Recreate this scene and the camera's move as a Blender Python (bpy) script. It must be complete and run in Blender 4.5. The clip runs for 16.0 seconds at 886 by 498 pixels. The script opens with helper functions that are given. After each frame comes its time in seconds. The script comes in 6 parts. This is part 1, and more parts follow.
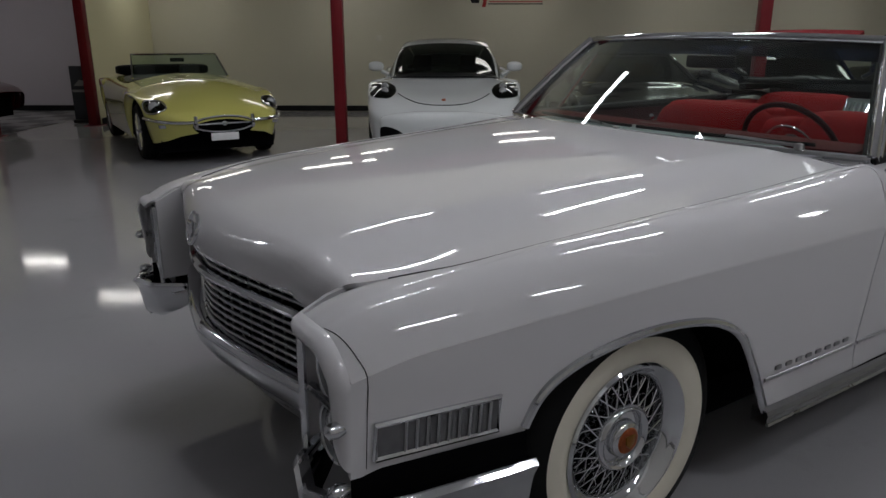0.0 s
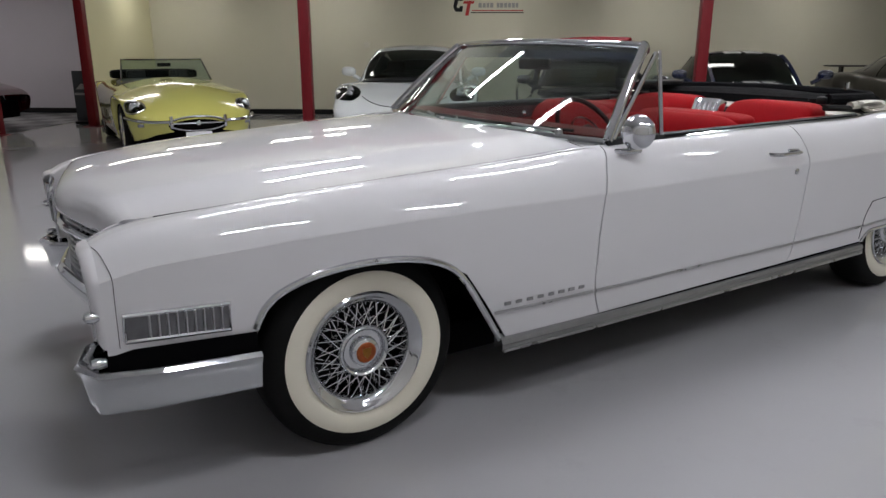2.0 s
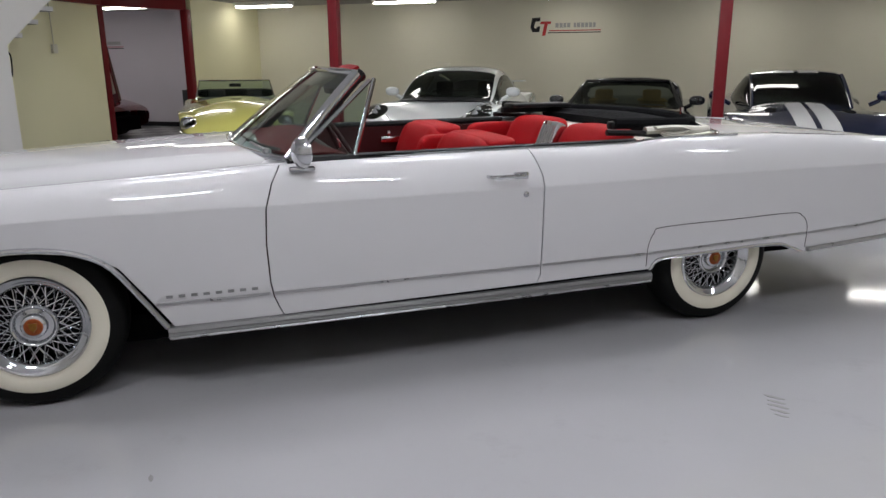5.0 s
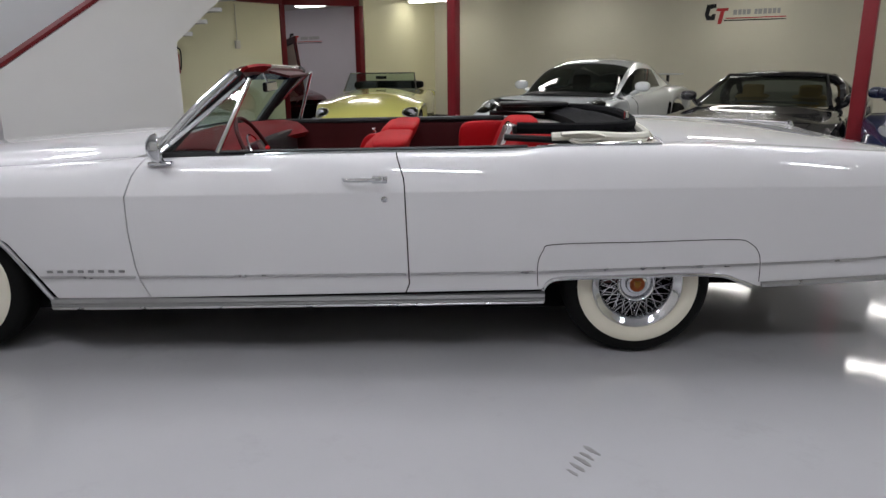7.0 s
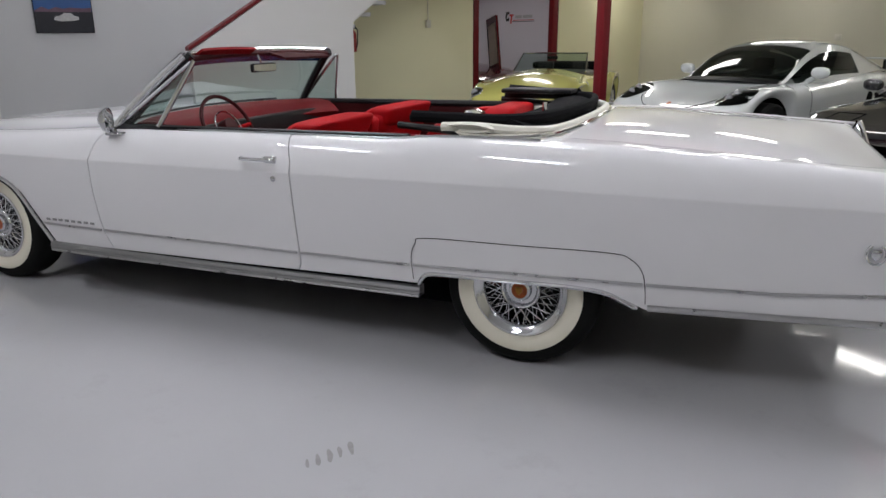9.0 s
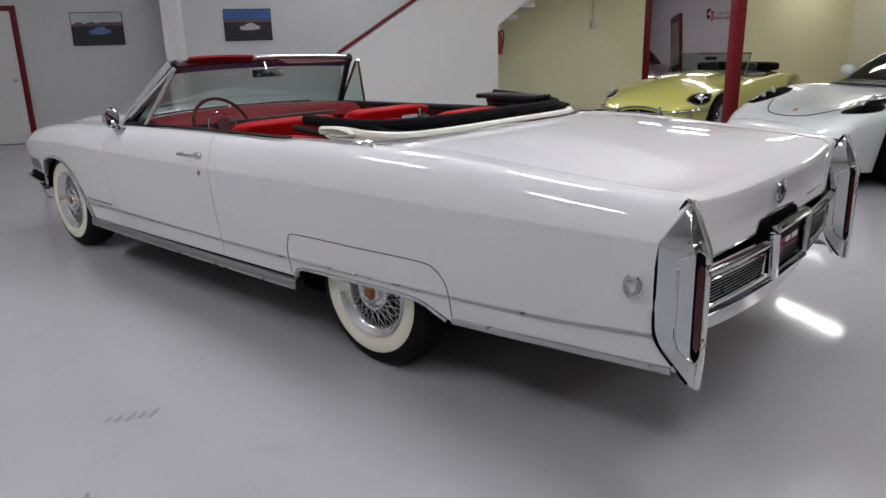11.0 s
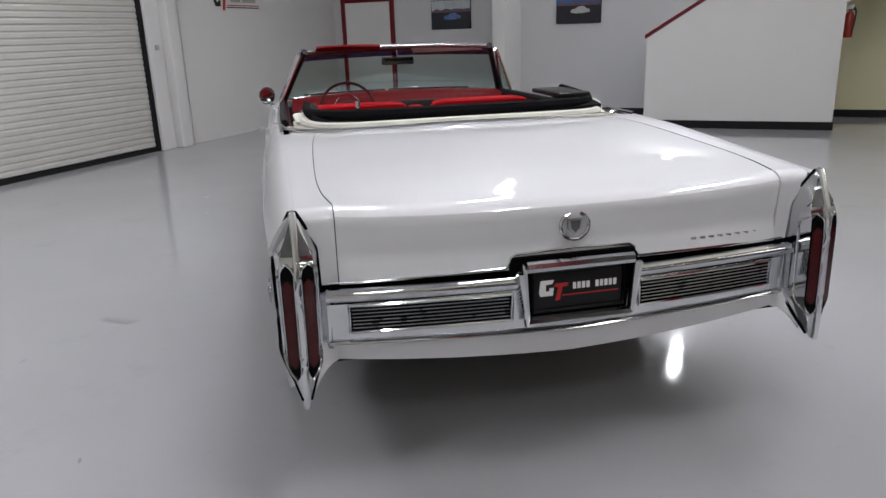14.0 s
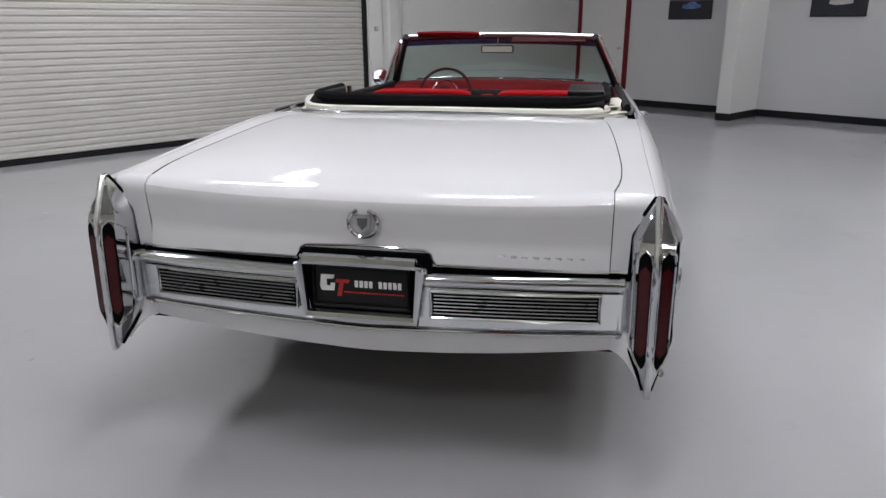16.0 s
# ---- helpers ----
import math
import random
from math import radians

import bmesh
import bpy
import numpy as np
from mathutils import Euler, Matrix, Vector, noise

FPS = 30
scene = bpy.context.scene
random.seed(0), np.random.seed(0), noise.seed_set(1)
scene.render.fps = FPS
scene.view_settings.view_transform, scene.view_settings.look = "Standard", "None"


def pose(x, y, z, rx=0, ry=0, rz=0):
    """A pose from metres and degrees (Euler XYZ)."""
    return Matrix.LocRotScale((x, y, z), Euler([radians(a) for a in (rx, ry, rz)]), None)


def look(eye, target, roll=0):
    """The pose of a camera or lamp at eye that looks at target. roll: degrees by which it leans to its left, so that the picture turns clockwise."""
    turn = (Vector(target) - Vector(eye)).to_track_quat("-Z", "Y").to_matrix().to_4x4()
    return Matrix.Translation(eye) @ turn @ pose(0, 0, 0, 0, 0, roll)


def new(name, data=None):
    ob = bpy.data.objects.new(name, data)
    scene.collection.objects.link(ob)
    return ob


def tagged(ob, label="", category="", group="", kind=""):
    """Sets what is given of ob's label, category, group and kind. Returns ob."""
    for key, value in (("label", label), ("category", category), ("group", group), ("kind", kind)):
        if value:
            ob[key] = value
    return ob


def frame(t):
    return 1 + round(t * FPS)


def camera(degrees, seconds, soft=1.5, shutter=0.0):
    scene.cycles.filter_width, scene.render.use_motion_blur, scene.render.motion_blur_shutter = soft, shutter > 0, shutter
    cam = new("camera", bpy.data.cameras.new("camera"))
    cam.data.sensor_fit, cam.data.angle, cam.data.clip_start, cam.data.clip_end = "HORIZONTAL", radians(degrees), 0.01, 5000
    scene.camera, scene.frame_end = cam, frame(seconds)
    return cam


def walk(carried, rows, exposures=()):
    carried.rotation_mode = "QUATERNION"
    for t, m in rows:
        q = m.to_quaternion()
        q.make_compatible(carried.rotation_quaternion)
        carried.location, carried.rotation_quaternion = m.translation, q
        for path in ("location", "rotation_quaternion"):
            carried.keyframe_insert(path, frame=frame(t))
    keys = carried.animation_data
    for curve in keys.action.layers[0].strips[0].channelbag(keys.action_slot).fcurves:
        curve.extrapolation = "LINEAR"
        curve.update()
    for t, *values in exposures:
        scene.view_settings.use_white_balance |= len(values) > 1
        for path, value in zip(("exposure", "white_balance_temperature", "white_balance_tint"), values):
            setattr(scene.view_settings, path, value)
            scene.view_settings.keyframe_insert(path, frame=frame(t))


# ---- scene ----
cam = camera(63.8, 16.0)
PATH = [
    (0, (-1.282, -1.975, 1.338), (-0.22, -0.377, 0.774), 0.0),
    (0.5, (-1.313, -2.173, 1.337), (-0.198, -0.591, 0.833), 2.4),
    (1, (-1.253, -2.43, 1.335), (-0.128, -0.857, 0.827), 0.6),
    (1.5, (-1.128, -2.683, 1.333), (-0.055, -1.075, 0.818), 1.4),
    (2, (-0.923, -2.884, 1.327), (0.087, -1.246, 0.782), 0.1),
    (2.5, (-0.672, -3.09, 1.336), (0.343, -1.447, 0.816), 0.6),
    (3, (-0.422, -3.322, 1.334), (0.526, -1.641, 0.809), 0.5),
    (3.5, (-0.152, -3.526, 1.348), (0.744, -1.81, 0.846), -1.2),
    (4, (0.132, -3.69, 1.338), (0.959, -1.941, 0.833), -1.8),
    (4.5, (0.433, -3.864, 1.349), (1.149, -2.073, 0.822), -0.2),
    (5, (0.753, -3.979, 1.367), (1.346, -2.135, 0.868), -0.3),
    (5.2, (0.879, -4.0, 1.368), (1.426, -2.142, 0.868), -0.4),
    (7.3, (2.682, -4.121, 1.399), (2.507, -2.201, 0.868), -0.1),
    (7.5, (2.828, -4.091, 1.398), (2.564, -2.195, 0.817), 0.2),
    (8, (3.248, -4.003, 1.403), (2.793, -2.144, 0.823), -0.2),
    (8.5, (3.685, -3.885, 1.425), (3.026, -2.067, 0.917), -1.4),
    (9, (4.106, -3.737, 1.42), (3.372, -1.966, 0.849), -0.4),
    (9.5, (4.543, -3.587, 1.439), (3.776, -1.837, 0.849), -0.6),
    (9.7, (4.678, -3.557, 1.473), (3.85, -1.828, 0.903), -0.6),
    (11.8, (6.058, -2.346, 1.404), (4.6, -1.117, 0.802), -0.9),
    (12, (6.165, -2.216, 1.41), (4.676, -1.025, 0.806), -0.5),
    (12.5, (6.393, -1.901, 1.438), (4.744, -0.907, 0.897), -0.3),
    (13, (6.571, -1.595, 1.436), (4.832, -0.817, 0.827), 0.2),
    (13.5, (6.667, -1.244, 1.431), (4.883, -0.565, 0.834), -0.5),
    (14, (6.772, -0.876, 1.439), (4.902, -0.473, 0.857), -1.9),
    (14.5, (6.828, -0.486, 1.426), (4.932, -0.273, 0.828), -0.7),
    (15, (6.832, -0.126, 1.423), (4.921, -0.092, 0.833), -0.1),
    (15.5, (6.819, 0.271, 1.426), (4.918, 0.034, 0.852), -1.7),
    (16, (6.756, 0.666, 1.423), (4.887, 0.288, 0.821), -0.2),
]
walk(cam, [(t, look(eye, target, roll)) for t, eye, target, roll in PATH], [(0, -1.2), (0.5, -0.88), (1.0, -0.6), (1.5, -0.36), (2.0, -0.16), (3.0, 0), (16, 0)])

# ---------------------------------------------------------------- light and exposure
world = bpy.data.worlds.new("World")
scene.world = world
world.use_nodes = True
world.node_tree.nodes["Background"].inputs[0].default_value = (0.6, 0.65, 0.7, 1)
world.node_tree.nodes["Background"].inputs[1].default_value = 0.02

ROOM = -34.5                      # the building's axes against the convertible's
R0 = pose(0, 0, 0, 0, 0, ROOM)
LOUNGE_CEIL, HALL_CEIL = 2.63, 4.6


def uv(u, v, z=0.0, turn=0.0):
    """A pose on the building's axes: u along the back wall, v towards it."""
    return R0 @ pose(u, v, z, 0, 0, turn)


# ---------------------------------------------------------------- materials
def nodes_of(name):
    m = bpy.data.materials.new(name)
    m.use_nodes = True
    return m, m.node_tree, m.node_tree.nodes["Principled BSDF"]


def make_mat(name, color, rough=0.5, metal=0.0, coat=0.0, vary=0.06, scale=6.0, bump=0.0, bump_scale=120.0,
             rough_vary=0.08, spec=0.5, emit=None, power=0.0, trans=0.0, ior=1.45):
    m, t, b = nodes_of(name)
    n, l = t.nodes, t.links
    b.inputs["Metallic"].default_value = metal
    b.inputs["Specular IOR Level"].default_value = spec
    b.inputs["Coat Weight"].default_value = coat
    b.inputs["Coat Roughness"].default_value = 0.04
    b.inputs["Transmission Weight"].default_value = trans
    b.inputs["IOR"].default_value = ior
    co = n.new("ShaderNodeTexCoord")
    tex = n.new("ShaderNodeTexNoise")
    tex.inputs["Scale"].default_value = scale
    tex.inputs["Detail"].default_value = 5
    l.new(co.outputs["Object"], tex.inputs["Vector"])
    ramp = n.new("ShaderNodeMix")
    ramp.data_type = "RGBA"
    ramp.inputs["A"].default_value = (*[c * (1 - vary) for c in color], 1)
    ramp.inputs["B"].default_value = (*[min(1, c * (1 + vary)) for c in color], 1)
    l.new(tex.outputs["Fac"], ramp.inputs["Factor"])
    l.new(ramp.outputs["Result"], b.inputs["Base Color"])
    mr = n.new("ShaderNodeMapRange")
    mr.inputs["To Min"].default_value = max(0.0, rough - rough_vary * rough)
    mr.inputs["To Max"].default_value = min(1.0, rough + rough_vary * rough)
    l.new(tex.outputs["Fac"], mr.inputs["Value"])
    l.new(mr.outputs["Result"], b.inputs["Roughness"])
    if bump:
        fine = n.new("ShaderNodeTexNoise")
        fine.inputs["Scale"].default_value = bump_scale
        fine.inputs["Detail"].default_value = 3
        l.new(co.outputs["Object"], fine.inputs["Vector"])
        bp = n.new("ShaderNodeBump")
        bp.inputs["Strength"].default_value = bump
        bp.inputs["Distance"].default_value = 0.01
        l.new(fine.outputs["Fac"], bp.inputs["Height"])
        l.new(bp.outputs["Normal"], b.inputs["Normal"])
    if emit:
        b.inputs["Emission Color"].default_value = (*emit, 1)
        b.inputs["Emission Strength"].default_value = power
    return m


def floor_mat():
    m, t, b = nodes_of("grey epoxy floor")
    n, l = t.nodes, t.links
    co = n.new("ShaderNodeTexCoord")
    big = n.new("ShaderNodeTexNoise"); big.inputs["Scale"].default_value = 0.7; big.inputs["Detail"].default_value = 6
    mid = n.new("ShaderNodeTexNoise"); mid.inputs["Scale"].default_value = 5.0; mid.inputs["Detail"].default_value = 8
    stain = n.new("ShaderNodeTexNoise"); stain.inputs["Scale"].default_value = 2.3; stain.inputs["Detail"].default_value = 9; stain.inputs["Roughness"].default_value = 0.7
    for x in (big, mid, stain):
        l.new(co.outputs["Object"], x.inputs["Vector"])
    mx = n.new("ShaderNodeMix"); mx.data_type = "RGBA"
    mx.inputs["A"].default_value = (0.335, 0.33, 0.345, 1)
    mx.inputs["B"].default_value = (0.42, 0.415, 0.43, 1)
    l.new(big.outputs["Fac"], mx.inputs["Factor"])
    rs = n.new("ShaderNodeValToRGB")
    rs.color_ramp.elements[0].position, rs.color_ramp.elements[1].position = 0.58, 0.76
    rs.color_ramp.elements[0].color, rs.color_ramp.elements[1].color = (0, 0, 0, 1), (0.24, 0.24, 0.24, 1)
    l.new(stain.outputs["Fac"], rs.inputs["Fac"])
    m2 = n.new("ShaderNodeMix"); m2.data_type = "RGBA"
    m2.inputs["B"].default_value = (0.2, 0.2, 0.2, 1)
    l.new(rs.outputs["Color"], m2.inputs["Factor"])
    l.new(mx.outputs["Result"], m2.inputs["A"])
    l.new(m2.outputs["Result"], b.inputs["Base Color"])
    mr = n.new("ShaderNodeMapRange")
    mr.inputs["To Min"].default_value, mr.inputs["To Max"].default_value = 0.025, 0.105
    l.new(mid.outputs["Fac"], mr.inputs["Value"])
    l.new(mr.outputs["Result"], b.inputs["Roughness"])
    bp = n.new("ShaderNodeBump"); bp.inputs["Strength"].default_value = 0.06; bp.inputs["Distance"].default_value = 0.01
    l.new(big.outputs["Fac"], bp.inputs["Height"])
    fine = n.new("ShaderNodeTexNoise"); fine.inputs["Scale"].default_value = 38.0; fine.inputs["Detail"].default_value = 3
    l.new(co.outputs["Object"], fine.inputs["Vector"])
    peel = n.new("ShaderNodeBump"); peel.inputs["Strength"].default_value = 0.035; peel.inputs["Distance"].default_value = 0.004
    l.new(fine.outputs["Fac"], peel.inputs["Height"])
    l.new(bp.outputs["Normal"], peel.inputs["Normal"])
    l.new(peel.outputs["Normal"], b.inputs["Normal"])
    b.inputs["Specular IOR Level"].default_value = 0.55
    return m


def checker_mat():
    m, t, b = nodes_of("black and grey checkered tiles")
    n, l = t.nodes, t.links
    co = n.new("ShaderNodeTexCoord")
    ch = n.new("ShaderNodeTexChecker")
    ch.inputs["Scale"].default_value = 2.2
    ch.inputs["Color1"].default_value = (0.025, 0.025, 0.028, 1)
    ch.inputs["Color2"].default_value = (0.3, 0.3, 0.31, 1)
    l.new(co.outputs["Object"], ch.inputs["Vector"])
    l.new(ch.outputs["Color"], b.inputs["Base Color"])
    b.inputs["Roughness"].default_value = 0.3
    return m


def thin_glass(name, tint):
    """A thin pane: clear through, with a mirror reflection that grows at grazing angles."""
    m = bpy.data.materials.new(name)
    m.use_nodes = True
    t = m.node_tree
    n, l = t.nodes, t.links
    n.remove(n["Principled BSDF"])
    tr = n.new("ShaderNodeBsdfTransparent"); tr.inputs[0].default_value = (*tint, 1)
    gl = n.new("ShaderNodeBsdfGlossy"); gl.inputs["Roughness"].default_value = 0.01
    lw = n.new("ShaderNodeLayerWeight"); lw.inputs["Blend"].default_value = 0.5
    pw = n.new("ShaderNodeMath"); pw.operation = "POWER"; pw.inputs[1].default_value = 4.0
    ad = n.new("ShaderNodeMath"); ad.operation = "MULTIPLY_ADD"; ad.inputs[1].default_value = 0.9; ad.inputs[2].default_value = 0.05
    mx = n.new("ShaderNodeMixShader")
    l.new(lw.outputs["Facing"], pw.inputs[0]); l.new(pw.outputs[0], ad.inputs[0])
    l.new(ad.outputs[0], mx.inputs[0]); l.new(tr.outputs[0], mx.inputs[1]); l.new(gl.outputs[0], mx.inputs[2])
    l.new(mx.outputs[0], n["Material Output"].inputs["Surface"])
    return m


FLOOR = floor_mat()
CHECK = checker_mat()
GREYWALL = make_mat("cool grey wall paint", (0.54, 0.54, 0.55), 0.6, vary=0.03, scale=1.5, bump=0.05, bump_scale=60)
WHITEWALL = make_mat("off white wall paint", (0.64, 0.63, 0.62), 0.6, vary=0.03, scale=1.5, bump=0.05, bump_scale=60)
CREAM = make_mat("cream wall paint", (0.61, 0.59, 0.485), 0.6, vary=0.03, scale=1.5, bump=0.05, bump_scale=60)
YELLOW = make_mat("pale yellow wall paint", (0.72, 0.69, 0.47), 0.55, vary=0.03, scale=1.5, bump=0.05, bump_scale=60)
LAVENDER = make_mat("lavender grey wall paint", (0.50, 0.47, 0.53), 0.6, vary=0.03, scale=1.5, bump=0.05, bump_scale=60)
# Lounge ceiling: low value carries the dimness under the mezzanine.
CEILING = make_mat("ceiling paint greyed for dimness", (0.30, 0.29, 0.27), 0.8, vary=0.06, scale=2, bump=0.1, bump_scale=40)
HALLCEIL = make_mat("white ceiling deck", (0.62, 0.62, 0.62), 0.7, vary=0.05, scale=2, bump=0.1, bump_scale=30)
REDSTEEL = make_mat("dark red enamel", (0.135, 0.007, 0.011), 0.42, spec=0.28, vary=0.12, scale=7, bump=0.04, bump_scale=30)
BLACKTRIM = make_mat("black vinyl baseboard", (0.009, 0.009, 0.010), 0.45, spec=0.22, vary=0.2)
DOORSLAT = make_mat("painted steel slat", (0.50, 0.485, 0.455), 0.45, vary=0.05, scale=3, bump=0.04, bump_scale=20)
TUBE = make_mat("fluorescent diffuser", (0.9, 0.9, 0.9), 0.4, emit=(1.0, 0.97, 0.92), power=17)
TUBEHALL = make_mat("hall lamp diffuser", (0.9, 0.9, 0.9), 0.4, emit=(0.93, 0.945, 1.0), power=104)
LAMPBODY = make_mat("white lamp housing", (0.7, 0.7, 0.7), 0.5)
WHITEPAINT = make_mat("white car paint", (0.650, 0.642, 0.660), 0.45, coat=1.0, spec=0.1, vary=0.012, scale=3, rough_vary=0.1)
CHROME = make_mat("polished chrome", (0.62, 0.63, 0.65), 0.07, metal=1.0, vary=0.04, scale=9, rough_vary=0.4)
SATINLIGHT = make_mat("satin chrome", (0.74, 0.75, 0.77), 0.22, metal=1.0, vary=0.04, scale=12)
SATIN = make_mat("brushed stainless trim", (0.46, 0.46, 0.47), 0.28, metal=1.0, vary=0.08, scale=20)
SILL = make_mat("dull brushed sill metal", (0.27, 0.27, 0.275), 0.38, metal=0.75, vary=0.12, scale=14)
# Near black: paints shade in gaps and hollows, also colours black parts.
BLACKGAP = make_mat("near black for recess shade and black parts", (0.003, 0.003, 0.0035), 0.85, spec=0.04, vary=0.2)
RUBBER = make_mat("black tyre rubber", (0.007, 0.007, 0.007), 0.7, spec=0.14, vary=0.25, scale=14, bump=0.15, bump_scale=60)
WHITEBAND = make_mat("ivory whitewall rubber", (0.72, 0.68, 0.57), 0.5, vary=0.05, scale=9)
REDVINYL = make_mat("bright red leather", (0.29, 0.005, 0.008), 0.6, spec=0.08, vary=0.12, scale=9, bump=0.12, bump_scale=220)
DARKRED = make_mat("oxblood trim", (0.034, 0.003, 0.004), 0.5, spec=0.18, vary=0.2, scale=8, bump=0.1, bump_scale=160)
BLACKCLOTH = make_mat("black folded roof canvas", (0.006, 0.006, 0.007), 0.85, spec=0.08, vary=0.25, scale=12, bump=0.3, bump_scale=300)
LINER = make_mat("ivory roof liner vinyl", (0.60, 0.58, 0.52), 0.5, vary=0.06, scale=8, bump=0.1, bump_scale=120)
# Dash red is darkened here to carry the shade behind the windscreen.
DASHRED = make_mat("red dash vinyl with shade in its colour", (0.12, 0.005, 0.007), 0.6, spec=0.12, vary=0.12, scale=9, bump=0.12, bump_scale=220)
LENSRED = make_mat("red lens plastic", (0.042, 0.002, 0.003), 0.2, coat=0.2, spec=0.3, vary=0.2, scale=30)
AMBER = make_mat("amber lens plastic", (0.55, 0.12, 0.01), 0.15, coat=0.8, vary=0.2, scale=30)
CLEARLENS = make_mat("clear ribbed lamp glass", (0.42, 0.43, 0.44), 0.10, metal=0.55, coat=1.0, vary=0.25, scale=25)
DARKLENS = make_mat("smoky ribbed glass and dark chrome reflection", (0.10, 0.10, 0.105), 0.12, metal=0.3, coat=1.0, vary=0.4, scale=25)
EMBLEM = make_mat("red and gold enamel", (0.30, 0.07, 0.016), 0.3, metal=0.4, vary=0.5, scale=60)
GLASS = thin_glass("clear greenish windscreen glass", (0.50, 0.61, 0.57))
TINT = thin_glass("blue shade band glass", (0.05, 0.07, 0.22))
DARKGLASS = thin_glass("smoked car glass", (0.16, 0.19, 0.18))
MIRRORGLASS = make_mat("mirror glass", (0.85, 0.85, 0.87), 0.02, metal=1.0, vary=0.0)
SIGNBLACK = make_mat("black sign vinyl", (0.010, 0.010, 0.011), 0.4, spec=0.25)
SIGNRED = make_mat("red sign vinyl", (0.42, 0.02, 0.02), 0.4)
SIGNGREY = make_mat("grey sign vinyl", (0.30, 0.30, 0.30), 0.4)
SIGNWHITE = make_mat("white sign vinyl", (0.8, 0.8, 0.8), 0.4)


# ---------------------------------------------------------------- mesh helpers
def finish(bm, smooth=True, angle=35):
    bmesh.ops.recalc_face_normals(bm, faces=bm.faces[:])
    me = bpy.data.meshes.new("mesh")
    bm.to_mesh(me)
    bm.free()
    if smooth:
        me.shade_smooth()
        me.set_sharp_from_angle(angle=radians(angle))
    return me


def part(name, bm, material, parent=None, label="", smooth=True, angle=35, m=None):
    """Links a bmesh as one mesh object, under a thing or under a part."""
    ob = new(name, finish(bm, smooth, angle) if isinstance(bm, bmesh.types.BMesh) else bm)
    if not ob.data.materials:
        ob.data.materials.append(material)
    if m is not None:
        ob.matrix_basis = m
    if parent is not None:
        ob.parent = parent
    if label:
        ob["label"] = label
    return ob


def thing(name, m, label, category, group=""):
    ob = new(name)
    ob.empty_display_size = 0.1
    ob.matrix_basis = m
    return tagged(ob, label, category, group)


def box(x0, x1, y0, y1, z0, z1, bevel=0.0, segs=2, bm=None):
    bm = bm or bmesh.new()
    vs = [bm.verts.new(p) for p in ((x0, y0, z0), (x1, y0, z0), (x1, y1, z0), (x0, y1, z0), (x0, y0, z1), (x1, y0, z1), (x1, y1, z1), (x0, y1, z1))]
    fs = [bm.faces.new([vs[i] for i in f]) for f in ((3, 2, 1, 0), (4, 5, 6, 7), (0, 1, 5, 4), (1, 2, 6, 5), (2, 3, 7, 6), (3, 0, 4, 7))]
    if bevel:
        es = {e for f in fs for e in f.edges}
        bmesh.ops.bevel(bm, geom=list(es), offset=bevel, segments=segs, affect="EDGES", profile=0.5)
    return bm


def grid(fn, nu, nv, bm=None, closed_u=False, closed_v=False):
    """A sheet from fn(i / nu, j / nv)."""
    bm = bm or bmesh.new()
    cu, cv = nu if closed_u else nu + 1, nv if closed_v else nv + 1
    vs = [[bm.verts.new(fn(i / nu, j / nv)) for j in range(cv)] for i in range(cu)]
    for i in range(nu):
        for j in range(nv):
            q = [vs[i][j], vs[(i + 1) % cu][j], vs[(i + 1) % cu][(j + 1) % cv], vs[i][(j + 1) % cv]]
            if len({v.co.to_tuple(6) for v in q}) >= 3:
                try:
                    bm.faces.new(q)
                except ValueError:
                    pass
    return bm


def solid(bm, thick):
    """Gives a sheet thickness, inwards along its normals."""
    bmesh.ops.remove_doubles(bm, verts=bm.verts[:], dist=1e-5)
    bmesh.ops.recalc_face_normals(bm, faces=bm.faces[:])
    bm.normal_update()
    faces = bm.faces[:]
    rim = [e for e in bm.edges if len(e.link_faces) == 1]
    inner = {v: bm.verts.new(v.co - v.normal * thick) for v in bm.verts[:]}
    for f in faces:
        bm.faces.new([inner[v] for v in reversed(f.verts)])
    for e in rim:
        p, q = e.verts
        bm.faces.new((p, q, inner[q], inner[p]))
    return bm


def lathe(profile, segs=32, axis="y", bm=None):
    """Turns (radius, along) pairs round an axis."""
    def fn(a, b):
        k = round(b * (len(profile) - 1))
        r, h = profile[k]
        c, s = math.cos(2 * math.pi * a) * r, math.sin(2 * math.pi * a) * r
        return {"y": (c, h, s), "z": (c, s, h), "x": (h, c, s)}[axis]
    return grid(fn, segs, len(profile) - 1, bm, closed_u=True)


def smoothed(pts, steps=6):
    """A Catmull-Rom curve through the points."""
    pts = [Vector(p) for p in pts]
    if len(pts) < 3:
        return pts
    out = []
    for i in range(len(pts) - 1):
        a, b, c, d = pts[max(i - 1, 0)], pts[i], pts[i + 1], pts[min(i + 2, len(pts) - 1)]
        for k in range(steps):
            t = k / steps
            out.append(0.5 * (2 * b + (c - a) * t + (2 * a - 5 * b + 4 * c - d) * t * t + (3 * b - a - 3 * c + d) * t ** 3))
    return out + [pts[-1]]


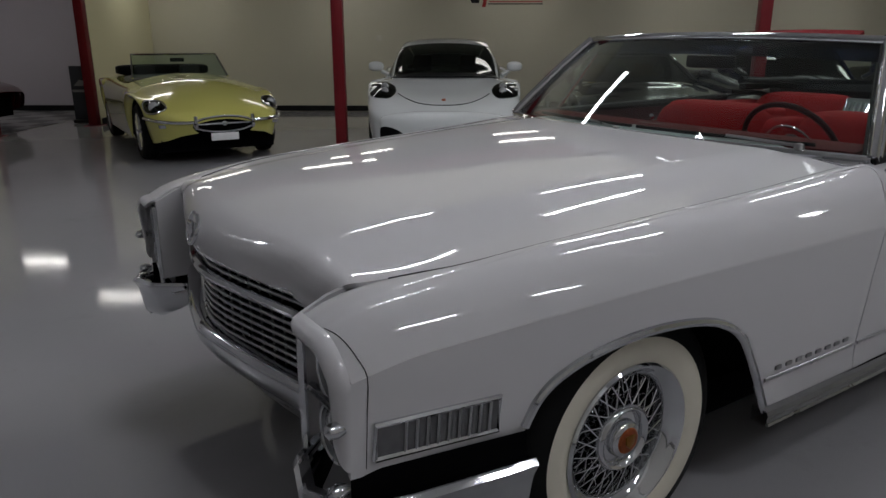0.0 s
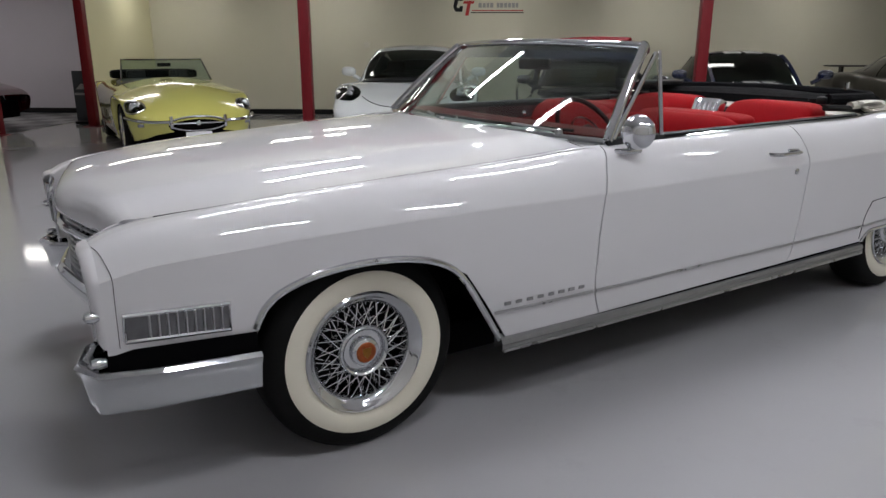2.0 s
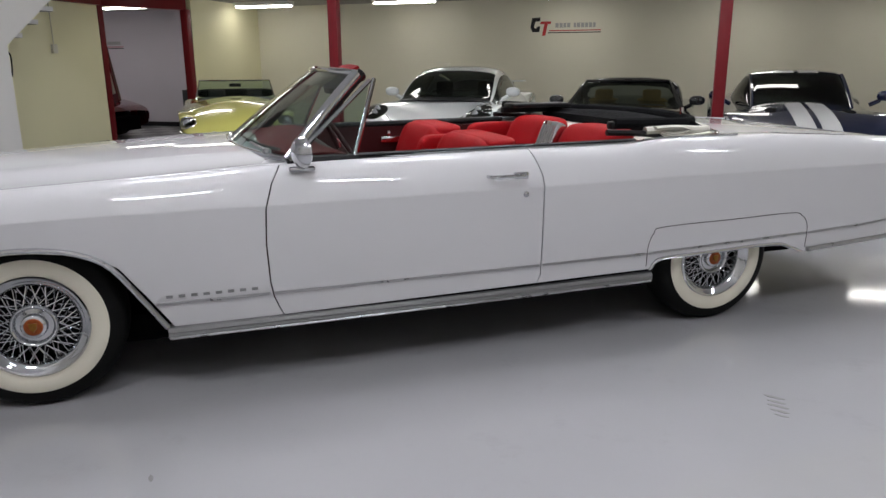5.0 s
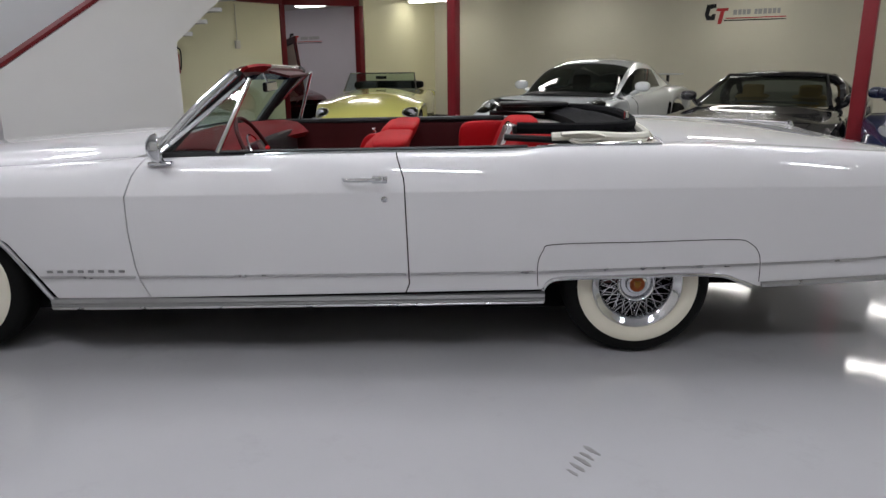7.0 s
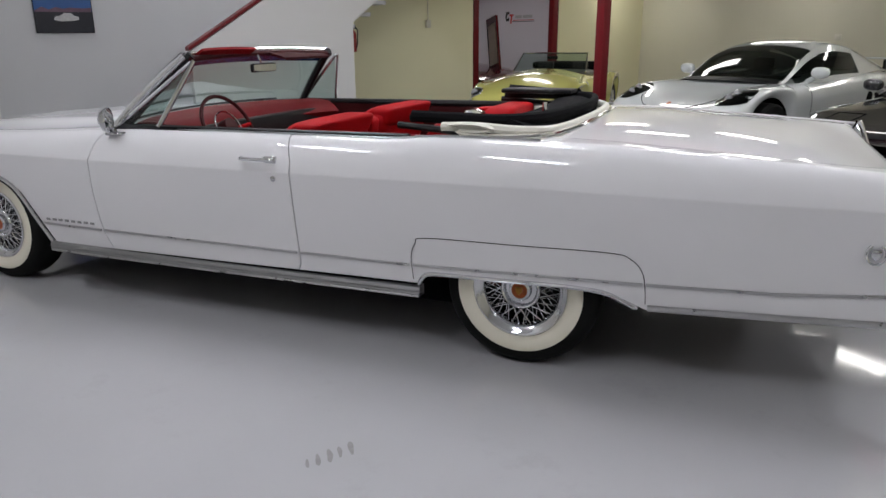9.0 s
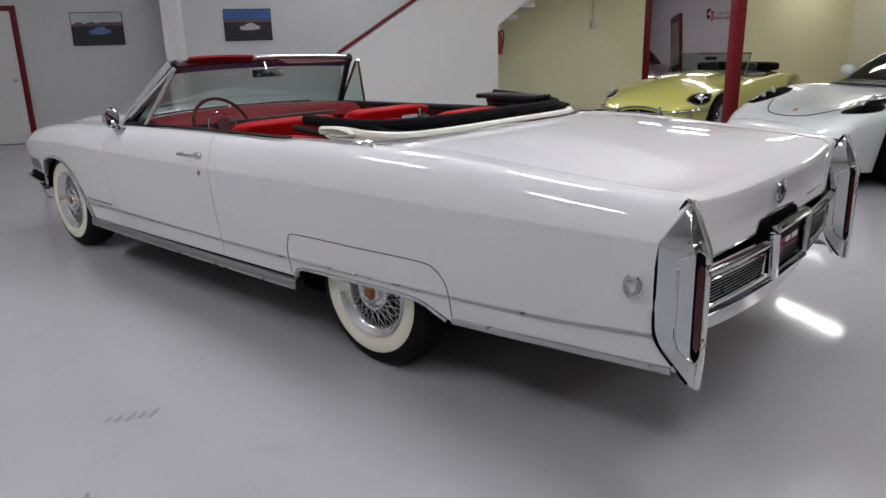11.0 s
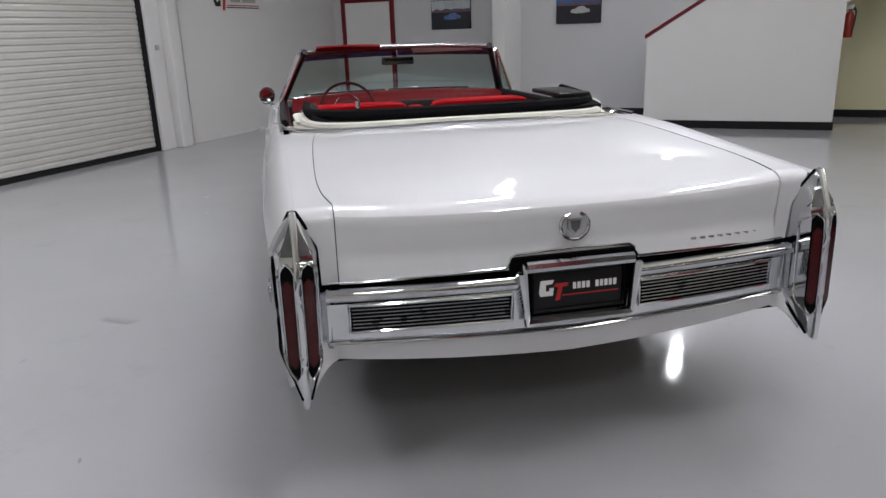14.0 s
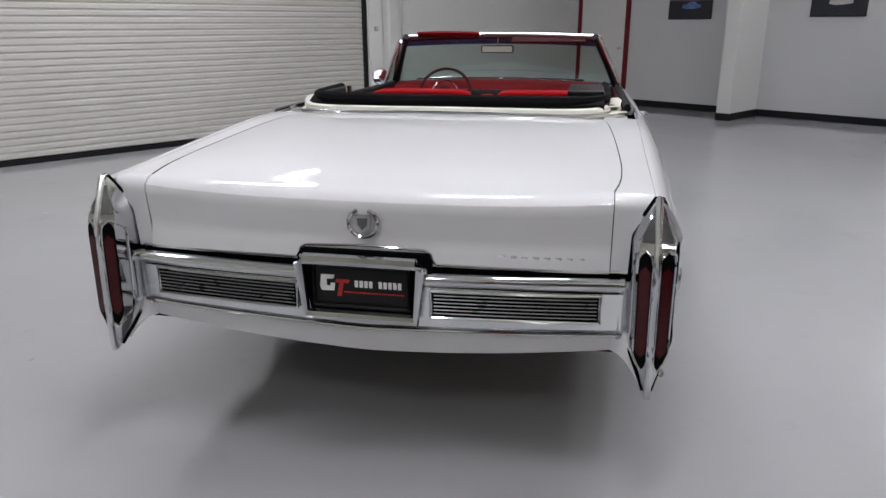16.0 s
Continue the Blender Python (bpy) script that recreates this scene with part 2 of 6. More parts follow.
def tube(pts, r, segs=8, bm=None, flat=1.0, steps=5, up=(0, 0, 1), round_path=True, ends=True):
    """A bar along a path; flat squeezes it across the up direction."""
    bm = bm or bmesh.new()
    path = smoothed(pts, steps) if round_path else [Vector(p) for p in pts]
    rings = []
    for i, p in enumerate(path):
        d = (path[min(i + 1, len(path) - 1)] - path[max(i - 1, 0)]).normalized()
        side = d.cross(Vector(up))
        if side.length < 1e-4:
            side = d.cross(Vector((1, 0, 0)))
        side.normalize()
        nrm = side.cross(d)
        rings.append([bm.verts.new(p + (side * math.cos(a) * flat + nrm * math.sin(a)) * r) for a in (2 * math.pi * k / segs for k in range(segs))])
    for a, b in zip(rings, rings[1:]):
        for k in range(segs):
            bm.faces.new((a[k], a[(k + 1) % segs], b[(k + 1) % segs], b[k]))
    if ends:
        bm.faces.new(rings[0]); bm.faces.new(rings[-1][::-1])
    return bm


def curve_of(table):
    """A smooth function through (x, value) pairs, flat beyond the ends."""
    xs = [a for a, _ in table]
    ys = [b for _, b in table]

    def fn(x):
        if x <= xs[0]:
            return ys[0]
        if x >= xs[-1]:
            return ys[-1]
        i = max(k for k in range(len(xs)) if xs[k] <= x)
        i = min(i, len(xs) - 2)
        t = (x - xs[i]) / (xs[i + 1] - xs[i])
        s = lambda k: 0.0 if k in (0, len(xs) - 1) else (ys[k + 1] - ys[k - 1]) / (xs[k + 1] - xs[k - 1])
        h = xs[i + 1] - xs[i]
        m0, m1 = s(i) * h if i else ys[1] - ys[0], s(i + 1) * h if i + 1 < len(xs) - 1 else ys[-1] - ys[-2]
        return (2 * t ** 3 - 3 * t * t + 1) * ys[i] + (t ** 3 - 2 * t * t + t) * m0 + (3 * t * t - 2 * t ** 3) * ys[i + 1] + (t ** 3 - t * t) * m1
    return fn


def linear(table):
    xs, ys = [a for a, _ in table], [b for _, b in table]
    return lambda x: float(np.interp(x, xs, ys))


def prism(outline, t0, t1, axis="y", bm=None, bevel=0.0):
    """A plate: an outline of (a, b) pairs pulled along an axis."""
    bm = bm or bmesh.new()
    place = {"y": lambda a, b, h: (a, h, b), "x": lambda a, b, h: (h, a, b), "z": lambda a, b, h: (a, b, h)}[axis]
    lo = [bm.verts.new(place(a, b, t0)) for a, b in outline]
    hi = [bm.verts.new(place(a, b, t1)) for a, b in outline]
    fs = [bm.faces.new(lo), bm.faces.new(hi[::-1])]
    for i in range(len(lo)):
        k = (i + 1) % len(lo)
        fs.append(bm.faces.new((lo[i], lo[k], hi[k], hi[i])))
    if bevel:
        es = list({e for f in fs[:2] for e in f.edges})
        bmesh.ops.bevel(bm, geom=es, offset=bevel, segments=2, affect="EDGES", profile=0.5)
    return bm


# ---------------------------------------------------------------- the building
def wall(name, u0, u1, v0, v1, z0, z1, mat, label, category="wall"):
    bm = box(u0, u1, v0, v1, z0, z1)
    ob = part(name, bm, mat, m=R0.copy(), smooth=False)
    return tagged(ob, label, category, kind="structure")


def slab(name, outline, z0, z1, mat, label, category):
    ob = part(name, prism(outline, z0, z1, "z"), mat, m=R0.copy(), smooth=False)
    return tagged(ob, label, category, kind="structure")


WEST, SOUTH, NORTH, EAST = -6.5, -4.15, 11.7, 11.0
slab("floor", [(-14, -5), (12, -5), (12, 13), (-14, 13)], -0.2, 0.0, FLOOR, "glossy grey epoxy showroom floor with faint scuffs", "floor")
wall("floor_checkered", -13.8, WEST - 0.05, 8.0, NORTH - 0.01, 0.0, 0.006, CHECK, "black and grey checkered tile floor in the side room", "floor")
wall("wall_north", -5.70, 12, NORTH, NORTH + 0.2, 0, HALL_CEIL, CREAM, "long cream painted back wall of the showroom", "wall")
wall("wall_north_side_room", -14, -5.70, NORTH, NORTH + 0.2, 0, HALL_CEIL, LAVENDER, "lavender grey wall of the side room", "wall")
wall("wall_partition", -5.86, -5.70, 9.30, NORTH, 0, LOUNGE_CEIL, YELLOW, "pale yellow return wall behind the red post", "wall")
wall("wall_west_yellow", WEST - 0.2, WEST, 4.36, 7.78, 0, LOUNGE_CEIL, YELLOW, "pale yellow wall under the stair landing", "wall")
wall("wall_west", WEST - 0.2, WEST, SOUTH - 0.2, 4.36, 0, HALL_CEIL, GREYWALL, "light grey painted wall with framed car photographs", "wall")
wall("wall_fin", WEST, -5.55, -0.66, -0.45, 0, HALL_CEIL, WHITEWALL, "off white wall fin beside the photographs", "wall")
wall("wall_side_room_west", -14.2, -14, 7.6, NORTH, 0, HALL_CEIL, LAVENDER, "lavender grey end wall of the side room", "wall")
wall("wall_side_room_south", -14, WEST - 0.2, 7.58, 7.78, 0, HALL_CEIL, LAVENDER, "lavender grey side room wall", "wall")
wall("wall_south_west", WEST - 0.2, -2.22, SOUTH - 0.2, SOUTH, 0, HALL_CEIL, WHITEWALL, "off white wall carrying a dealer sign", "wall")
wall("wall_south_header", -2.22, 5.2, SOUTH - 0.2, SOUTH, 3.4, HALL_CEIL, WHITEWALL, "off white wall above the rolling door", "wall")
wall("wall_south_east", 5.2, 12, SOUTH - 0.2, SOUTH, 0, HALL_CEIL, WHITEWALL, "off white wall beside the rolling door", "wall")
wall("wall_east", EAST, EAST + 0.2, SOUTH, NORTH, 0, HALL_CEIL, CREAM, "cream painted end wall of the showroom", "wall")
wall("ceiling", -14, EAST, SOUTH - 0.2, NORTH + 0.2, HALL_CEIL, HALL_CEIL + 0.15, HALLCEIL, "high white ceiling deck over the hall", "ceiling")
slab("ceiling_lounge", [(-14, 6.05), (EAST, 6.05), (EAST, NORTH), (-14, NORTH)], LOUNGE_CEIL, LOUNGE_CEIL + 0.12, CEILING, "low ceiling under the mezzanine, its dimness put into the grey colour", "ceiling")
wall("wall_mezzanine", -4.9, EAST, 5.90, 6.02, LOUNGE_CEIL + 0.12, HALL_CEIL, CREAM, "cream mezzanine wall over the parked cars", "wall")
for k, (a, b, c, d) in enumerate(((-5.70, EAST, NORTH - 0.015, NORTH), (-13.9, -5.70, NORTH - 0.015, NORTH))):
    wall("baseboard_%d" % (k + 1), a, b, c, d, 0.007, 0.11, BLACKTRIM, "black rubber baseboard", "baseboard")
for k, (v0, v1, u) in enumerate(((SOUTH, -0.66, WEST), (-0.45, 1.84, WEST), (4.36, 7.7, WEST))):
    wall("baseboard_%d" % (k + 3), u, u + 0.015, v0, v1, 0, 0.11, BLACKTRIM, "black rubber baseboard", "baseboard")
wall("baseboard_6", WEST + 0.015, -5.53, -0.45, -0.435, 0, 0.11, BLACKTRIM, "black rubber baseboard round the wall fin", "baseboard")
wall("baseboard_7", -5.55, -5.535, -0.66, -0.45, 0, 0.11, BLACKTRIM, "black rubber baseboard on the wall fin end", "baseboard")
wall("baseboard_8", -5.686, -5.672, 9.30, NORTH - 0.02, 0, 0.11, BLACKTRIM, "black rubber baseboard", "baseboard")


def red_column(u, v, top, w=0.13):
    ob = thing("steel_column", uv(u, v), "dark red enamelled square steel column on the showroom floor", "column", "red columns")
    part("shaft", box(-w / 2, w / 2, -w / 2, w / 2, 0.012, top, 0.012), REDSTEEL, ob)
    part("base_plate", box(-w * 0.9, w * 0.9, -w * 0.9, w * 0.9, 0, 0.012), REDSTEEL, ob)
    return ob


for u, v in ((-1.26, 6.06), (3.52, 6.06), (8.3, 6.06)):
    red_column(u, v, LOUNGE_CEIL - 0.22)
red_column(-5.77, 9.22, LOUNGE_CEIL - 0.22, 0.14)
red_column(WEST - 0.05, 7.86, LOUNGE_CEIL - 0.22, 0.12)


def beam(name, a, b, z, h=0.22, w=0.14):
    p, q = Vector((a[0], a[1], z)), Vector((b[0], b[1], z))
    d = q - p
    ob = part(name, box(0, d.length, -w / 2, w / 2, 0, h, 0.008), REDSTEEL, m=R0 @ pose(p.x, p.y, z, 0, 0, math.degrees(math.atan2(d.y, d.x))))
    return tagged(ob, "dark red enamelled steel ceiling beam", "beam", kind="structure")


beam("beam_1", (-4.95, 6.06), (EAST, 6.06), LOUNGE_CEIL - 0.22)
beam("beam_2", (WEST - 0.05, 7.86), (-5.77, 9.22), LOUNGE_CEIL - 0.23)
beam("beam_3", (WEST + 0.02, 4.5), (WEST + 0.02, 7.8), LOUNGE_CEIL - 0.225)


# stair: a parapet wall with a red cap, steps behind it
STAIR_U, S0, S1 = -4.88, 1.88, 4.36
SLOPE = 0.63
stair = thing("staircase", R0.copy(), "staircase behind a light grey parapet with a dark red cap rail", "staircase")
rise_top = lambda v: 1.26 + SLOPE * (v - S0)
outline = [(S0, 0.0), (S1, 0.0), (S1, 1.64), (S1 + 2.6, 1.64 + 0.76 * 2.6), (S1 + 2.6, min(HALL_CEIL, rise_top(S1 + 2.6))), (S0, 1.26)]
part("parapet", prism(outline, STAIR_U - 0.14, STAIR_U, "x"), WHITEWALL, stair, "light grey painted stair parapet", smooth=False)
cap = [(S0 - 0.03, 1.262), (S0 - 0.03, 1.312), (S1 + 2.6, rise_top(S1 + 2.6) + 0.052), (S1 + 2.6, rise_top(S1 + 2.6) + 0.002)]
part("cap_rail", prism(cap, STAIR_U - 0.17, STAIR_U + 0.03, "x"), REDSTEEL, stair, "dark red enamelled cap rail", smooth=False)
for k in range(14):
    part("tread", box(WEST + 0.02, STAIR_U - 0.15, S0 + 0.05 + 0.28 * k, S0 + 0.05 + 0.28 * k + 0.3, 0.18 * k + 0.12 if k else 0.0, 0.18 * (k + 1)), GREYWALL, stair, smooth=False)
part("soffit", prism([(S1, 1.64), (S1 + 2.6, 1.64 + 0.76 * 2.6), (S1 + 2.6, 1.70 + 0.76 * 2.6), (S1, 1.70)], WEST + 0.01, STAIR_U - 0.145, "x"), WHITEWALL, stair, "smooth sloping stair soffit", smooth=False)
part("skirting", box(STAIR_U + 0.001, STAIR_U + 0.014, S0 - 0.01, S1 + 0.013, 0, 0.11), BLACKTRIM, stair, "black rubber skirting", smooth=False)
part("skirting", box(STAIR_U - 0.14, STAIR_U, S1 + 0.001, S1 + 0.014, 0, 0.11), BLACKTRIM, stair, "black rubber skirting", smooth=False)

# rolling door in the south wall
door = thing("rolling_door", R0.copy(), "closed off white rolling steel door with horizontal slats", "door")
tagged(door, kind="structure")
def slat_sheet():
    n = 46
    prof = []
    for k in range(n):
        z = 0.06 + k * 0.073
        prof += [(z, 0.0), (z + 0.012, -0.016), (z + 0.05, -0.016), (z + 0.066, 0.0)]
    bm = bmesh.new()
    a = [bm.verts.new((-1.50, SOUTH - 0.07 - y, z)) for z, y in prof]
    b = [bm.verts.new((5.1, SOUTH - 0.07 - y, z)) for z, y in prof]
    for i in range(len(prof) - 1):
        bm.faces.new((a[i], b[i], b[i + 1], a[i + 1]))
    return bm
part("slat_curtain", slat_sheet(), DOORSLAT, door, "ribbed off white steel curtain", smooth=False)
part("bottom_rail", box(-1.5, 5.1, SOUTH - 0.11, SOUTH - 0.03, 0.0, 0.055), BLACKTRIM, door, "black rubber bottom seal", smooth=False)
part("guide", box(-1.56, -1.50, SOUTH - 0.14, SOUTH - 0.02, 0, 3.4), BLACKTRIM, door, "dark steel guide rail", smooth=False)
part("guide", box(5.1, 5.16, SOUTH - 0.14, SOUTH - 0.02, 0, 3.4), BLACKTRIM, door, "dark steel guide rail", smooth=False)
part("jamb", box(-1.80, -1.565, SOUTH - 0.2, SOUTH + 0.02, 0, 3.4, 0.01), WHITEWALL, door, "off white door jamb", smooth=False)
part("jamb", box(-2.05, -1.86, SOUTH - 0.1, SOUTH + 0.12, 0, 3.4, 0.02), WHITEWALL, door, "off white boxed jamb", smooth=False)
part("jamb", box(-2.22, -1.80, SOUTH - 0.2, SOUTH - 0.02, 0, 3.4), WHITEWALL, door, "off white jamb infill", smooth=False)
part("backing", box(-1.6, 5.2, SOUTH - 0.2, SOUTH - 0.15, 0, 3.4), DOORSLAT, door, smooth=False)
part("lock_latch", box(-1.72, -1.66, SOUTH + 0.02, SOUTH + 0.05, 1.33, 1.40, 0.008), SATIN, door)

# personnel door in the west wall
pd = thing("door_1", uv(WEST, -3.42), "closed white door with a dark red painted frame", "door")
tagged(pd, kind="structure")
part("leaf", box(0.002, 0.03, -0.47, 0.47, 0.01, 2.02), WHITEWALL, pd, "white door leaf", smooth=False)
for y0, y1, z0, z1 in ((-0.55, -0.47, 0, 2.10), (0.47, 0.55, 0, 2.10), (-0.47, 0.47, 2.02, 2.10)):
    part("door_frame", box(0.001, 0.05, y0, y1, z0, z1, 0.006), REDSTEEL, pd, "dark red painted door frame")
part("door_handle", lathe([(0.0, 0.0), (0.022, 0.0), (0.022, 0.02), (0.012, 0.03), (0.012, 0.05), (0.028, 0.06), (0.028, 0.08), (0.0, 0.085)], 14, "x"), SATIN, pd, "satin steel door knob", m=pose(0.03, 0.40, 1.0))


def photo(v, z, w, h, sky, ground, shape, label):
    ob = thing("photo_print", uv(WEST, v, z), label, "picture", "wall photographs")
    part("panel", box(0.002, 0.03, -w / 2, w / 2, -h / 2, h / 2, 0.003), BLACKTRIM, ob)
    def strip(z0, z1, mat, k):
        part("print", box(0.031, 0.032 + 0.001 * k, -w / 2 + 0.01, w / 2 - 0.01, z0, z1), mat, ob, smooth=False)
    strip(0.05, h / 2 - 0.01, sky, 0)
    strip(-h / 2 + 0.01, 0.05, ground, 0)
    hill = [(-w * 0.48, 0.04)] + [(w * (-0.48 + 0.12 * i), 0.06 + 0.05 * abs(math.sin(i * 1.7))) for i in range(9)] + [(w * 0.48, 0.04)]
    part("print", prism([(a, b) for a, b in hill], 0.032, 0.034, "x"), make_mat("printed hills", (0.11, 0.06, 0.09), 0.3, vary=0.5, scale=12), ob, smooth=False)
    car = [(-0.22, -0.08), (-0.2, -0.02), (-0.1, 0.0), (-0.02, 0.05), (0.1, 0.05), (0.16, 0.0), (0.24, -0.02), (0.24, -0.08), (0.1, -0.1), (-0.1, -0.11)]
    part("print", prism([(a * 0.72 * w / 0.78 + 0.02, b * 0.72 - 0.01) for a, b in car], 0.034, 0.036, "x"), shape, ob, smooth=False)
    return ob


P_SKY = make_mat("printed blue sky", (0.025, 0.085, 0.25), 0.3, vary=0.4, scale=4)
P_PALE = make_mat("printed pale sky", (0.42, 0.46, 0.48), 0.3, vary=0.3, scale=9)
P_TRACK = make_mat("printed dark asphalt", (0.012, 0.013, 0.02), 0.3, vary=0.3, scale=9)
P_WHITE = make_mat("printed white car", (0.45, 0.44, 0.44), 0.3, vary=0.3, scale=22)
P_BLUE = make_mat("printed blue and yellow car", (0.10, 0.17, 0.40), 0.3, vary=0.9, scale=14)
photo(0.56, 1.76, 0.76, 0.50, P_SKY, P_TRACK, P_WHITE, "framed photograph of a white racing car under blue sky")
photo(-1.74, 1.74, 0.76, 0.50, P_PALE, P_TRACK, P_BLUE, "framed photograph of a blue racing car on track")


def logo_sign(m, w, label, plate=False, light=False):
    """A dealer's mark as plain shapes: a dark round hook, a red bar shape, a word bar and two lines."""
    ob = thing("wall_sign", m, label, "sign", "dealer signs")
    h = w * 0.26
    dark, grey = (SIGNWHITE, SIGNWHITE) if light else (SIGNBLACK, SIGNGREY)
    hook = [(0.0, 0.45 * h), (0.02 * w, 0.95 * h), (0.14 * w, 0.98 * h), (0.14 * w, 0.78 * h), (0.07 * w, 0.75 * h), (0.05 * w, 0.45 * h), (0.08 * w, 0.38 * h), (0.10 * w, 0.5 * h), (0.14 * w, 0.5 * h), (0.13 * w, 0.2 * h), (0.03 * w, 0.2 * h)]
    part("mark", prism(hook, -0.006, -0.001), dark, ob, smooth=False)
    tee = [(0.14 * w, 0.62 * h), (0.15 * w, 0.76 * h), (0.30 * w, 0.76 * h), (0.29 * w, 0.62 * h), (0.25 * w, 0.62 * h), (0.22 * w, 0.0), (0.17 * w, 0.0), (0.20 * w, 0.62 * h)]
    part("mark", prism(tee, -0.008, -0.002), SIGNRED, ob, smooth=False)
    x = 0.36 * w
    for k, lw in enumerate((0.06, 0.055, 0.05, 0.06, -0.035, 0.045, 0.06, 0.055, 0.055, 0.055, 0.045)):
        if lw > 0:
            part("letter_bar", box(x, x + lw * w * 0.78, -0.006, -0.001, 0.42 * h, 0.66 * h), grey, ob, smooth=False)
        x += abs(lw) * w
    part("underline", box(0.27 * w, w, -0.006, -0.001, 0.24 * h, 0.29 * h), SIGNRED, ob, smooth=False)
    part("underline", box(0.25 * w, w, -0.006, -0.001, 0.13 * h, 0.18 * h), dark, ob, smooth=False)
    return ob


logo_sign(uv(0.34, NORTH - 0.002, 1.925), 1.36, "dark, red and grey dealer sign on the cream wall")
logo_sign(uv(-3.0, SOUTH + 0.002, 1.86, 180), 1.1, "dark, red and grey dealer sign on the off white wall")
logo_sign(uv(-10.5, NORTH - 0.002, 1.75), 1.2, "dealer sign on the lavender wall of the side room")


def strip_lamp(u, v, z, length, mat, label, turn=0.0, w=0.16, drop=0.0):
    ob = thing("ceiling_light", uv(u, v, z, turn), label, "ceiling light", "fluorescent lights")
    part("housing", box(-length / 2 - 0.03, length / 2 + 0.03, -w / 2 - 0.03, w / 2 + 0.03, -0.03, 0.05, 0.01), LAMPBODY, ob)
    part("diffuser", box(-length / 2, length / 2, -w / 2, w / 2, -0.06, -0.03, 0.008), mat, ob, "glowing fluorescent diffuser")
    if drop:
        for x in (-length * 0.35, length * 0.35):
            part("hanger", tube([(x, 0, 0.05), (x, 0, drop)], 0.005, 6, round_path=False), SATIN, ob)
    return ob


for u in (-4.9, -1.9, 1.2, 4.2, 6.9):
    for v in (8.1, 10.6):
        strip_lamp(u, v, LOUNGE_CEIL - 0.05, 1.2, TUBE, "lit fluorescent strip light under the low ceiling")
# (7.6, 0.6), (7.9, 4.4) and the southern pair are unseen, added as fill.
for u, v in ((-0.8, 4.2), (1.8, 4.3), (4.2, 3.6), (-0.6, 1.2), (2.2, 1.2), (1.6, -2.4), (4.2, -2.3), (7.6, 0.6), (7.9, 4.4), (-6.05, 2.5)):
    strip_lamp(u, v, 4.2, 1.2, TUBEHALL, "lit fluorescent strip light of the high hall, in a partly added set", 0, 0.12, 0.38)
for u in (-7.6, -9.6, -11.6):
    strip_lamp(u, 9.9, LOUNGE_CEIL - 0.05, 1.2, TUBE, "lit fluorescent strip light in the side room", 0, 0.2)

# ---------------------------------------------------------------- the white convertible
# x runs from the front axle to the tail, y from the centre line to its sides, z up.
WB, TAIL = 3.289, 4.72
half_w = curve_of([(-0.80, 0.875), (-0.42, 0.925), (0.0, 0.962), (0.54, 0.994), (1.5, 1.006), (3.0, 1.004), (4.0, 0.988), (4.75, 0.955)])
crease_z = curve_of([(-0.80, 0.712), (-0.6, 0.755), (0.2, 0.80), (1.1, 0.81), (2.2, 0.82), (3.4, 0.83), (4.75, 0.83)])
top_z = curve_of([(-0.80, 0.760), (-0.76, 0.793), (-0.70, 0.822), (-0.60, 0.846), (-0.35, 0.880), (-0.1, 0.900), (0.56, 0.938), (1.0, 0.968), (1.6, 0.978), (2.2, 0.985), (2.74, 0.99), (2.86, 1.005), (3.4, 1.008), (3.7, 1.003), (4.14, 0.979), (4.72, 0.945)])
top_y = curve_of([(-0.80, 0.76), (-0.4, 0.80), (0.2, 0.835), (1.0, 0.87), (1.6, 0.885), (2.7, 0.895), (3.4, 0.885), (4.1, 0.875), (4.72, 0.872)])
low_z = linear([(-0.80, 0.505), (-0.365, 0.505), (-0.36, 0.52), (-0.335, 0.58), (-0.28, 0.625), (-0.18, 0.662), (-0.03, 0.682), (0.12, 0.675), (0.24, 0.645), (0.33, 0.585),
                (0.42, 0.455), (0.52, 0.298), (0.53, 0.297), (2.80, 0.345), (2.835, 0.345), (2.86, 0.385), (2.91, 0.405), (3.50, 0.422), (3.66, 0.415), (3.74, 0.385), (3.80, 0.36), (3.83, 0.372), (4.75, 0.415)])
low_in = 0.965


def side_point(x, s):
    """s runs from the lower edge (0) over the crease (0.6) to the shoulder (1)."""
    w, zc, zt, yt, z0 = half_w(x), crease_z(x), top_z(x), top_y(x), low_z(x)
    if s <= 0.6:
        z = z0 + (zc - z0) * s / 0.6
        k = (z - 0.30) / (zc - 0.30)
        y = w - 0.050 * (1 - k) + 0.006 * math.sin(math.pi * max(0, min(1, k)))
        return y, z
    t = (s - 0.6) / 0.4
    cy, cz = w - 0.046, zt - 0.003
    return (1 - t) ** 2 * w + 2 * t * (1 - t) * cy + t * t * yt, (1 - t) ** 2 * zc + 2 * t * (1 - t) * cz + t * t * zt


def line_x(points):
    f = linear(sorted((z, x) for x, z in points))
    return lambda s, x0: f(side_point(x0, s)[1])


nose_line = line_x([(-0.76, 0.50), (-0.76, 0.84)])
door_front = line_x([(1.0, 0.30), (0.962, 0.38), (0.945, 0.44), (0.935, 0.65), (0.943, 0.80), (0.975, 0.90), (1.02, 0.97)])
door_rear = line_x([(2.196, 0.34), (2.216, 0.38), (2.212, 0.60), (2.205, 0.87), (2.165, 0.985)])
tail_line = line_x([(4.735, 0.41), (4.665, 0.53), (4.655, 0.72), (4.665, 0.83), (4.73, 0.952)])

caddy = thing("convertible_car", pose(0, 0, 0), "white 1960s luxury convertible with red interior, top folded down", "car")


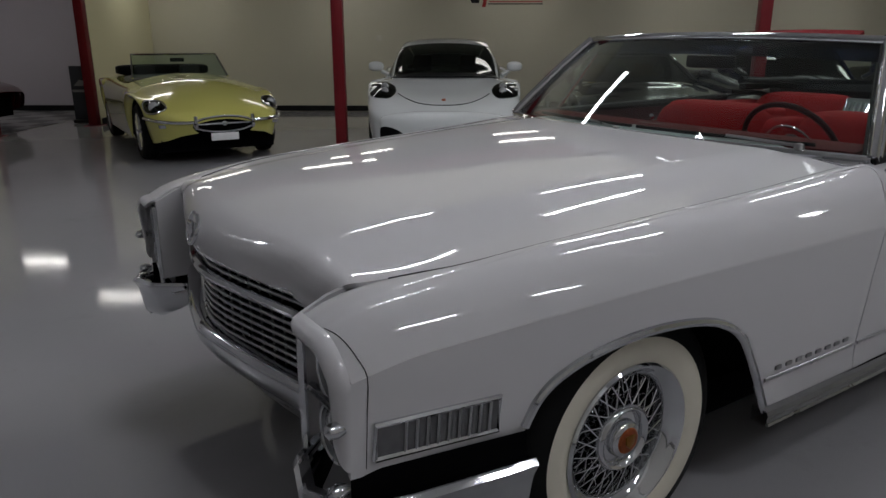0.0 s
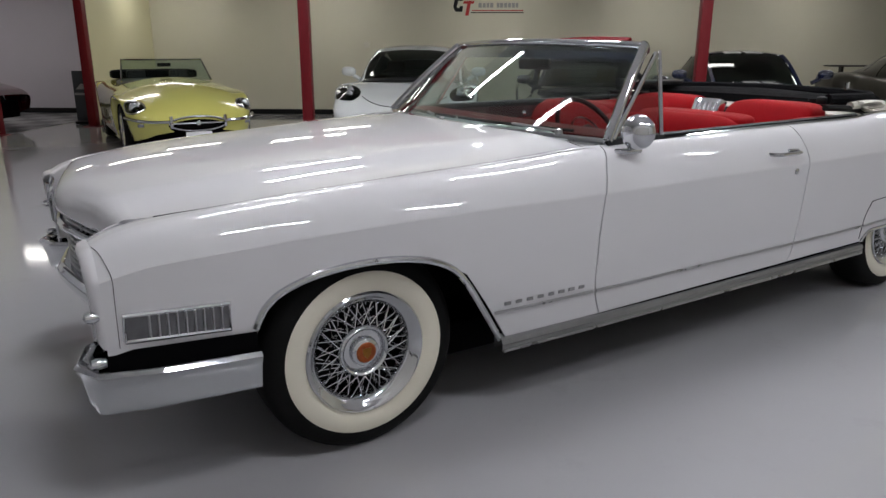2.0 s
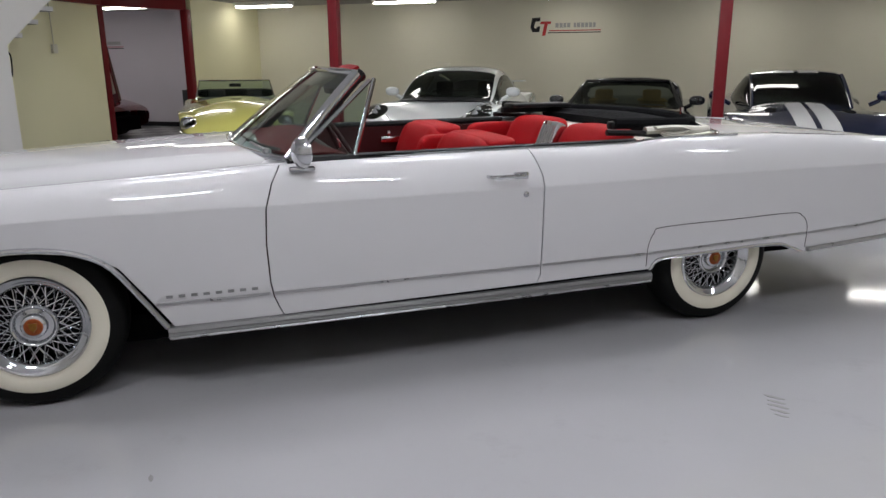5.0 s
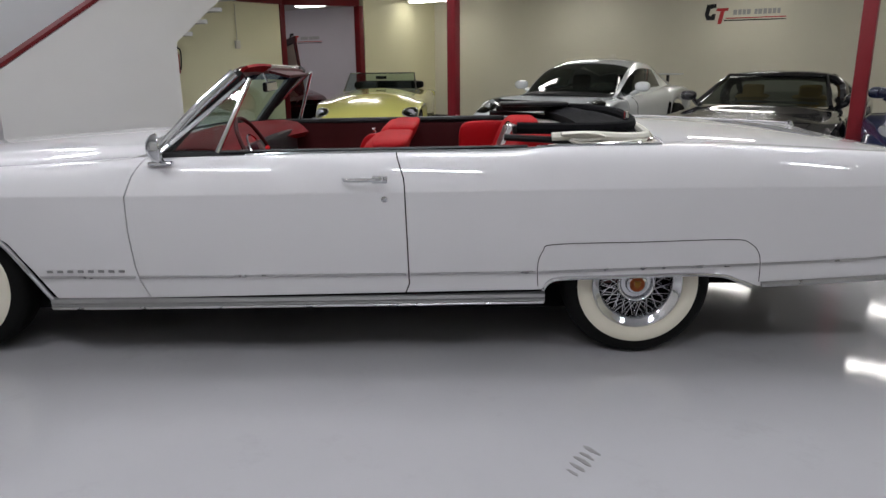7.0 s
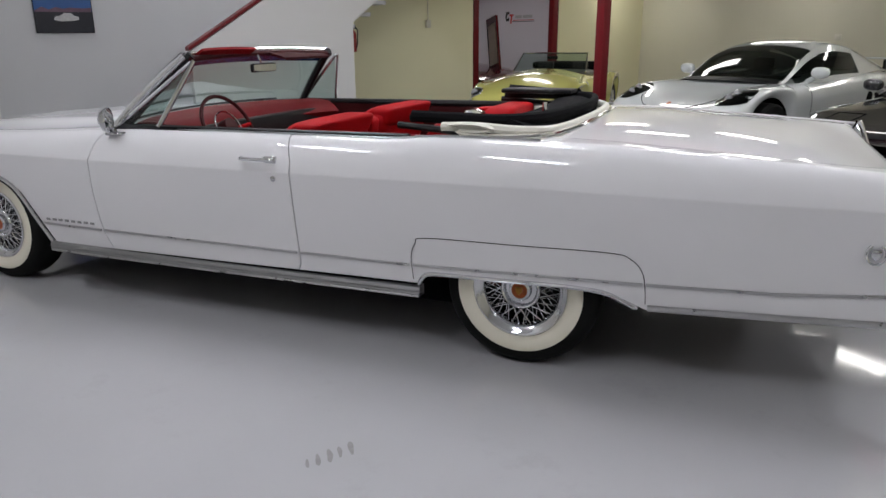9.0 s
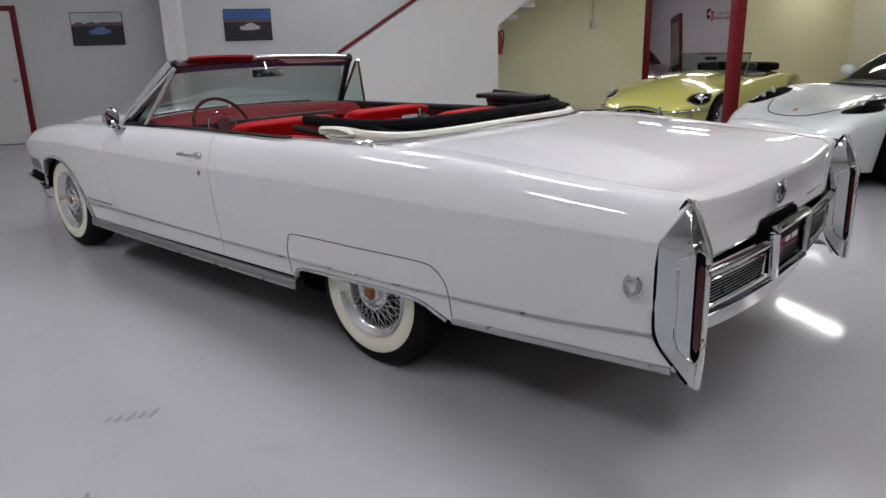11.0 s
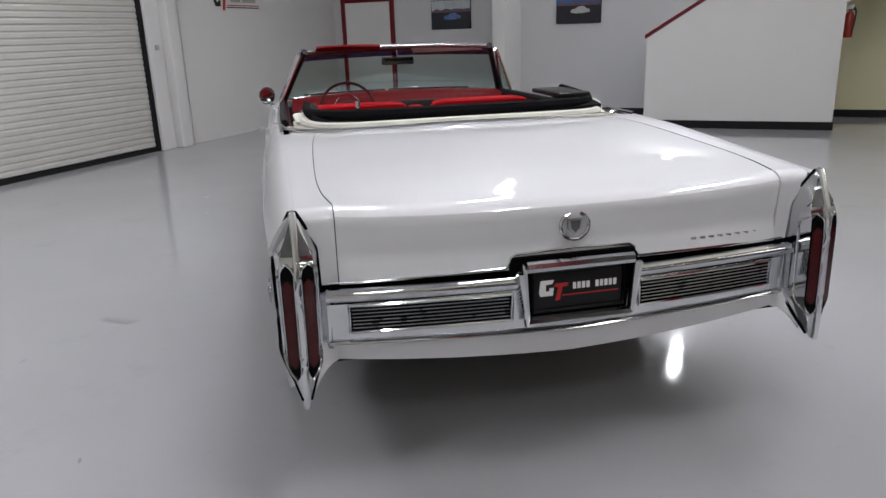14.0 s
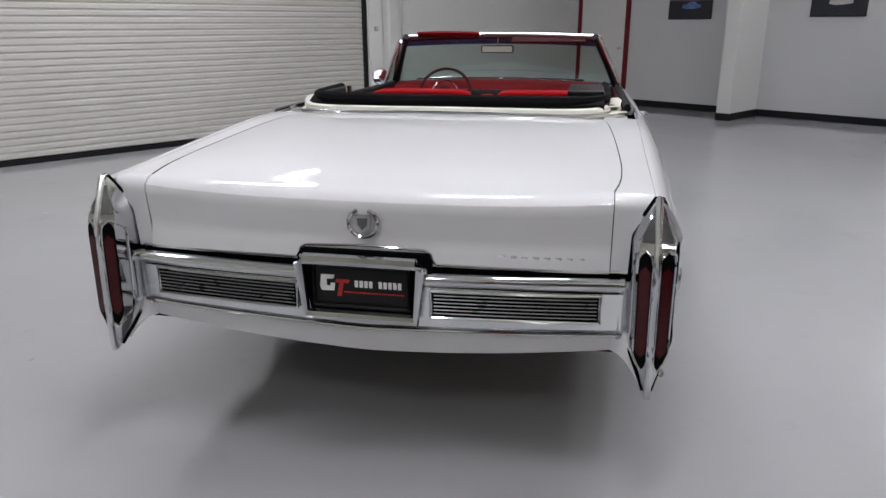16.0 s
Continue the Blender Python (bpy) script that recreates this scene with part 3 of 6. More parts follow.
def side_panel(sign, xa, xb, x_lo, x_hi, gap_a, gap_b, stations):
    us = sorted({(x - x_lo) / (x_hi - x_lo) for x in stations if x_lo < x < x_hi} | {0.0, 1.0} | {i / 40 for i in range(41)})
    ss = [0, 0.06, 0.12, 0.2, 0.3, 0.4, 0.5, 0.57, 0.592, 0.6, 0.608, 0.63, 0.68, 0.74, 0.8, 0.86, 0.92, 0.96, 1.0]
    bm = bmesh.new()
    rows = []
    for u in us:
        row = []
        for s in ss:
            a, b = xa(s, x_lo) + gap_a, xb(s, x_hi) - gap_b
            x = a + (b - a) * u
            xr = x_lo + (x_hi - x_lo) * u
            y, z = side_point(xr, s)
            row.append(bm.verts.new((x, sign * y, z)))
        rows.append(row)
    for p, q in zip(rows, rows[1:]):
        for j in range(len(ss) - 1):
            bm.faces.new((p[j], q[j], q[j + 1], p[j + 1]))
    return solid(bm, 0.012)


ARCH = (-0.365, -0.36, -0.335, -0.28, -0.18, -0.03, 0.12, 0.24, 0.33, 0.42, 0.52, 0.53, 2.80, 2.835, 2.86, 2.91, 3.50, 3.66, 3.74, 3.80, 3.83)
for sign in (-1, 1):
    part("front_fender", side_panel(sign, nose_line, door_front, -0.76, 0.955, 0, 0.003, ARCH), WHITEPAINT, caddy, angle=28)
    d = part("door", side_panel(sign, door_front, door_rear, 0.955, 2.205, 0.003, 0.003, ()), WHITEPAINT, caddy, "white door with chrome handle", angle=28)
    part("rear_quarter", side_panel(sign, door_rear, tail_line, 2.205, 4.68, 0.003, 0, ARCH), WHITEPAINT, caddy, angle=28)
    # handle and lock
    y = half_w(2.05) * sign
    part("door_handle", tube([(1.93, y * 0.975, 0.877), (1.95, y + sign * 0.018, 0.878), (2.0, y + sign * 0.022, 0.879), (2.09, y + sign * 0.022, 0.880), (2.115, y * 0.975, 0.880)], 0.009, 8, flat=0.8), CHROME, d, "chrome pull handle")
    part("handle_base", box(2.06, 2.13, min(y * 0.962, y * 0.99), max(y * 0.962, y * 0.99), 0.858, 0.892, 0.006), CHROME, d)
    part("key_lock", lathe([(0.0, 0.0), (0.016, 0.0), (0.014, 0.008), (0.0, 0.009)], 16, "y"), CHROME, d, m=pose(2.115, sign * 1.0, 0.79, 0, 0, 180 if sign < 0 else 0))
    # near black sheet painting the shade behind the gaps and in the arches
    part("gap_shade_sheet", grid(lambda a, b: (-0.70 + 5.3 * a, sign * (half_w(-0.70 + 5.3 * a) - 0.06), 0.70 + (top_z(-0.70 + 5.3 * a) - 0.76) * b), 30, 3), BLACKGAP, caddy)
    # sill, bright strips
    def strip(x0, x1, zf, r, name, mat, flat=0.5, out=0.004):
        pts = []
        for i in range(13):
            x = x0 + (x1 - x0) * i / 12
            z = zf(x)
            s = 0.6 * (z - low_z(x)) / (crease_z(x) - low_z(x))
            pts.append((x, sign * (side_point(x, max(0, s))[0] + out), z))
        part(name, tube(pts, r, 8, flat=flat, steps=2), mat, caddy)
    trim = linear([(0.5, 0.417), (0.95, 0.421), (2.2, 0.432), (2.84, 0.440), (3.83, 0.470), (4.3, 0.489), (4.66, 0.521)])
    for a, b in ((0.48, 0.937), (0.955, 2.203), (2.223, 2.80), (2.815, 3.815), (3.83, 4.66)):
        strip(a, b, trim, 0.0065, "side_strip", SATIN, 0.5, 0.004)
    def sill(a, b):
        x = 0.515 + 2.33 * a
        prof = [(0.952, 0.312), (0.968, 0.306), (0.974, 0.292), (0.970, 0.284), (0.973, 0.274), (0.966, 0.264), (0.92, 0.264), (0.92, 0.312)]
        k = round(b * 8) % 8
        y, z = prof[k]
        return (x, sign * (y - 1.0 + half_w(x)), z + 0.029 * a - 0.002)
    part("rocker_panel", grid(sill, 24, 8, closed_v=True), SILL, caddy, "dull brushed rocker moulding", angle=40)
    part("rocker_lip", tube([(0.52 + 0.232 * k, sign * (half_w(0.52 + 0.232 * k) - 0.030), 0.263 + 0.0029 * k) for k in range(11)], 0.006, 6, steps=2), SATIN, caddy, "bright lower lip of the rocker")
    part("rear_lower_strip", tube([(3.84 + 0.88 * i / 6, sign * (half_w(3.84 + 0.88 * i / 6) - 0.03), 0.372 + 0.04 * i / 6) for i in range(7)], 0.014, 8, flat=0.7, steps=2), SATIN, caddy)
    # Black tube drawn as the shadow line between body and rocker.
    part("sill_shadow_line", tube([(0.53 + 0.23 * k, sign * (half_w(0.53 + 0.23 * k) - 0.047), low_z(0.53 + 0.23 * k) + 0.003) for k in range(11)], 0.006, 6, steps=2), BLACKGAP, caddy)
    # wheel arch lips
    lip = [(x, sign * (side_point(x, 0)[0] + 0.002), low_z(x)) for x in (-0.36, -0.345, -0.325, -0.28, -0.18, -0.03, 0.12, 0.24, 0.33, 0.42, 0.515)]
    part("arch_moulding", tube(lip, 0.012, 8, flat=0.8, steps=3), CHROME, caddy, "chrome wheel arch lip")
    lip = [(x, sign * (side_point(x, 0)[0] + 0.002), low_z(x)) for x in (2.838, 2.86, 2.91, 3.1, 3.3, 3.50, 3.66, 3.74, 3.80)]
    part("arch_moulding", tube(lip, 0.010, 8, flat=0.8, steps=3), CHROME, caddy, "chrome wheel arch lip")
    # seam of the removable rear wheel skirt
    seam = [(2.812, 0.37), (2.808, 0.48), (2.832, 0.545), (2.885, 0.574), (3.3, 0.583), (3.68, 0.591), (3.765, 0.572), (3.81, 0.525), (3.825, 0.46), (3.83, 0.385)]
    def on_side(x, z):
        s = 0.6 * (z - low_z(x)) / (crease_z(x) - low_z(x))
        return sign * (side_point(x, max(0, s))[0] + 0.001)
    part("skirt_seam", tube([(x, on_side(x, z), z) for x, z in seam], 0.0017, 6, steps=4), BLACKGAP, caddy)
    # wheel wells, their shade put into the near black colour
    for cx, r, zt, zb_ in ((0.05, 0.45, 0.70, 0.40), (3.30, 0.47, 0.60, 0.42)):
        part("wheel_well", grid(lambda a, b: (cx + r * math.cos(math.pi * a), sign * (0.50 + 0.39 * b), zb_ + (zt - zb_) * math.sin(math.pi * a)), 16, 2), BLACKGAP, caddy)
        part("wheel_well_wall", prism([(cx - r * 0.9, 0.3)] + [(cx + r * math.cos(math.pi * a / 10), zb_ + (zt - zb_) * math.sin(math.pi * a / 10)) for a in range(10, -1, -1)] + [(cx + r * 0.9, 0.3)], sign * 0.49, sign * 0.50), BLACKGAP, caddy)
    # name script on the fender as plain bars
    for k in range(8):
        part("name_bar", box(0.52 + k * 0.049, 0.546 + k * 0.049, *sorted((on_side(0.53 + k * 0.049, 0.447) - sign * 0.006, on_side(0.53 + k * 0.049, 0.447) + sign * 0.004)), 0.440 + 0.0006 * k, 0.452 + 0.0006 * k), SILL, caddy, smooth=False)
    # cornering lamp
    def cl(x, z, out):
        s = 0.6 * (z - low_z(x)) / (crease_z(x) - low_z(x))
        return (x, sign * (side_point(x, s)[0] + out), z)
    zb, zt_ = linear([(-0.712, 0.541), (-0.432, 0.534)]), linear([(-0.712, 0.620), (-0.432, 0.616)])
    part("cornering_lamp", grid(lambda a, b: cl(-0.712 + 0.28 * a, zb(-0.712 + 0.28 * a) + (zt_(-0.712 + 0.28 * a) - zb(-0.712 + 0.28 * a)) * b, 0.003), 12, 4), DARKLENS, caddy, "smoky ribbed cornering lamp in a chrome rim")
    part("lamp_rim", tube([cl(-0.712, 0.541, 0.003), cl(-0.712, 0.620, 0.003), cl(-0.572, 0.618, 0.003), cl(-0.432, 0.616, 0.003), cl(-0.432, 0.534, 0.003), cl(-0.572, 0.538, 0.003), cl(-0.712, 0.541, 0.003)], 0.007, 6, round_path=False), CHROME, caddy)
    for k in range(1, 10):
        x = -0.672 + 0.024 * k
        part("lamp_rib", tube([cl(x, zb(x) + 0.005, 0.006), cl(x, zt_(x) - 0.005, 0.006)], 0.0035, 5, round_path=False), SATIN, caddy)
    # side badge on the quarter
    part("side_badge", tube([(4.595 + 0.03 * math.cos(a), sign * 0.966, 0.680 + 0.036 * math.sin(a)) for a in (math.pi * 0.65 + i * math.pi * 1.7 / 10 for i in range(11))], 0.005, 6), CHROME, caddy)
    part("badge_shield", prism([(4.578, 0.698), (4.612, 0.698), (4.610, 0.673), (4.595, 0.658), (4.58, 0.673)], *sorted((sign * 0.958, sign * 0.973)), bevel=0.002), CHROME, caddy)

# ---- hood: raised centre with a crease each side, and a sloping nose
hood_c = curve_of([(-0.66, 0.893), (-0.4, 0.931), (0.0, 0.962), (0.5, 0.992), (1.05, 1.012)])
hood_y = curve_of([(-0.80, 0.66), (-0.6, 0.70), (-0.4, 0.775), (0.2, 0.815), (1.0, 0.85)])
ridge_y = curve_of([(-0.66, 0.50), (0.2, 0.56), (1.0, 0.62)])


def hood_pt(a, b):
    """a: from the cowl to the grille; b: across."""
    t = 2 * b - 1
    if a < 0.8:
        x = 0.96 - (0.96 + 0.64) * a / 0.8
        x += 0.10 * (1 - t * t) * (1 - a / 0.8)
        fall = 0.0
    else:
        k = (a - 0.8) / 0.2
        x = -0.64 - 0.155 * math.sin(k * math.pi / 2) ** 0.9
        fall = (1 - math.cos(k * math.pi / 2)) * 0.118
    xx = max(-0.66, x)
    e, r = hood_y(x) - 0.0015, ridge_y(xx)
    n = abs(t)
    zc, ze = hood_c(xx), top_z(max(xx, -0.60)) - 0.002
    rr = r / e
    if n < rr:
        y = n * e
        z = zc - 0.018 * (n / rr) ** 2
    else:
        q = (n - rr) / (1 - rr)
        y = n * e
        z = (zc - 0.018) + (ze - zc + 0.018) * (1 - (1 - q) ** 2.2)
    if a >= 0.8:
        x += 0.15 * n ** 1.7 * ((a - 0.8) / 0.2)
        y *= 1 - 0.10 * (a - 0.8) / 0.2
        fall += 0.05 * max(0, n - rr) * (a - 0.8) / 0.2
    return (x, y if t >= 0 else -y, z - fall)


part("hood", solid(grid(hood_pt, 44, 40), 0.012), WHITEPAINT, caddy, "long white hood with a raised centre", angle=24)
for sign in (-1, 1):
    # strip of fender top between hood and shoulder, tucked under both
    def fender_top(a, b):
        x = -0.76 + 1.78 * a
        yi_, yo_ = hood_y(x) - 0.004, top_y(x) + 0.008
        dip = 0.0045 * max(0, 1 - b / 0.17) + 0.003 * max(0, (b - 0.83) / 0.17)
        return (x, sign * (yi_ + (yo_ - yi_) * b), top_z(x) - dip)
    part("fender_top", solid(grid(fender_top, 44, 6), 0.01), WHITEPAINT, caddy)
    part("hood_seam", tube([(x, sign * hood_y(x), top_z(x) - 0.0012) for x in (-0.58 + 0.065 * k for k in range(24))], 0.0016, 5, steps=2), BLACKGAP, caddy)
    # headlamp pod: inner wall, brow, lamps one above the other
    yo, yi = 0.868, 0.655
    part("lamp_pod", solid(grid(lambda a, b: (-0.765 + 0.40 * a, sign * (yi + 0.02 * a), 0.50 + (top_z(-0.765 + 0.40 * a) - 0.503) * b), 6, 6), 0.012), WHITEPAINT, caddy)
    def brow(a, b):
        """The rounded front lip of the fender, over and beside the lamps."""
        if a < 0.3:
            y, z = yi + (top_y(-0.76) - yi) * a / 0.3, top_z(-0.76)
        else:
            y, z = side_point(-0.76, 1 - 0.95 * (a - 0.3) / 0.7)
        k = b * math.pi * 0.62
        pull = 0.26 * (1 - math.cos(k))
        lean = 0.6 + 0.4 * min(1, max(0, (z - 0.55) / 0.2))
        return (-0.76 - 0.034 * lean * math.sin(k), sign * (y + (0.765 - y) * pull), z + (0.70 - z) * pull)
    part("lamp_brow", solid(grid(brow, 30, 8), 0.006), WHITEPAINT, caddy, "white rounded brow over the headlamps", angle=50)
    part("brow_seam", tube([(-0.728 - 0.03 * max(0, q - 0.6) / 0.4, sign * (side_point(-0.728 - 0.03 * max(0, q - 0.6) / 0.4, q)[0] + 0.0005), side_point(-0.728 - 0.03 * max(0, q - 0.6) / 0.4, q)[1]) for q in (0.05, 0.2, 0.4, 0.6, 0.7, 0.8, 0.9, 1.0)], 0.0010, 5, steps=3), BLACKGAP, caddy)
    part("lamp_panel", box(-0.735, -0.722, *sorted((sign * (yi + 0.01), sign * 0.842)), 0.475, 0.755), SATIN, caddy, "bright headlamp surround")
    for zc_ in (0.690, 0.556):
        lamp = part("headlamp", lathe([(0.0, -0.016), (0.035, -0.013), (0.056, -0.004), (0.061, 0.0)], 28, "x"), CLEARLENS, caddy, "round clear headlamp", m=pose(-0.738, sign * 0.765, zc_))
        part("bezel", lathe([(0.059, 0.0), (0.060, -0.012), (0.064, -0.015), (0.068, -0.005), (0.068, 0.016)], 32, "x"), CHROME, lamp, "chrome bezel")
    part("pod_edge", tube([(-0.768, sign * (yi + 0.004), 0.48), (-0.768, sign * (yi + 0.004), 0.765)], 0.009, 6, round_path=False), CHROME, caddy)
    part("divider", tube([(-0.750, sign * (yi + 0.01), 0.623), (-0.750, sign * yo, 0.623)], 0.012, 8, round_path=False), CHROME, caddy)
    for zc_ in (0.623, 0.487):
        part("lamp_stud", lathe([(0.0, -0.045), (0.014, -0.038), (0.018, -0.02), (0.012, 0.0)], 12, "x"), CHROME, caddy, m=pose(-0.765, sign * (yo - 0.01), zc_))

# ---- grille and front bumper
def grille_x(y):
    return -0.785 + 0.135 * (abs(y) / 0.62) ** 1.3
part("grille_recess", grid(lambda a, b: (grille_x(-0.64 + 1.28 * a) + 0.05, -0.64 + 1.28 * a, 0.50 + 0.27 * b), 16, 2), BLACKGAP, caddy, "black grille cavity")
for k in range(9):
    z = 0.556 + 0.0215 * k
    part("grille_bar", tube([(grille_x(y) + 0.018, y, z) for y in (-0.63, -0.3, 0, 0.3, 0.63)], 0.0055, 6, steps=3), SATIN, caddy)
for k in range(-12, 13):
    y = k * 0.051
    part("grille_post", tube([(grille_x(y) + 0.03, y, 0.54), (grille_x(y) + 0.03, y, 0.755)], 0.004, 5, round_path=False), SATIN, caddy)
part("grille_header", tube([(grille_x(y) + 0.004, y, 0.766 + 0.008 * (1 - abs(y))) for y in (-0.65, -0.55, -0.3, 0, 0.3, 0.55, 0.65)], 0.020, 10, flat=0.8, steps=3), CHROME, caddy, "chrome grille header bar")
part("grille_middle_bar", tube([(grille_x(y) - 0.002, y, 0.712) for y in (-0.65, -0.3, 0, 0.3, 0.65)], 0.014, 8, steps=3), CHROME, caddy)
def bumper_pt(a, b):
    y = -0.66 + 1.32 * a
    prof = [(0.03, 0.525), (-0.02, 0.528), (-0.035, 0.51), (-0.03, 0.48), (0.0, 0.43), (0.05, 0.405)]
    k = b * 5
    i = min(int(k), 4)
    dx, z = (prof[i][j] + (prof[i + 1][j] - prof[i][j]) * (k - i) for j in (0, 1))
    return (grille_x(y) + dx, y, z + 0.026 - 0.015 * abs(y) / 0.66)
part("front_bumper", solid(grid(bumper_pt, 24, 15), 0.008), CHROME, caddy, "chrome centre front bumper", angle=60)
part("lower_valance", solid(grid(lambda a, b: (grille_x(-0.62 + 1.24 * a) + 0.05 + 0.10 * b, -0.62 + 1.24 * a, 0.41 - 0.13 * b), 10, 3), 0.006), SATIN, caddy)
for sign in (-1, 1):
    def wing(a, b):
        """The bumper end: from beside the grille round the corner to the wheel arch."""
        path = [(-0.70, 0.60), (-0.80, 0.68), (-0.835, 0.80), (-0.79, 0.885), (-0.65, 0.915), (-0.50, 0.93), (-0.36, 0.942)]
        k = a * 6
        i = min(int(k), 5)
        x, y = (path[i][j] + (path[i + 1][j] - path[i][j]) * (k - i) for j in (0, 1))
        zt = 0.482 - 0.018 * a
        zb = 0.45 - 0.13 * min(1, a / 0.3) ** 0.7
        prof = [(0.03, zt - 0.008), (0.0, zt), (-0.012, zt - 0.012), (0.004, zt - 0.045), (0.01, (zt + zb) / 2), (0.02, zb + 0.02), (0.06, zb)]
        k = b * 6
        i = min(int(k), 5)
        inn, z = (prof[i][j] + (prof[i + 1][j] - prof[i][j]) * (k - i) for j in (0, 1))
        if a > 0.42:
            return (x + inn * 0.3 * (1 - a), sign * (y - inn + 0.012), z)
        return (x + inn, sign * (y - inn * 0.4), z)
    part("bumper_end", solid(grid(wing, 30, 18), 0.008), CHROME, caddy, "chrome wraparound bumper end", angle=60)
    # Sheet that paints the shade between fender and bumper end.
    part("bumper_gap_shade", grid(lambda a, b: (-0.76 + 0.40 * a, sign * (0.86 + 0.06 * a), 0.43 + 0.085 * b), 6, 1), BLACKGAP, caddy)
part("hood_emblem", tube([(-0.803 + 0.012 * math.sin(a), 0.042 * math.cos(a), 0.838 + 0.042 * math.sin(a)) for a in (math.pi * 0.62 + i * math.pi * 1.76 / 12 for i in range(13))], 0.006, 6), CHROME, caddy, "chrome wreath emblem")
part("hood_shield", prism([(-0.022, 0.858), (0.022, 0.858), (0.02, 0.828), (0.0, 0.811), (-0.02, 0.828)], -0.815, -0.798, "x", bevel=0.003), CHROME, caddy)
# Floor pan hung low in near black, to block light under the car.
part("front_shade_pan", box(-0.15, 3.5, -0.76, 0.76, 0.185, 0.32, 0.03), BLACKGAP, caddy, "near black underbody block, set low to deepen the shade")
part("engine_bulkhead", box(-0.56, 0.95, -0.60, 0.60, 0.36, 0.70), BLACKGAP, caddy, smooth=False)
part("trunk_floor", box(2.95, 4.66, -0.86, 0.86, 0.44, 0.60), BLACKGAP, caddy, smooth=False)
# Added block that keeps light out below the tail.
part("rear_shade_block", box(3.45, 4.25, -0.74, 0.74, 0.30, 0.45, 0.03), BLACKGAP, caddy, "near black underbody block, set low to deepen the shade")

# ---- rear deck
deck_c = curve_of([(3.30, 1.012), (3.6, 1.018), (4.0, 1.004), (4.4, 0.971), (4.66, 0.925)])
lid_y = curve_of([(3.3, 0.725), (3.6, 0.758), (4.2, 0.785), (4.5, 0.78), (4.70, 0.745)])


def lid_pt(a, b):
    t = 2 * b - 1
    n = abs(t)
    if a < 0.72:
        x = 3.43 + (4.64 - 3.43) * a / 0.72
        drop = 0.0
    elif a < 0.80:
        k = (a - 0.72) / 0.08
        x = 4.64 + 0.072 * math.sin(k * math.pi / 2)
        drop = 0.045 * (1 - math.cos(k * math.pi / 2))
    else:
        k = (a - 0.80) / 0.20
        x = 4.712 - 0.014 * min(k / 0.58, (1 - k) / 0.42)
        drop = 0.045 + 0.188 * k
    xx = min(x, 4.64)
    e = lid_y(xx) - 0.0015
    zc, ze = deck_c(xx), top_z(xx) - 0.001
    z = zc + (ze - zc) * n ** 3
    if a >= 0.80:
        top = z - 0.045 * (1 - 0.06 * n)
        return (x - 0.02 * n ** 4, t * e, top + (0.705 + 0.004 * n - top) * k)
    return (x - 0.02 * n ** 4, t * e, z - drop * (1 - 0.06 * n))


part("trunk_lid", solid(grid(lid_pt, 50, 30), 0.012), WHITEPAINT, caddy, "wide white trunk lid", angle=26)
for sign in (-1, 1):
    def deck_side(a, b):
        """The strip between lid and fender; it rolls down at the tail with the lid."""
        if a < 0.6:
            x, drop, k = 3.36 + (4.64 - 3.36) * a / 0.6, 0.0, 0.0
        elif a < 0.75:
            k = (a - 0.6) / 0.15
            x, drop = 4.64 + 0.052 * math.sin(k * math.pi / 2), 0.043 * (1 - math.cos(k * math.pi / 2))
        else:
            k = 1 + (a - 0.75) / 0.25
            x, drop = 4.692 - 0.012 * (k - 1), 0.043 + (top_z(4.64) - 0.001 - 0.043 - 0.709) * (k - 1)
        xx = min(x, 4.64)
        z = top_z(xx) - 0.001 - drop
        yi_ = lid_y(xx) + 0.0012
        yo_ = top_y(xx) + 0.004 if k < 0.5 else float(np.interp(z, [0.70, 0.835, 0.935, 0.96], [0.808, 0.812, 0.868, 0.876]))
        return (x, sign * (yi_ + (yo_ - yi_) * b), z - (0.003 * max(0, (b - 0.8) / 0.2) if k < 0.5 else 0))
    part("deck_side", solid(grid(deck_side, 60, 6), 0.008), WHITEPAINT, caddy, angle=26)
    part("lid_gap", tube([(x, sign * (lid_y(x) - 0.0002), top_z(x) - 0.0022) for x in (3.46 + 0.059 * k for k in range(21))], 0.0016, 5, steps=2), BLACKGAP, caddy)
part("deck_front_panel", solid(grid(lambda a, b: (3.30 + 0.125 * a + 0.02 * abs(2 * b - 1), (2 * b - 1) * 0.80, 1.008 + 0.004 * a - 0.012 * (2 * b - 1) ** 2), 3, 20), 0.01), WHITEPAINT, caddy)
# rear panel, bumper, grilles, plate frame
# Black sheet painting the shade between trunk lid and bumper.
part("rear_gap_shade", grid(lambda a, b: (4.668, -0.80 + 1.6 * a, 0.64 + 0.10 * b), 8, 1), BLACKGAP, caddy)
for sign in (-1, 1):
    part("rear_bumper_bar", tube([(4.755 - 0.045 * (y / 0.8) ** 2, sign * y, 0.672 + 0.012 * y) for y in (0.19, 0.3, 0.4, 0.5, 0.6, 0.7, 0.80)], 0.021, 10, flat=0.9, steps=3), CHROME, caddy, "chrome upper bumper bar")


def rear_face(a, b):
    y = -0.80 + 1.60 * a
    n = abs(y) / 0.8
    return (4.748 - 0.05 * n * n - 0.008 * b, y, 0.648 - (0.152 - 0.022 * n) * b)


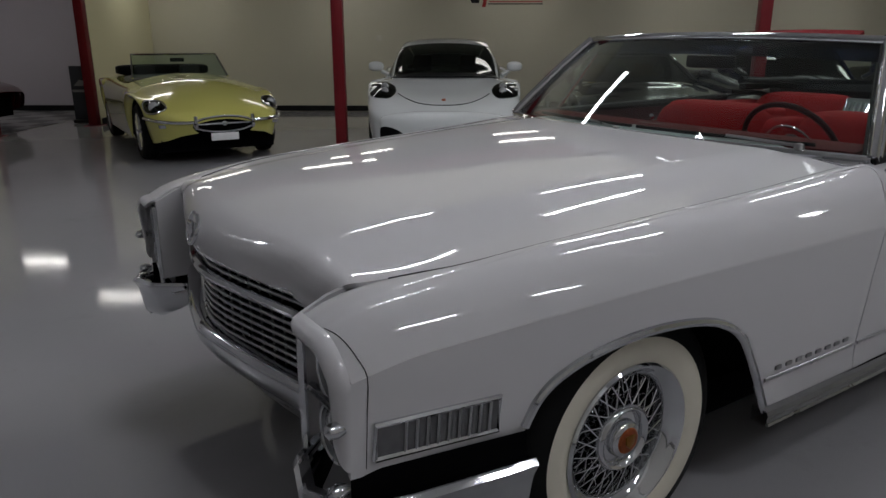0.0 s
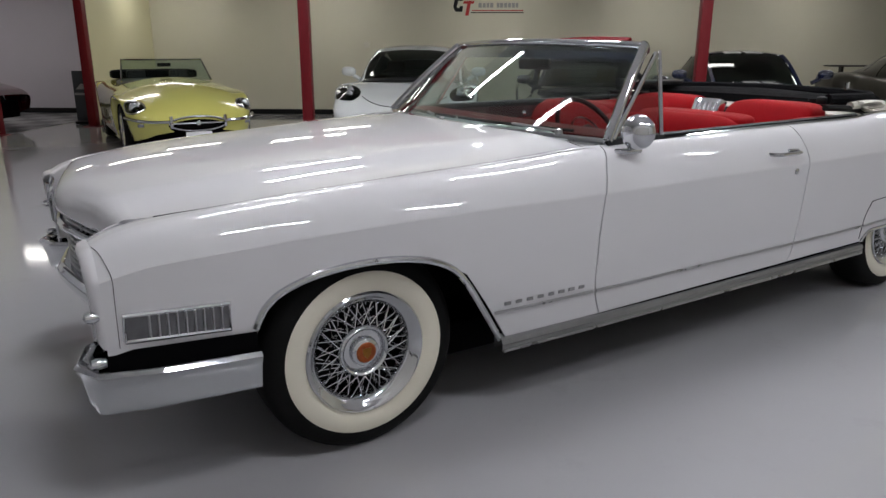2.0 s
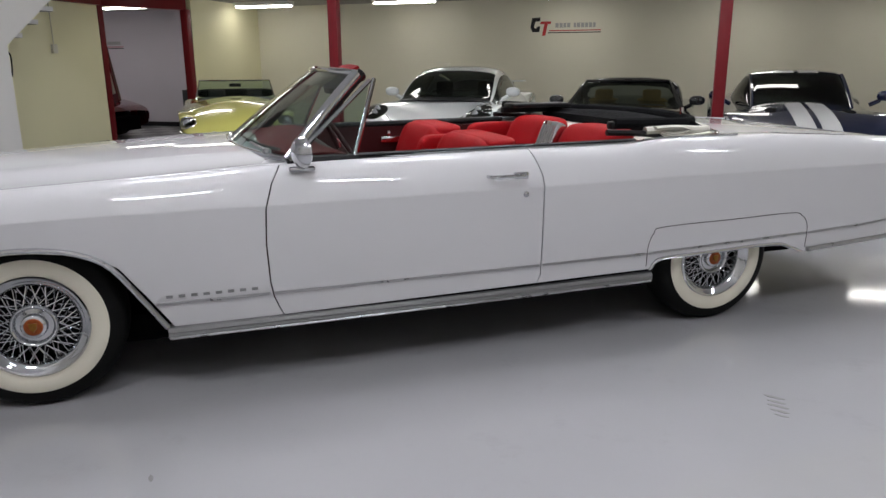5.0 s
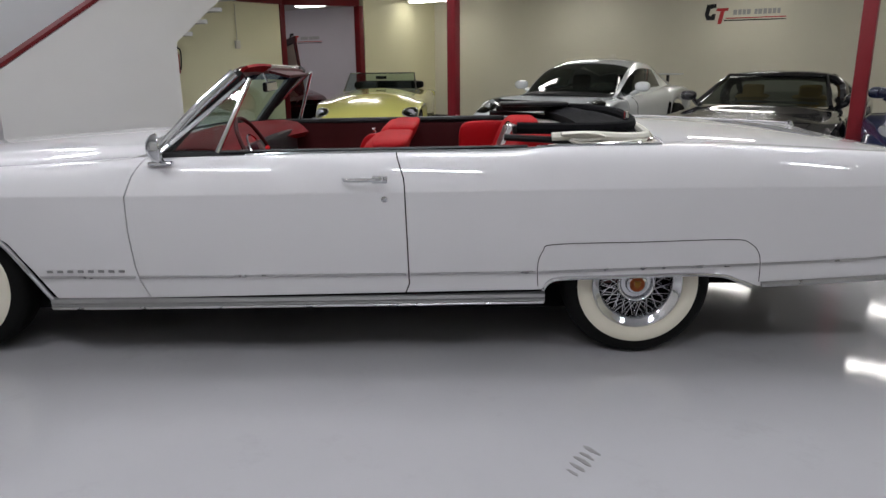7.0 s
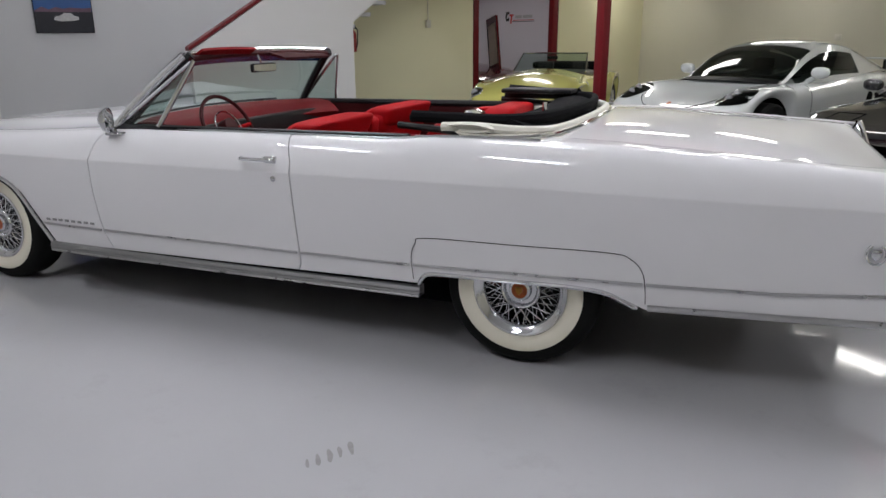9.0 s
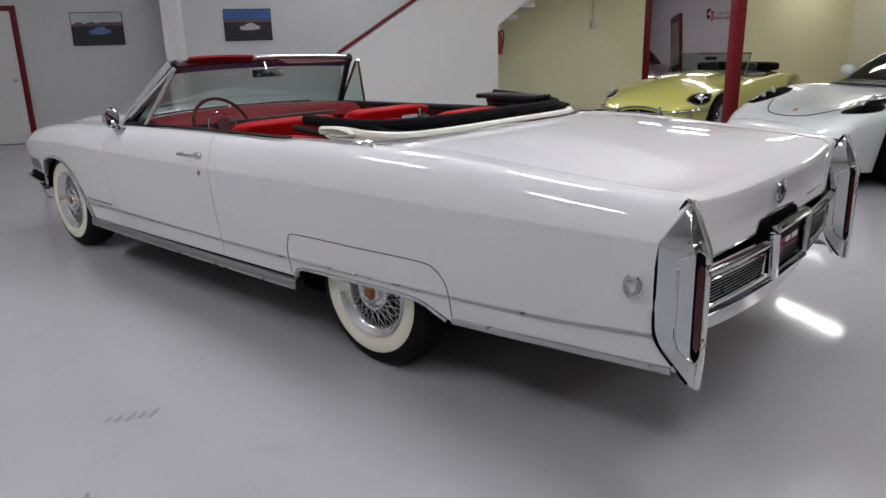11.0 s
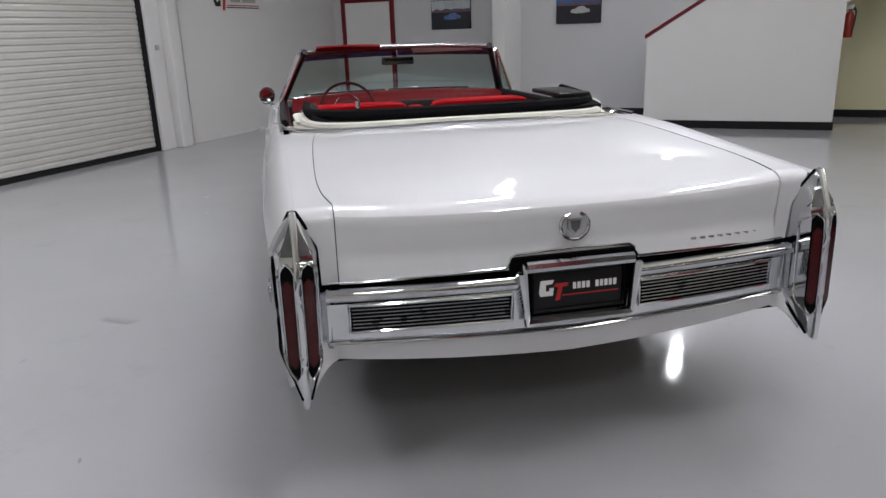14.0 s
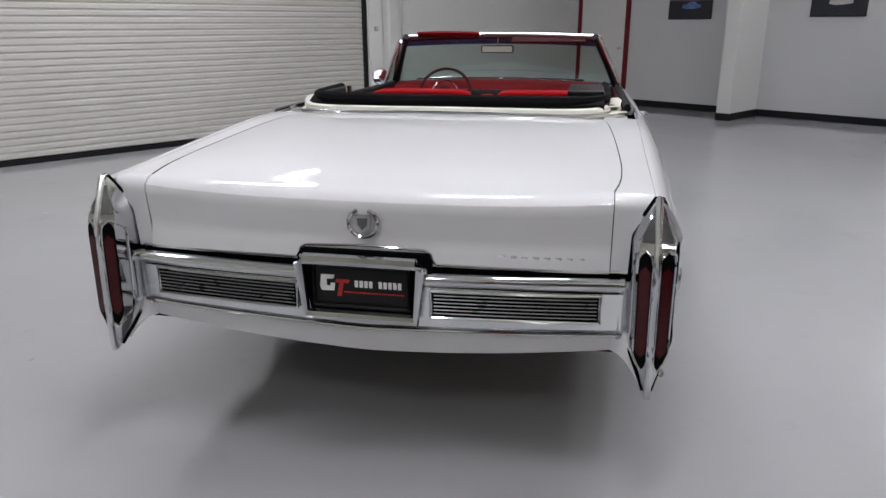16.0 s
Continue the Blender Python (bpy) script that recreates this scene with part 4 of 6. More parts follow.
part("rear_bumper_face", solid(grid(rear_face, 20, 4), 0.008), SATINLIGHT, caddy, "satin chrome bumper face", angle=60)
part("rear_lip", tube([(4.748 - 0.05 * (abs(y) / 0.8) ** 2, y, 0.497 + 0.022 * abs(y) / 0.8) for y in (-0.80, -0.5, -0.2, 0, 0.2, 0.5, 0.80)], 0.006, 8, steps=3), CHROME, caddy)
part("rear_valance", solid(grid(lambda a, b: (4.735 - 0.05 * abs(2 * a - 1) ** 2 - 0.020 * b, -0.80 + 1.60 * a, 0.492 + 0.02 * abs(2 * a - 1) - (0.088 - 0.03 * abs(2 * a - 1) ** 2) * b), 20, 5), 0.01), WHITEPAINT, caddy, "white lower rear valance")
for sign in (-1, 1):
    def on_face(y, z, out):
        return (4.748 - 0.05 * (abs(y) / 0.8) ** 2 + out, y, z + 0.006 * abs(y) / 0.8)
    inset = part("rear_grille", grid(lambda a, b: on_face(sign * (0.225 + 0.505 * a), 0.553 + 0.079 * b, 0.0015), 12, 2), BLACKGAP, caddy, "dark slotted reflector grille")
    for k in range(6):
        part("slat", tube([on_face(sign * (0.23 + 0.495 * q / 6), 0.563 + 0.0118 * k, 0.004) for q in range(7)], 0.0017, 5, steps=2), SATIN, inset)
    edge = [on_face(sign * (0.22 + 0.515 * q / 6), 0.637, 0.004) for q in range(7)] + [on_face(sign * (0.22 + 0.515 * q / 6), 0.549, 0.004) for q in range(6, -1, -1)]
    part("grille_frame", tube(edge + edge[:1], 0.006, 6, round_path=False), CHROME, inset)
frame_o = [(-0.18, 0.728), (0.18, 0.728), (0.196, 0.712), (0.178, 0.545), (-0.178, 0.545), (-0.196, 0.712)]
part("plate_gap", prism([(a * 1.13, 0.64 + (b - 0.64) * 1.2) for a, b in frame_o], 4.70, 4.725, "x"), BLACKGAP, caddy, smooth=False)
part("plate_surround", tube([(4.772, a, b) for a, b in frame_o + frame_o[:1]], 0.019, 8, round_path=False), CHROME, caddy, "chrome plate surround")
part("plate_back", prism([(a * 0.97, b) for a, b in frame_o], 4.735, 4.752, "x"), BLACKGAP, caddy, smooth=False)
plate = part("dealer_plate", box(4.753, 4.759, -0.150, 0.150, 0.575, 0.700, 0.002), SIGNBLACK, caddy, "black dealer plate with a red and white mark")
part("plate_frame", tube([(4.761, -0.155, 0.572), (4.761, 0.155, 0.572), (4.761, 0.155, 0.708), (4.761, -0.155, 0.708), (4.761, -0.155, 0.572)], 0.006, 6, round_path=False), BLACKTRIM, plate)
part("plate_mark", prism([(-0.135, 0.635), (-0.13, 0.675), (-0.085, 0.675), (-0.09, 0.662), (-0.112, 0.66), (-0.112, 0.638), (-0.10, 0.638), (-0.10, 0.648), (-0.085, 0.648), (-0.088, 0.622), (-0.13, 0.622)], 4.7595, 4.7605, "x"), SIGNWHITE, plate, smooth=False)
part("plate_mark", prism([(-0.085, 0.65), (-0.08, 0.662), (-0.035, 0.662), (-0.04, 0.65), (-0.055, 0.65), (-0.065, 0.605), (-0.08, 0.605), (-0.07, 0.65)], 4.7605, 4.7615, "x"), SIGNRED, plate, smooth=False)
for k in range(10):
    if k != 4:
        part("plate_bar", box(4.7595, 4.7605, -0.020 + 0.0155 * k, -0.009 + 0.0155 * k, 0.638, 0.660), SIGNWHITE, plate, smooth=False)
part("plate_line", box(4.7595, 4.7605, -0.055, 0.138, 0.618, 0.6225), SIGNRED, plate, smooth=False)
lip = [(-0.79, 0.713), (-0.5, 0.712), (-0.232, 0.712), (-0.220, 0.722), (-0.213, 0.744), (-0.196, 0.755), (0.0, 0.762)]
lip += [(-a, b) for a, b in lip[-2::-1]]
part("lid_edge_strip", tube([(4.711 - 0.02 * (a / 0.745) ** 4, a, b) for a, b in lip], 0.0045, 6, round_path=False), CHROME, caddy, "thin chrome strip along the trunk lid edge")
part("trunk_emblem", tube([(4.716, 0.048 * math.cos(a), 0.835 + 0.044 * math.sin(a)) for a in (math.pi * 0.62 + i * math.pi * 1.76 / 12 for i in range(13))], 0.006, 6), CHROME, caddy, "chrome wreath emblem")
part("trunk_shield", prism([(-0.026, 0.86), (0.026, 0.86), (0.024, 0.825), (0.0, 0.803), (-0.024, 0.825)], 4.708, 4.722, "x", bevel=0.003), SATIN, caddy)
part("shield_field", prism([(-0.017, 0.853), (0.017, 0.853), (0.015, 0.830), (0.0, 0.814), (-0.015, 0.830)], 4.7225, 4.724, "x"), DARKLENS, caddy, smooth=False)
for k in range(8):
    part("name_bar", box(4.685, 4.7055 - 0.02 * ((0.435 + 0.0335 * k) / 0.745) ** 4, 0.425 + 0.0335 * k, 0.446 + 0.0335 * k, 0.736, 0.752), SATINLIGHT, caddy, smooth=False)

# ---- tail blades with the upright lamps
RIM = linear([(0.355, 4.775), (0.41, 4.735), (0.53, 4.665), (0.83, 4.662), (0.955, 4.718)])       # front edge along the height
CREST = linear([(0.355, 4.785), (0.46, 4.792), (0.80, 4.788), (0.90, 4.752), (0.962, 4.722)])      # crest of the blade
WIDE = linear([(0.355, 0.004), (0.50, 0.062), (0.83, 0.066), (0.962, 0.004)])
for sign in (-1, 1):
    def blade_at(z, w, out=0.0):
        """A place on the blade: w from -1 (towards the plate) over the crest to 1 (outer flank)."""
        n = abs(w)
        xr, xo, wd = RIM(z), CREST(z), WIDE(z)
        if n < 0.7:
            x, y = xo - min(0.016, xo - xr) * n / 0.7, 0.74 * n / 0.7
        else:
            q = (n - 0.7) / 0.3
            xs = xo - min(0.016, xo - xr)
            x, y = xs + (xr - xs) * q, 0.74 + 0.30 * q
        return (x + out, sign * (0.884 - 0.010 * (z - 0.36) + math.copysign(y, w) * wd + math.copysign(out, w) * (0.3 if w else 0)), z)
    fin = part("tail_blade", solid(grid(lambda a, b: blade_at(0.357 + 0.603 * a, -1 + 2 * b), 40, 20), 0.004), CHROME, caddy, "chrome upright tail blade with twin dark red lamps", angle=32)
    for side in (-1, 1):
        def slot(a, b, z0, z1, w0, w1, out, ends=0.12):
            """A tall oval strip on one flank of the crest."""
            z = z0 + (z1 - z0) * a
            e = min(1.0, (min(a, 1 - a) / ends)) if ends else 1.0
            k = math.sqrt(max(0.0, 1 - (1 - e) ** 2))
            mid = (w0 + w1) / 2
            return blade_at(z, side * (mid + (w1 - w0) * (b - 0.5) * max(0.05, k)), out)
        recess = part("lamp_recess", grid(lambda a, b: slot(a, b, 0.452, 0.812, 0.14, 0.70, 0.0025), 30, 5), BLACKGAP, fin, "black recess of the lamp")
        part("tail_lamp", solid(grid(lambda a, b: slot(a, b, 0.490, 0.770, 0.20, 0.64, 0.006, 0.06), 16, 4), 0.003), LENSRED, recess, "dark red upright tail lamp")
        rim = [slot(k / 24, 1, 0.448, 0.816, 0.12, 0.84, 0.004) for k in range(25)] + [slot(k / 24, 0, 0.448, 0.816, 0.12, 0.84, 0.004) for k in range(24, -1, -1)]
        part("lamp_rim", tube(rim, 0.0035, 6, round_path=False), CHROME, recess)
        # Dark patch painted as the reflection in the chrome above each lamp.
        part("blade_dark_reflection", grid(lambda a, b: blade_at(0.835 + 0.09 * a, side * (0.16 + 0.6 * b * (1 - 0.5 * a)), 0.0025), 10, 4), DARKLENS, fin)
    part("blade_rib", tube([(CREST(z) + 0.004, sign * (0.884 - 0.010 * (z - 0.36)), z) for z in (0.36, 0.42, 0.5, 0.6, 0.7, 0.80, 0.86, 0.92, 0.955)], 0.0105, 8, steps=3), SATINLIGHT, fin, "satin bright centre rib")
    for side in (-1, 1):
        part("blade_gap", tube([(RIM(z) - 0.003, sign * (0.884 - 0.010 * (z - 0.36) + side * (WIDE(z) * 1.05 + 0.002)), z) for z in (0.37, 0.42, 0.50, 0.56, 0.70, 0.80, 0.835, 0.88, 0.92, 0.955)], 0.0045, 6, steps=3), BLACKGAP, caddy)
    part("bumper_return", solid(grid(lambda a, b: (4.695 - 0.035 * a, sign * (0.79 + 0.05 * a), 0.50 + 0.185 * b), 3, 4), 0.006), SATINLIGHT, caddy, "bright bumper end")
    part("lower_return", solid(grid(lambda a, b: (4.682 + 0.055 * a * b, sign * (0.775 + 0.085 * a), 0.515 - (0.058 + 0.075 * a * a) * b), 4, 4), 0.006), WHITEPAINT, caddy)

# ---- windscreen, frame, vent panes
def ws(a, b, grow=0.0):
    """a: from the base up; b: across."""
    t = (2 * b - 1) * (1 + grow)
    base = Vector((0.83 + 0.225 * t * t, 0.872 * t, 0.992 - 0.016 * t * t))
    top = Vector((1.315 + 0.085 * t * t, 0.70 * t, 1.352 - 0.018 * t * t))
    return base.lerp(top, a) + Vector((0, 0, 0.012 * math.sin(math.pi * a)))


glass = part("windscreen", grid(lambda a, b: ws(0.03 + 0.94 * a, b), 10, 24), GLASS, caddy, "clear curved windscreen with a blue shade band")
band = part("shade_band", grid(lambda a, b: ws(0.78 + 0.19 * a, b) + Vector((0.002, 0, 0.001)), 3, 24), TINT, glass, "blue tinted shade band")
for g in (glass, band):
    g.visible_shadow = False
for sign in (0, 1):
    s_ = -1 if sign == 0 else 1
    part("screen_pillar", tube([ws(k / 6, sign) + Vector((0.0, 0.006 * s_, 0)) for k in range(7)], 0.026, 10, flat=0.75, steps=3), CHROME, caddy, "chrome windscreen pillar")
    part("pillar_inner", tube([ws(k / 6, sign) + Vector((0.028, -0.018 * s_, 0.002)) for k in range(7)], 0.027, 8, flat=0.8, steps=3), BLACKTRIM, caddy)
part("screen_header", tube([ws(1.0, k / 12) for k in range(13)], 0.018, 10, flat=0.9, steps=3), CHROME, caddy, "chrome windscreen header")
part("header_trim", tube([ws(0.975, k / 12) + Vector((0.034, 0, -0.010)) for k in range(13)], 0.017, 8, flat=1.0, steps=3), DARKRED, caddy, "dark red padded header")
part("screen_base", tube([ws(0.0, k / 16) for k in range(17)], 0.014, 8, steps=3), CHROME, caddy, "chrome strip under the windscreen")
part("cowl_panel", solid(grid(lambda a, b: (0.955 + 0.105 * (1 - (2 * b - 1) ** 2) - 0.035 * (1 - abs(2 * b - 1)) * 0 - 0.01 + (0.16 * a) - 0.20 * a * (1 - (2 * b - 1) ** 2), (2 * b - 1) * 0.862, 0.985 + 0.018 * (1 - (2 * b - 1) ** 2) - 0.018 + 0.004 * a), 4, 24), 0.008), SATIN, caddy)
for y0, y1 in ((-0.70, -0.05), (-0.02, 0.62)):
    p = [Vector((0.88 + 0.20 * (y / 0.87) ** 2 + 0.03, y, 1.012 - 0.01 * (y / 0.87) ** 2)) for y in (y0, y0 + (y1 - y0) * 0.5, y1)]
    wp = part("wiper", tube(p, 0.007, 6, steps=5), BLACKTRIM, caddy, "dark wiper arm and blade")
    part("wiper_pivot", lathe([(0.0, 0.03), (0.014, 0.026), (0.02, 0.0)], 10, "z"), SATIN, wp, m=pose(p[0].x - 0.06, y0 + 0.02, 0.985))
    part("wiper_arm", tube([(p[0].x - 0.06, y0 + 0.02, 1.005), (p[1].x - 0.02, y0 * 0.6 + y1 * 0.4, 1.018)], 0.006, 6, round_path=False), SATIN, wp)
for sign in (-1, 1):
    a, b, c = Vector((1.075, sign * 0.885, 0.985)), Vector((1.455, sign * 0.722, 1.305)), Vector((1.345, sign * 0.885, 0.985))
    vp = part("vent_window", tube([a, b], 0.011, 8, round_path=False), CHROME, caddy, "chrome framed vent pane")
    part("vent_post", tube([b + Vector((0.02, 0, 0.006)), c], 0.013, 8, round_path=False, flat=0.7), CHROME, vp)
    bm = bmesh.new()
    bm.faces.new([bm.verts.new(p) for p in (a, c, b)])
    vg = part("vent_pane", bm, GLASS, vp, smooth=False)
    vg.visible_shadow = False
# left door mirror
mir = part("door_mirror", lathe([(0.0, -0.038), (0.03, -0.033), (0.058, -0.014), (0.067, 0.008), (0.063, 0.014)], 24, "x"), CHROME, caddy, "round chrome door mirror", m=pose(1.10, -0.985, 1.022, 0, 0, 28))
part("mirror_glass", lathe([(0.0, 0.0), (0.057, 0.0)], 24, "x"), MIRRORGLASS, mir, m=pose(0.012, 0, 0))
part("mirror_stalk", tube([(1.11, -0.945, 0.955), (1.112, -0.97, 0.985), (1.10, -0.985, 1.0)], 0.012, 8), CHROME, mir, m=pose(1.10, -0.985, 1.022, 0, 0, 28).inverted())
part("mirror_foot", box(1.05, 1.16, -0.965, -0.915, 0.938, 0.957, 0.008), CHROME, mir, m=pose(1.10, -0.985, 1.022, 0, 0, 28).inverted())

# ---- cabin
part("cabin_floor", box(0.95, 3.2, -0.80, 0.80, 0.33, 0.36), DARKRED, caddy, smooth=False)
part("firewall", box(0.90, 0.95, -0.80, 0.80, 0.33, 0.93), DARKRED, caddy, smooth=False)
for sign in (-1, 1):
    part("door_card", solid(grid(lambda a, b: (1.0 + 2.3 * a, sign * (0.80 + 0.055 * b), 0.40 + 0.565 * b), 16, 4), 0.02), DARKRED, caddy, "oxblood door and side trim")
    part("door_top_pad", tube([(1.05 + 0.19 * k, sign * 0.872, 0.972 + 0.002 * k) for k in range(10)], 0.022, 8, steps=2), BLACKTRIM, caddy)
    part("belt_strip", tube([(1.04 + (3.36 - 1.04) * k / 20, sign * (top_y(1.04 + (3.36 - 1.04) * k / 20) + 0.002), top_z(1.04 + (3.36 - 1.04) * k / 20) + 0.003) for k in range(21)], 0.008, 6, steps=2), CHROME, caddy, "chrome belt strip")
    part("door_pull", box(1.85, 2.05, *sorted((sign * 0.80, sign * 0.83)), 0.86, 0.90, 0.008), CHROME, caddy)
    part("window_slot", tube([(1.36 + 0.15 * k, sign * 0.888, 0.982 + 0.002 * k) for k in range(10)], 0.005, 5, steps=2), BLACKGAP, caddy)
part("dashboard", solid(grid(lambda a, b: (0.90 + 0.21 * (2 * b - 1) ** 2 + (0.44 - 0.13 * (2 * b - 1) ** 2) * a, (2 * b - 1) * 0.80, 1.0 + 0.032 * math.sin(math.pi * (0.25 + 0.75 * a)) - 0.02 - (0.05 * max(0, a - 0.8) / 0.2) - 0.015 * (2 * b - 1) ** 2), 8, 20), 0.05), DASHRED, caddy, "red padded dashboard, darkened in colour as if shaded")
part("instrument_panel", box(1.29, 1.36, -0.72, 0.72, 0.78, 0.955, 0.02), BLACKTRIM, caddy, "dark instrument panel")
wheel_m = pose(1.40, -0.40, 0.930, 0, -28, 0)
def ring(R, r, n=40, k=8):
    return grid(lambda a, b: ((math.cos(2 * math.pi * b) * r), (R + math.sin(2 * math.pi * b) * r) * math.cos(2 * math.pi * a), (R + math.sin(2 * math.pi * b) * r) * math.sin(2 * math.pi * a)), n, k, closed_u=True, closed_v=True)
sw = part("steering_wheel", ring(0.195, 0.011), DARKRED, caddy, "thin dark red steering wheel", m=wheel_m)
part("horn_ring", ring(0.10, 0.005, 28, 6), CHROME, sw)
part("spoke", tube([(0, -0.19, 0), (-0.02, 0, -0.01), (0, 0.19, 0)], 0.012, 8), REDVINYL, sw)
part("hub", lathe([(0.0, 0.03), (0.05, 0.025), (0.055, -0.02), (0.03, -0.25)], 16, "x"), DARKRED, sw)


def cushion(x0, x1, y0, y1, z0, z1, lean=0.0, e=0.35, tufts=0):
    """A padded block with rounded edges and stitched channels, leaning back by lean metres."""
    def fn(a, b):
        u, v = 2 * math.pi * a, math.pi * (b - 0.5)
        f = lambda q, n: math.copysign(abs(q) ** n, q)
        y = f(math.cos(v), e) * f(math.cos(u), e)
        x = f(math.cos(v), e) * f(math.sin(u), e)
        z = f(math.sin(v), e)
        Y = (y0 + y1) / 2 + y * (y1 - y0) / 2
        Z = (z0 + z1) / 2 + z * (z1 - z0) / 2
        ripple = 0.006 * abs(math.sin((Y - y0) / max(0.01, y1 - y0) * math.pi * tufts)) if tufts else 0.0
        return ((x0 + x1) / 2 + x * ((x1 - x0) / 2 + ripple) + lean * (Z - z0) / (z1 - z0), Y, Z)
    return grid(fn, 48, 24, closed_u=True)


for y0, y1 in ((-0.76, -0.06), (0.06, 0.76)):
    s = part("front_seat_back", cushion(1.82, 2.01, y0, y1, 0.50, 1.015, 0.17, tufts=5), REDVINYL, caddy, "red leather front seat back", angle=60)
    part("seat_top_pad", cushion(1.98, 2.16, y0 + 0.03, y1 - 0.03, 0.90, 1.02, 0.05), REDVINYL, s, angle=60)
    part("front_seat_cushion", cushion(1.32, 1.92, y0, y1, 0.42, 0.70, 0.0, tufts=5), REDVINYL, caddy, "red leather front seat cushion", angle=60)
    part("seat_button", lathe([(0.0, -0.02), (0.014, -0.016), (0.018, 0.0)], 10, "x"), CHROME, s, m=pose(1.89, y0 + 0.05 if y0 < 0 else y1 - 0.05, 0.93))
part("armrest", cushion(1.80, 2.06, -0.055, 0.055, 0.60, 0.98, 0.1), REDVINYL, caddy, angle=60)
for y0, y1 in ((-0.66, -0.10), (0.10, 0.66)):
    part("rear_seat_back", cushion(2.55, 2.75, y0, y1, 0.55, 1.040, 0.20, tufts=4), REDVINYL, caddy, "red leather rear seat back", angle=60)
    part("rear_seat_cushion", cushion(2.25, 2.72, y0, y1, 0.42, 0.72, 0.0, tufts=4), REDVINYL, caddy, angle=60)
spk = part("rear_speaker_panel", box(-0.05, 0.02, -0.098, 0.098, 0.0, 0.36, 0.015), CHROME, caddy, "bright ribbed rear speaker panel", m=pose(2.64, 0, 0.69, 0, 22, 0))
for k in range(6):
    part("panel_rib", box(-0.056, -0.049, -0.085 + 0.03 * k, -0.073 + 0.03 * k, 0.03, 0.33), SATIN, spk, smooth=False)
for sign in (-1, 1):
    part("rear_side_pad", cushion(2.45, 2.95, *sorted((sign * 0.66, sign * 0.80)), 0.60, 0.985), REDVINYL, caddy, angle=60)
# visors and mirror
VISOR = make_mat("deep red visor vinyl", (0.19, 0.006, 0.009), 0.6, spec=0.12, vary=0.12, scale=9, bump=0.12, bump_scale=220)
part("sun_visor", solid(grid(lambda a, b: (1.38 + 0.05 * a, -0.60 + 0.46 * b, 1.342 + 0.028 * a + 0.006 * math.sin(math.pi * b)), 3, 8), 0.014), VISOR, caddy, "red sun visor tilted up above the header")
part("sun_visor", solid(grid(lambda a, b: (1.355 + 0.12 * a, 0.10 + 0.52 * b, 1.335 - 0.03 * a), 3, 8), 0.014), DARKRED, caddy, "dark red sun visor")
rm = part("rear_mirror", box(1.37, 1.395, -0.13, 0.11, 1.222, 1.276, 0.012), BLACKTRIM, caddy, "dark rear view mirror")
part("mirror_face", box(1.3955, 1.397, -0.12, 0.10, 1.229, 1.269), MIRRORGLASS, rm, smooth=False)
part("mirror_bracket", tube([(1.34, -0.01, 1.335), (1.37, -0.01, 1.275)], 0.006, 6, round_path=False), CHROME, rm)

# ---- folded roof
stack = part("folded_roof", solid(grid(lambda a, b: (3.02 + 0.27 * b + 0.07 * (1 - (2 * a - 1) ** 2), -0.74 + 1.48 * a, 1.035 + 0.030 * math.sin(math.pi * b) + 0.012 * math.sin(9 * a + 5 * b) * b + 0.012), 36, 10), 0.055), BLACKCLOTH, caddy, "black canvas roof folded down behind the rear seat", angle=60)
part("roof_bow", tube([(2.72, -0.745, 1.075), (2.95, -0.752, 1.072), (3.15, -0.73, 1.07), (3.30, -0.55, 1.072), (3.37, 0, 1.078), (3.30, 0.55, 1.072), (3.15, 0.73, 1.07), (2.95, 0.752, 1.085), (2.72, 0.745, 1.10)], 0.027, 8, flat=0.8, steps=5), BLACKCLOTH, stack, "black padded roof bow")
part("liner_roll", tube([(2.88, -0.775, 1.035), (3.05, -0.775, 1.040), (3.22, -0.755, 1.030), (3.36, -0.60, 1.025), (3.41, 0, 1.03), (3.36, 0.60, 1.025), (3.22, 0.755, 1.03)], 0.022, 8, flat=1.0, steps=5), LINER, stack, "ivory roof liner roll")
for sign in (-1, 1):
    part("liner_fold", tube([(2.92, sign * 0.80, 1.052), (3.05, sign * 0.80, 1.055), (3.12, sign * 0.79, 1.035), (3.05, sign * 0.79, 1.02), (2.97, sign * 0.80, 1.024), (3.02, sign * 0.80, 1.008), (3.20, sign * 0.78, 1.008), (3.30, sign * 0.72, 1.012)], 0.009, 6, flat=3.0, steps=6), LINER, stack, "folded ivory liner edge")
    hinge = part("roof_hinge", box(2.70, 3.05, *sorted((sign * 0.69, sign * 0.745)), 1.045, 1.085, 0.01), BLACKTRIM, stack, "black roof side rail")
    part("side_rail", tube([(2.66, sign * 0.77, 1.035), (2.9, sign * 0.775, 1.02), (3.1, sign * 0.77, 0.99)], 0.016, 8), BLACKTRIM, hinge)
part("front_bow_end", box(2.72, 3.16, 0.56, 0.74, 1.085, 1.112, 0.01), BLACKTRIM, stack, "black front bow of the folded roof")
part("latch", lathe([(0.0, 0.02), (0.012, 0.018), (0.012, -0.02), (0.0, -0.02)], 10, "z"), CHROME, stack, m=pose(3.28, -0.52, 1.115))
part("well_floor", box(2.92, 3.40, -0.86, 0.86, 0.90, 0.93), BLACKCLOTH, caddy, smooth=False)
part("well_apron", solid(grid(lambda a, b: (2.86 + 0.52 * a + 0.05 * math.sin(math.pi * b), (2 * b - 1) * (0.865 - 0.02 * a), 0.985 + 0.02 * a), 6, 16), 0.006), LINER, caddy, "ivory boot well apron")
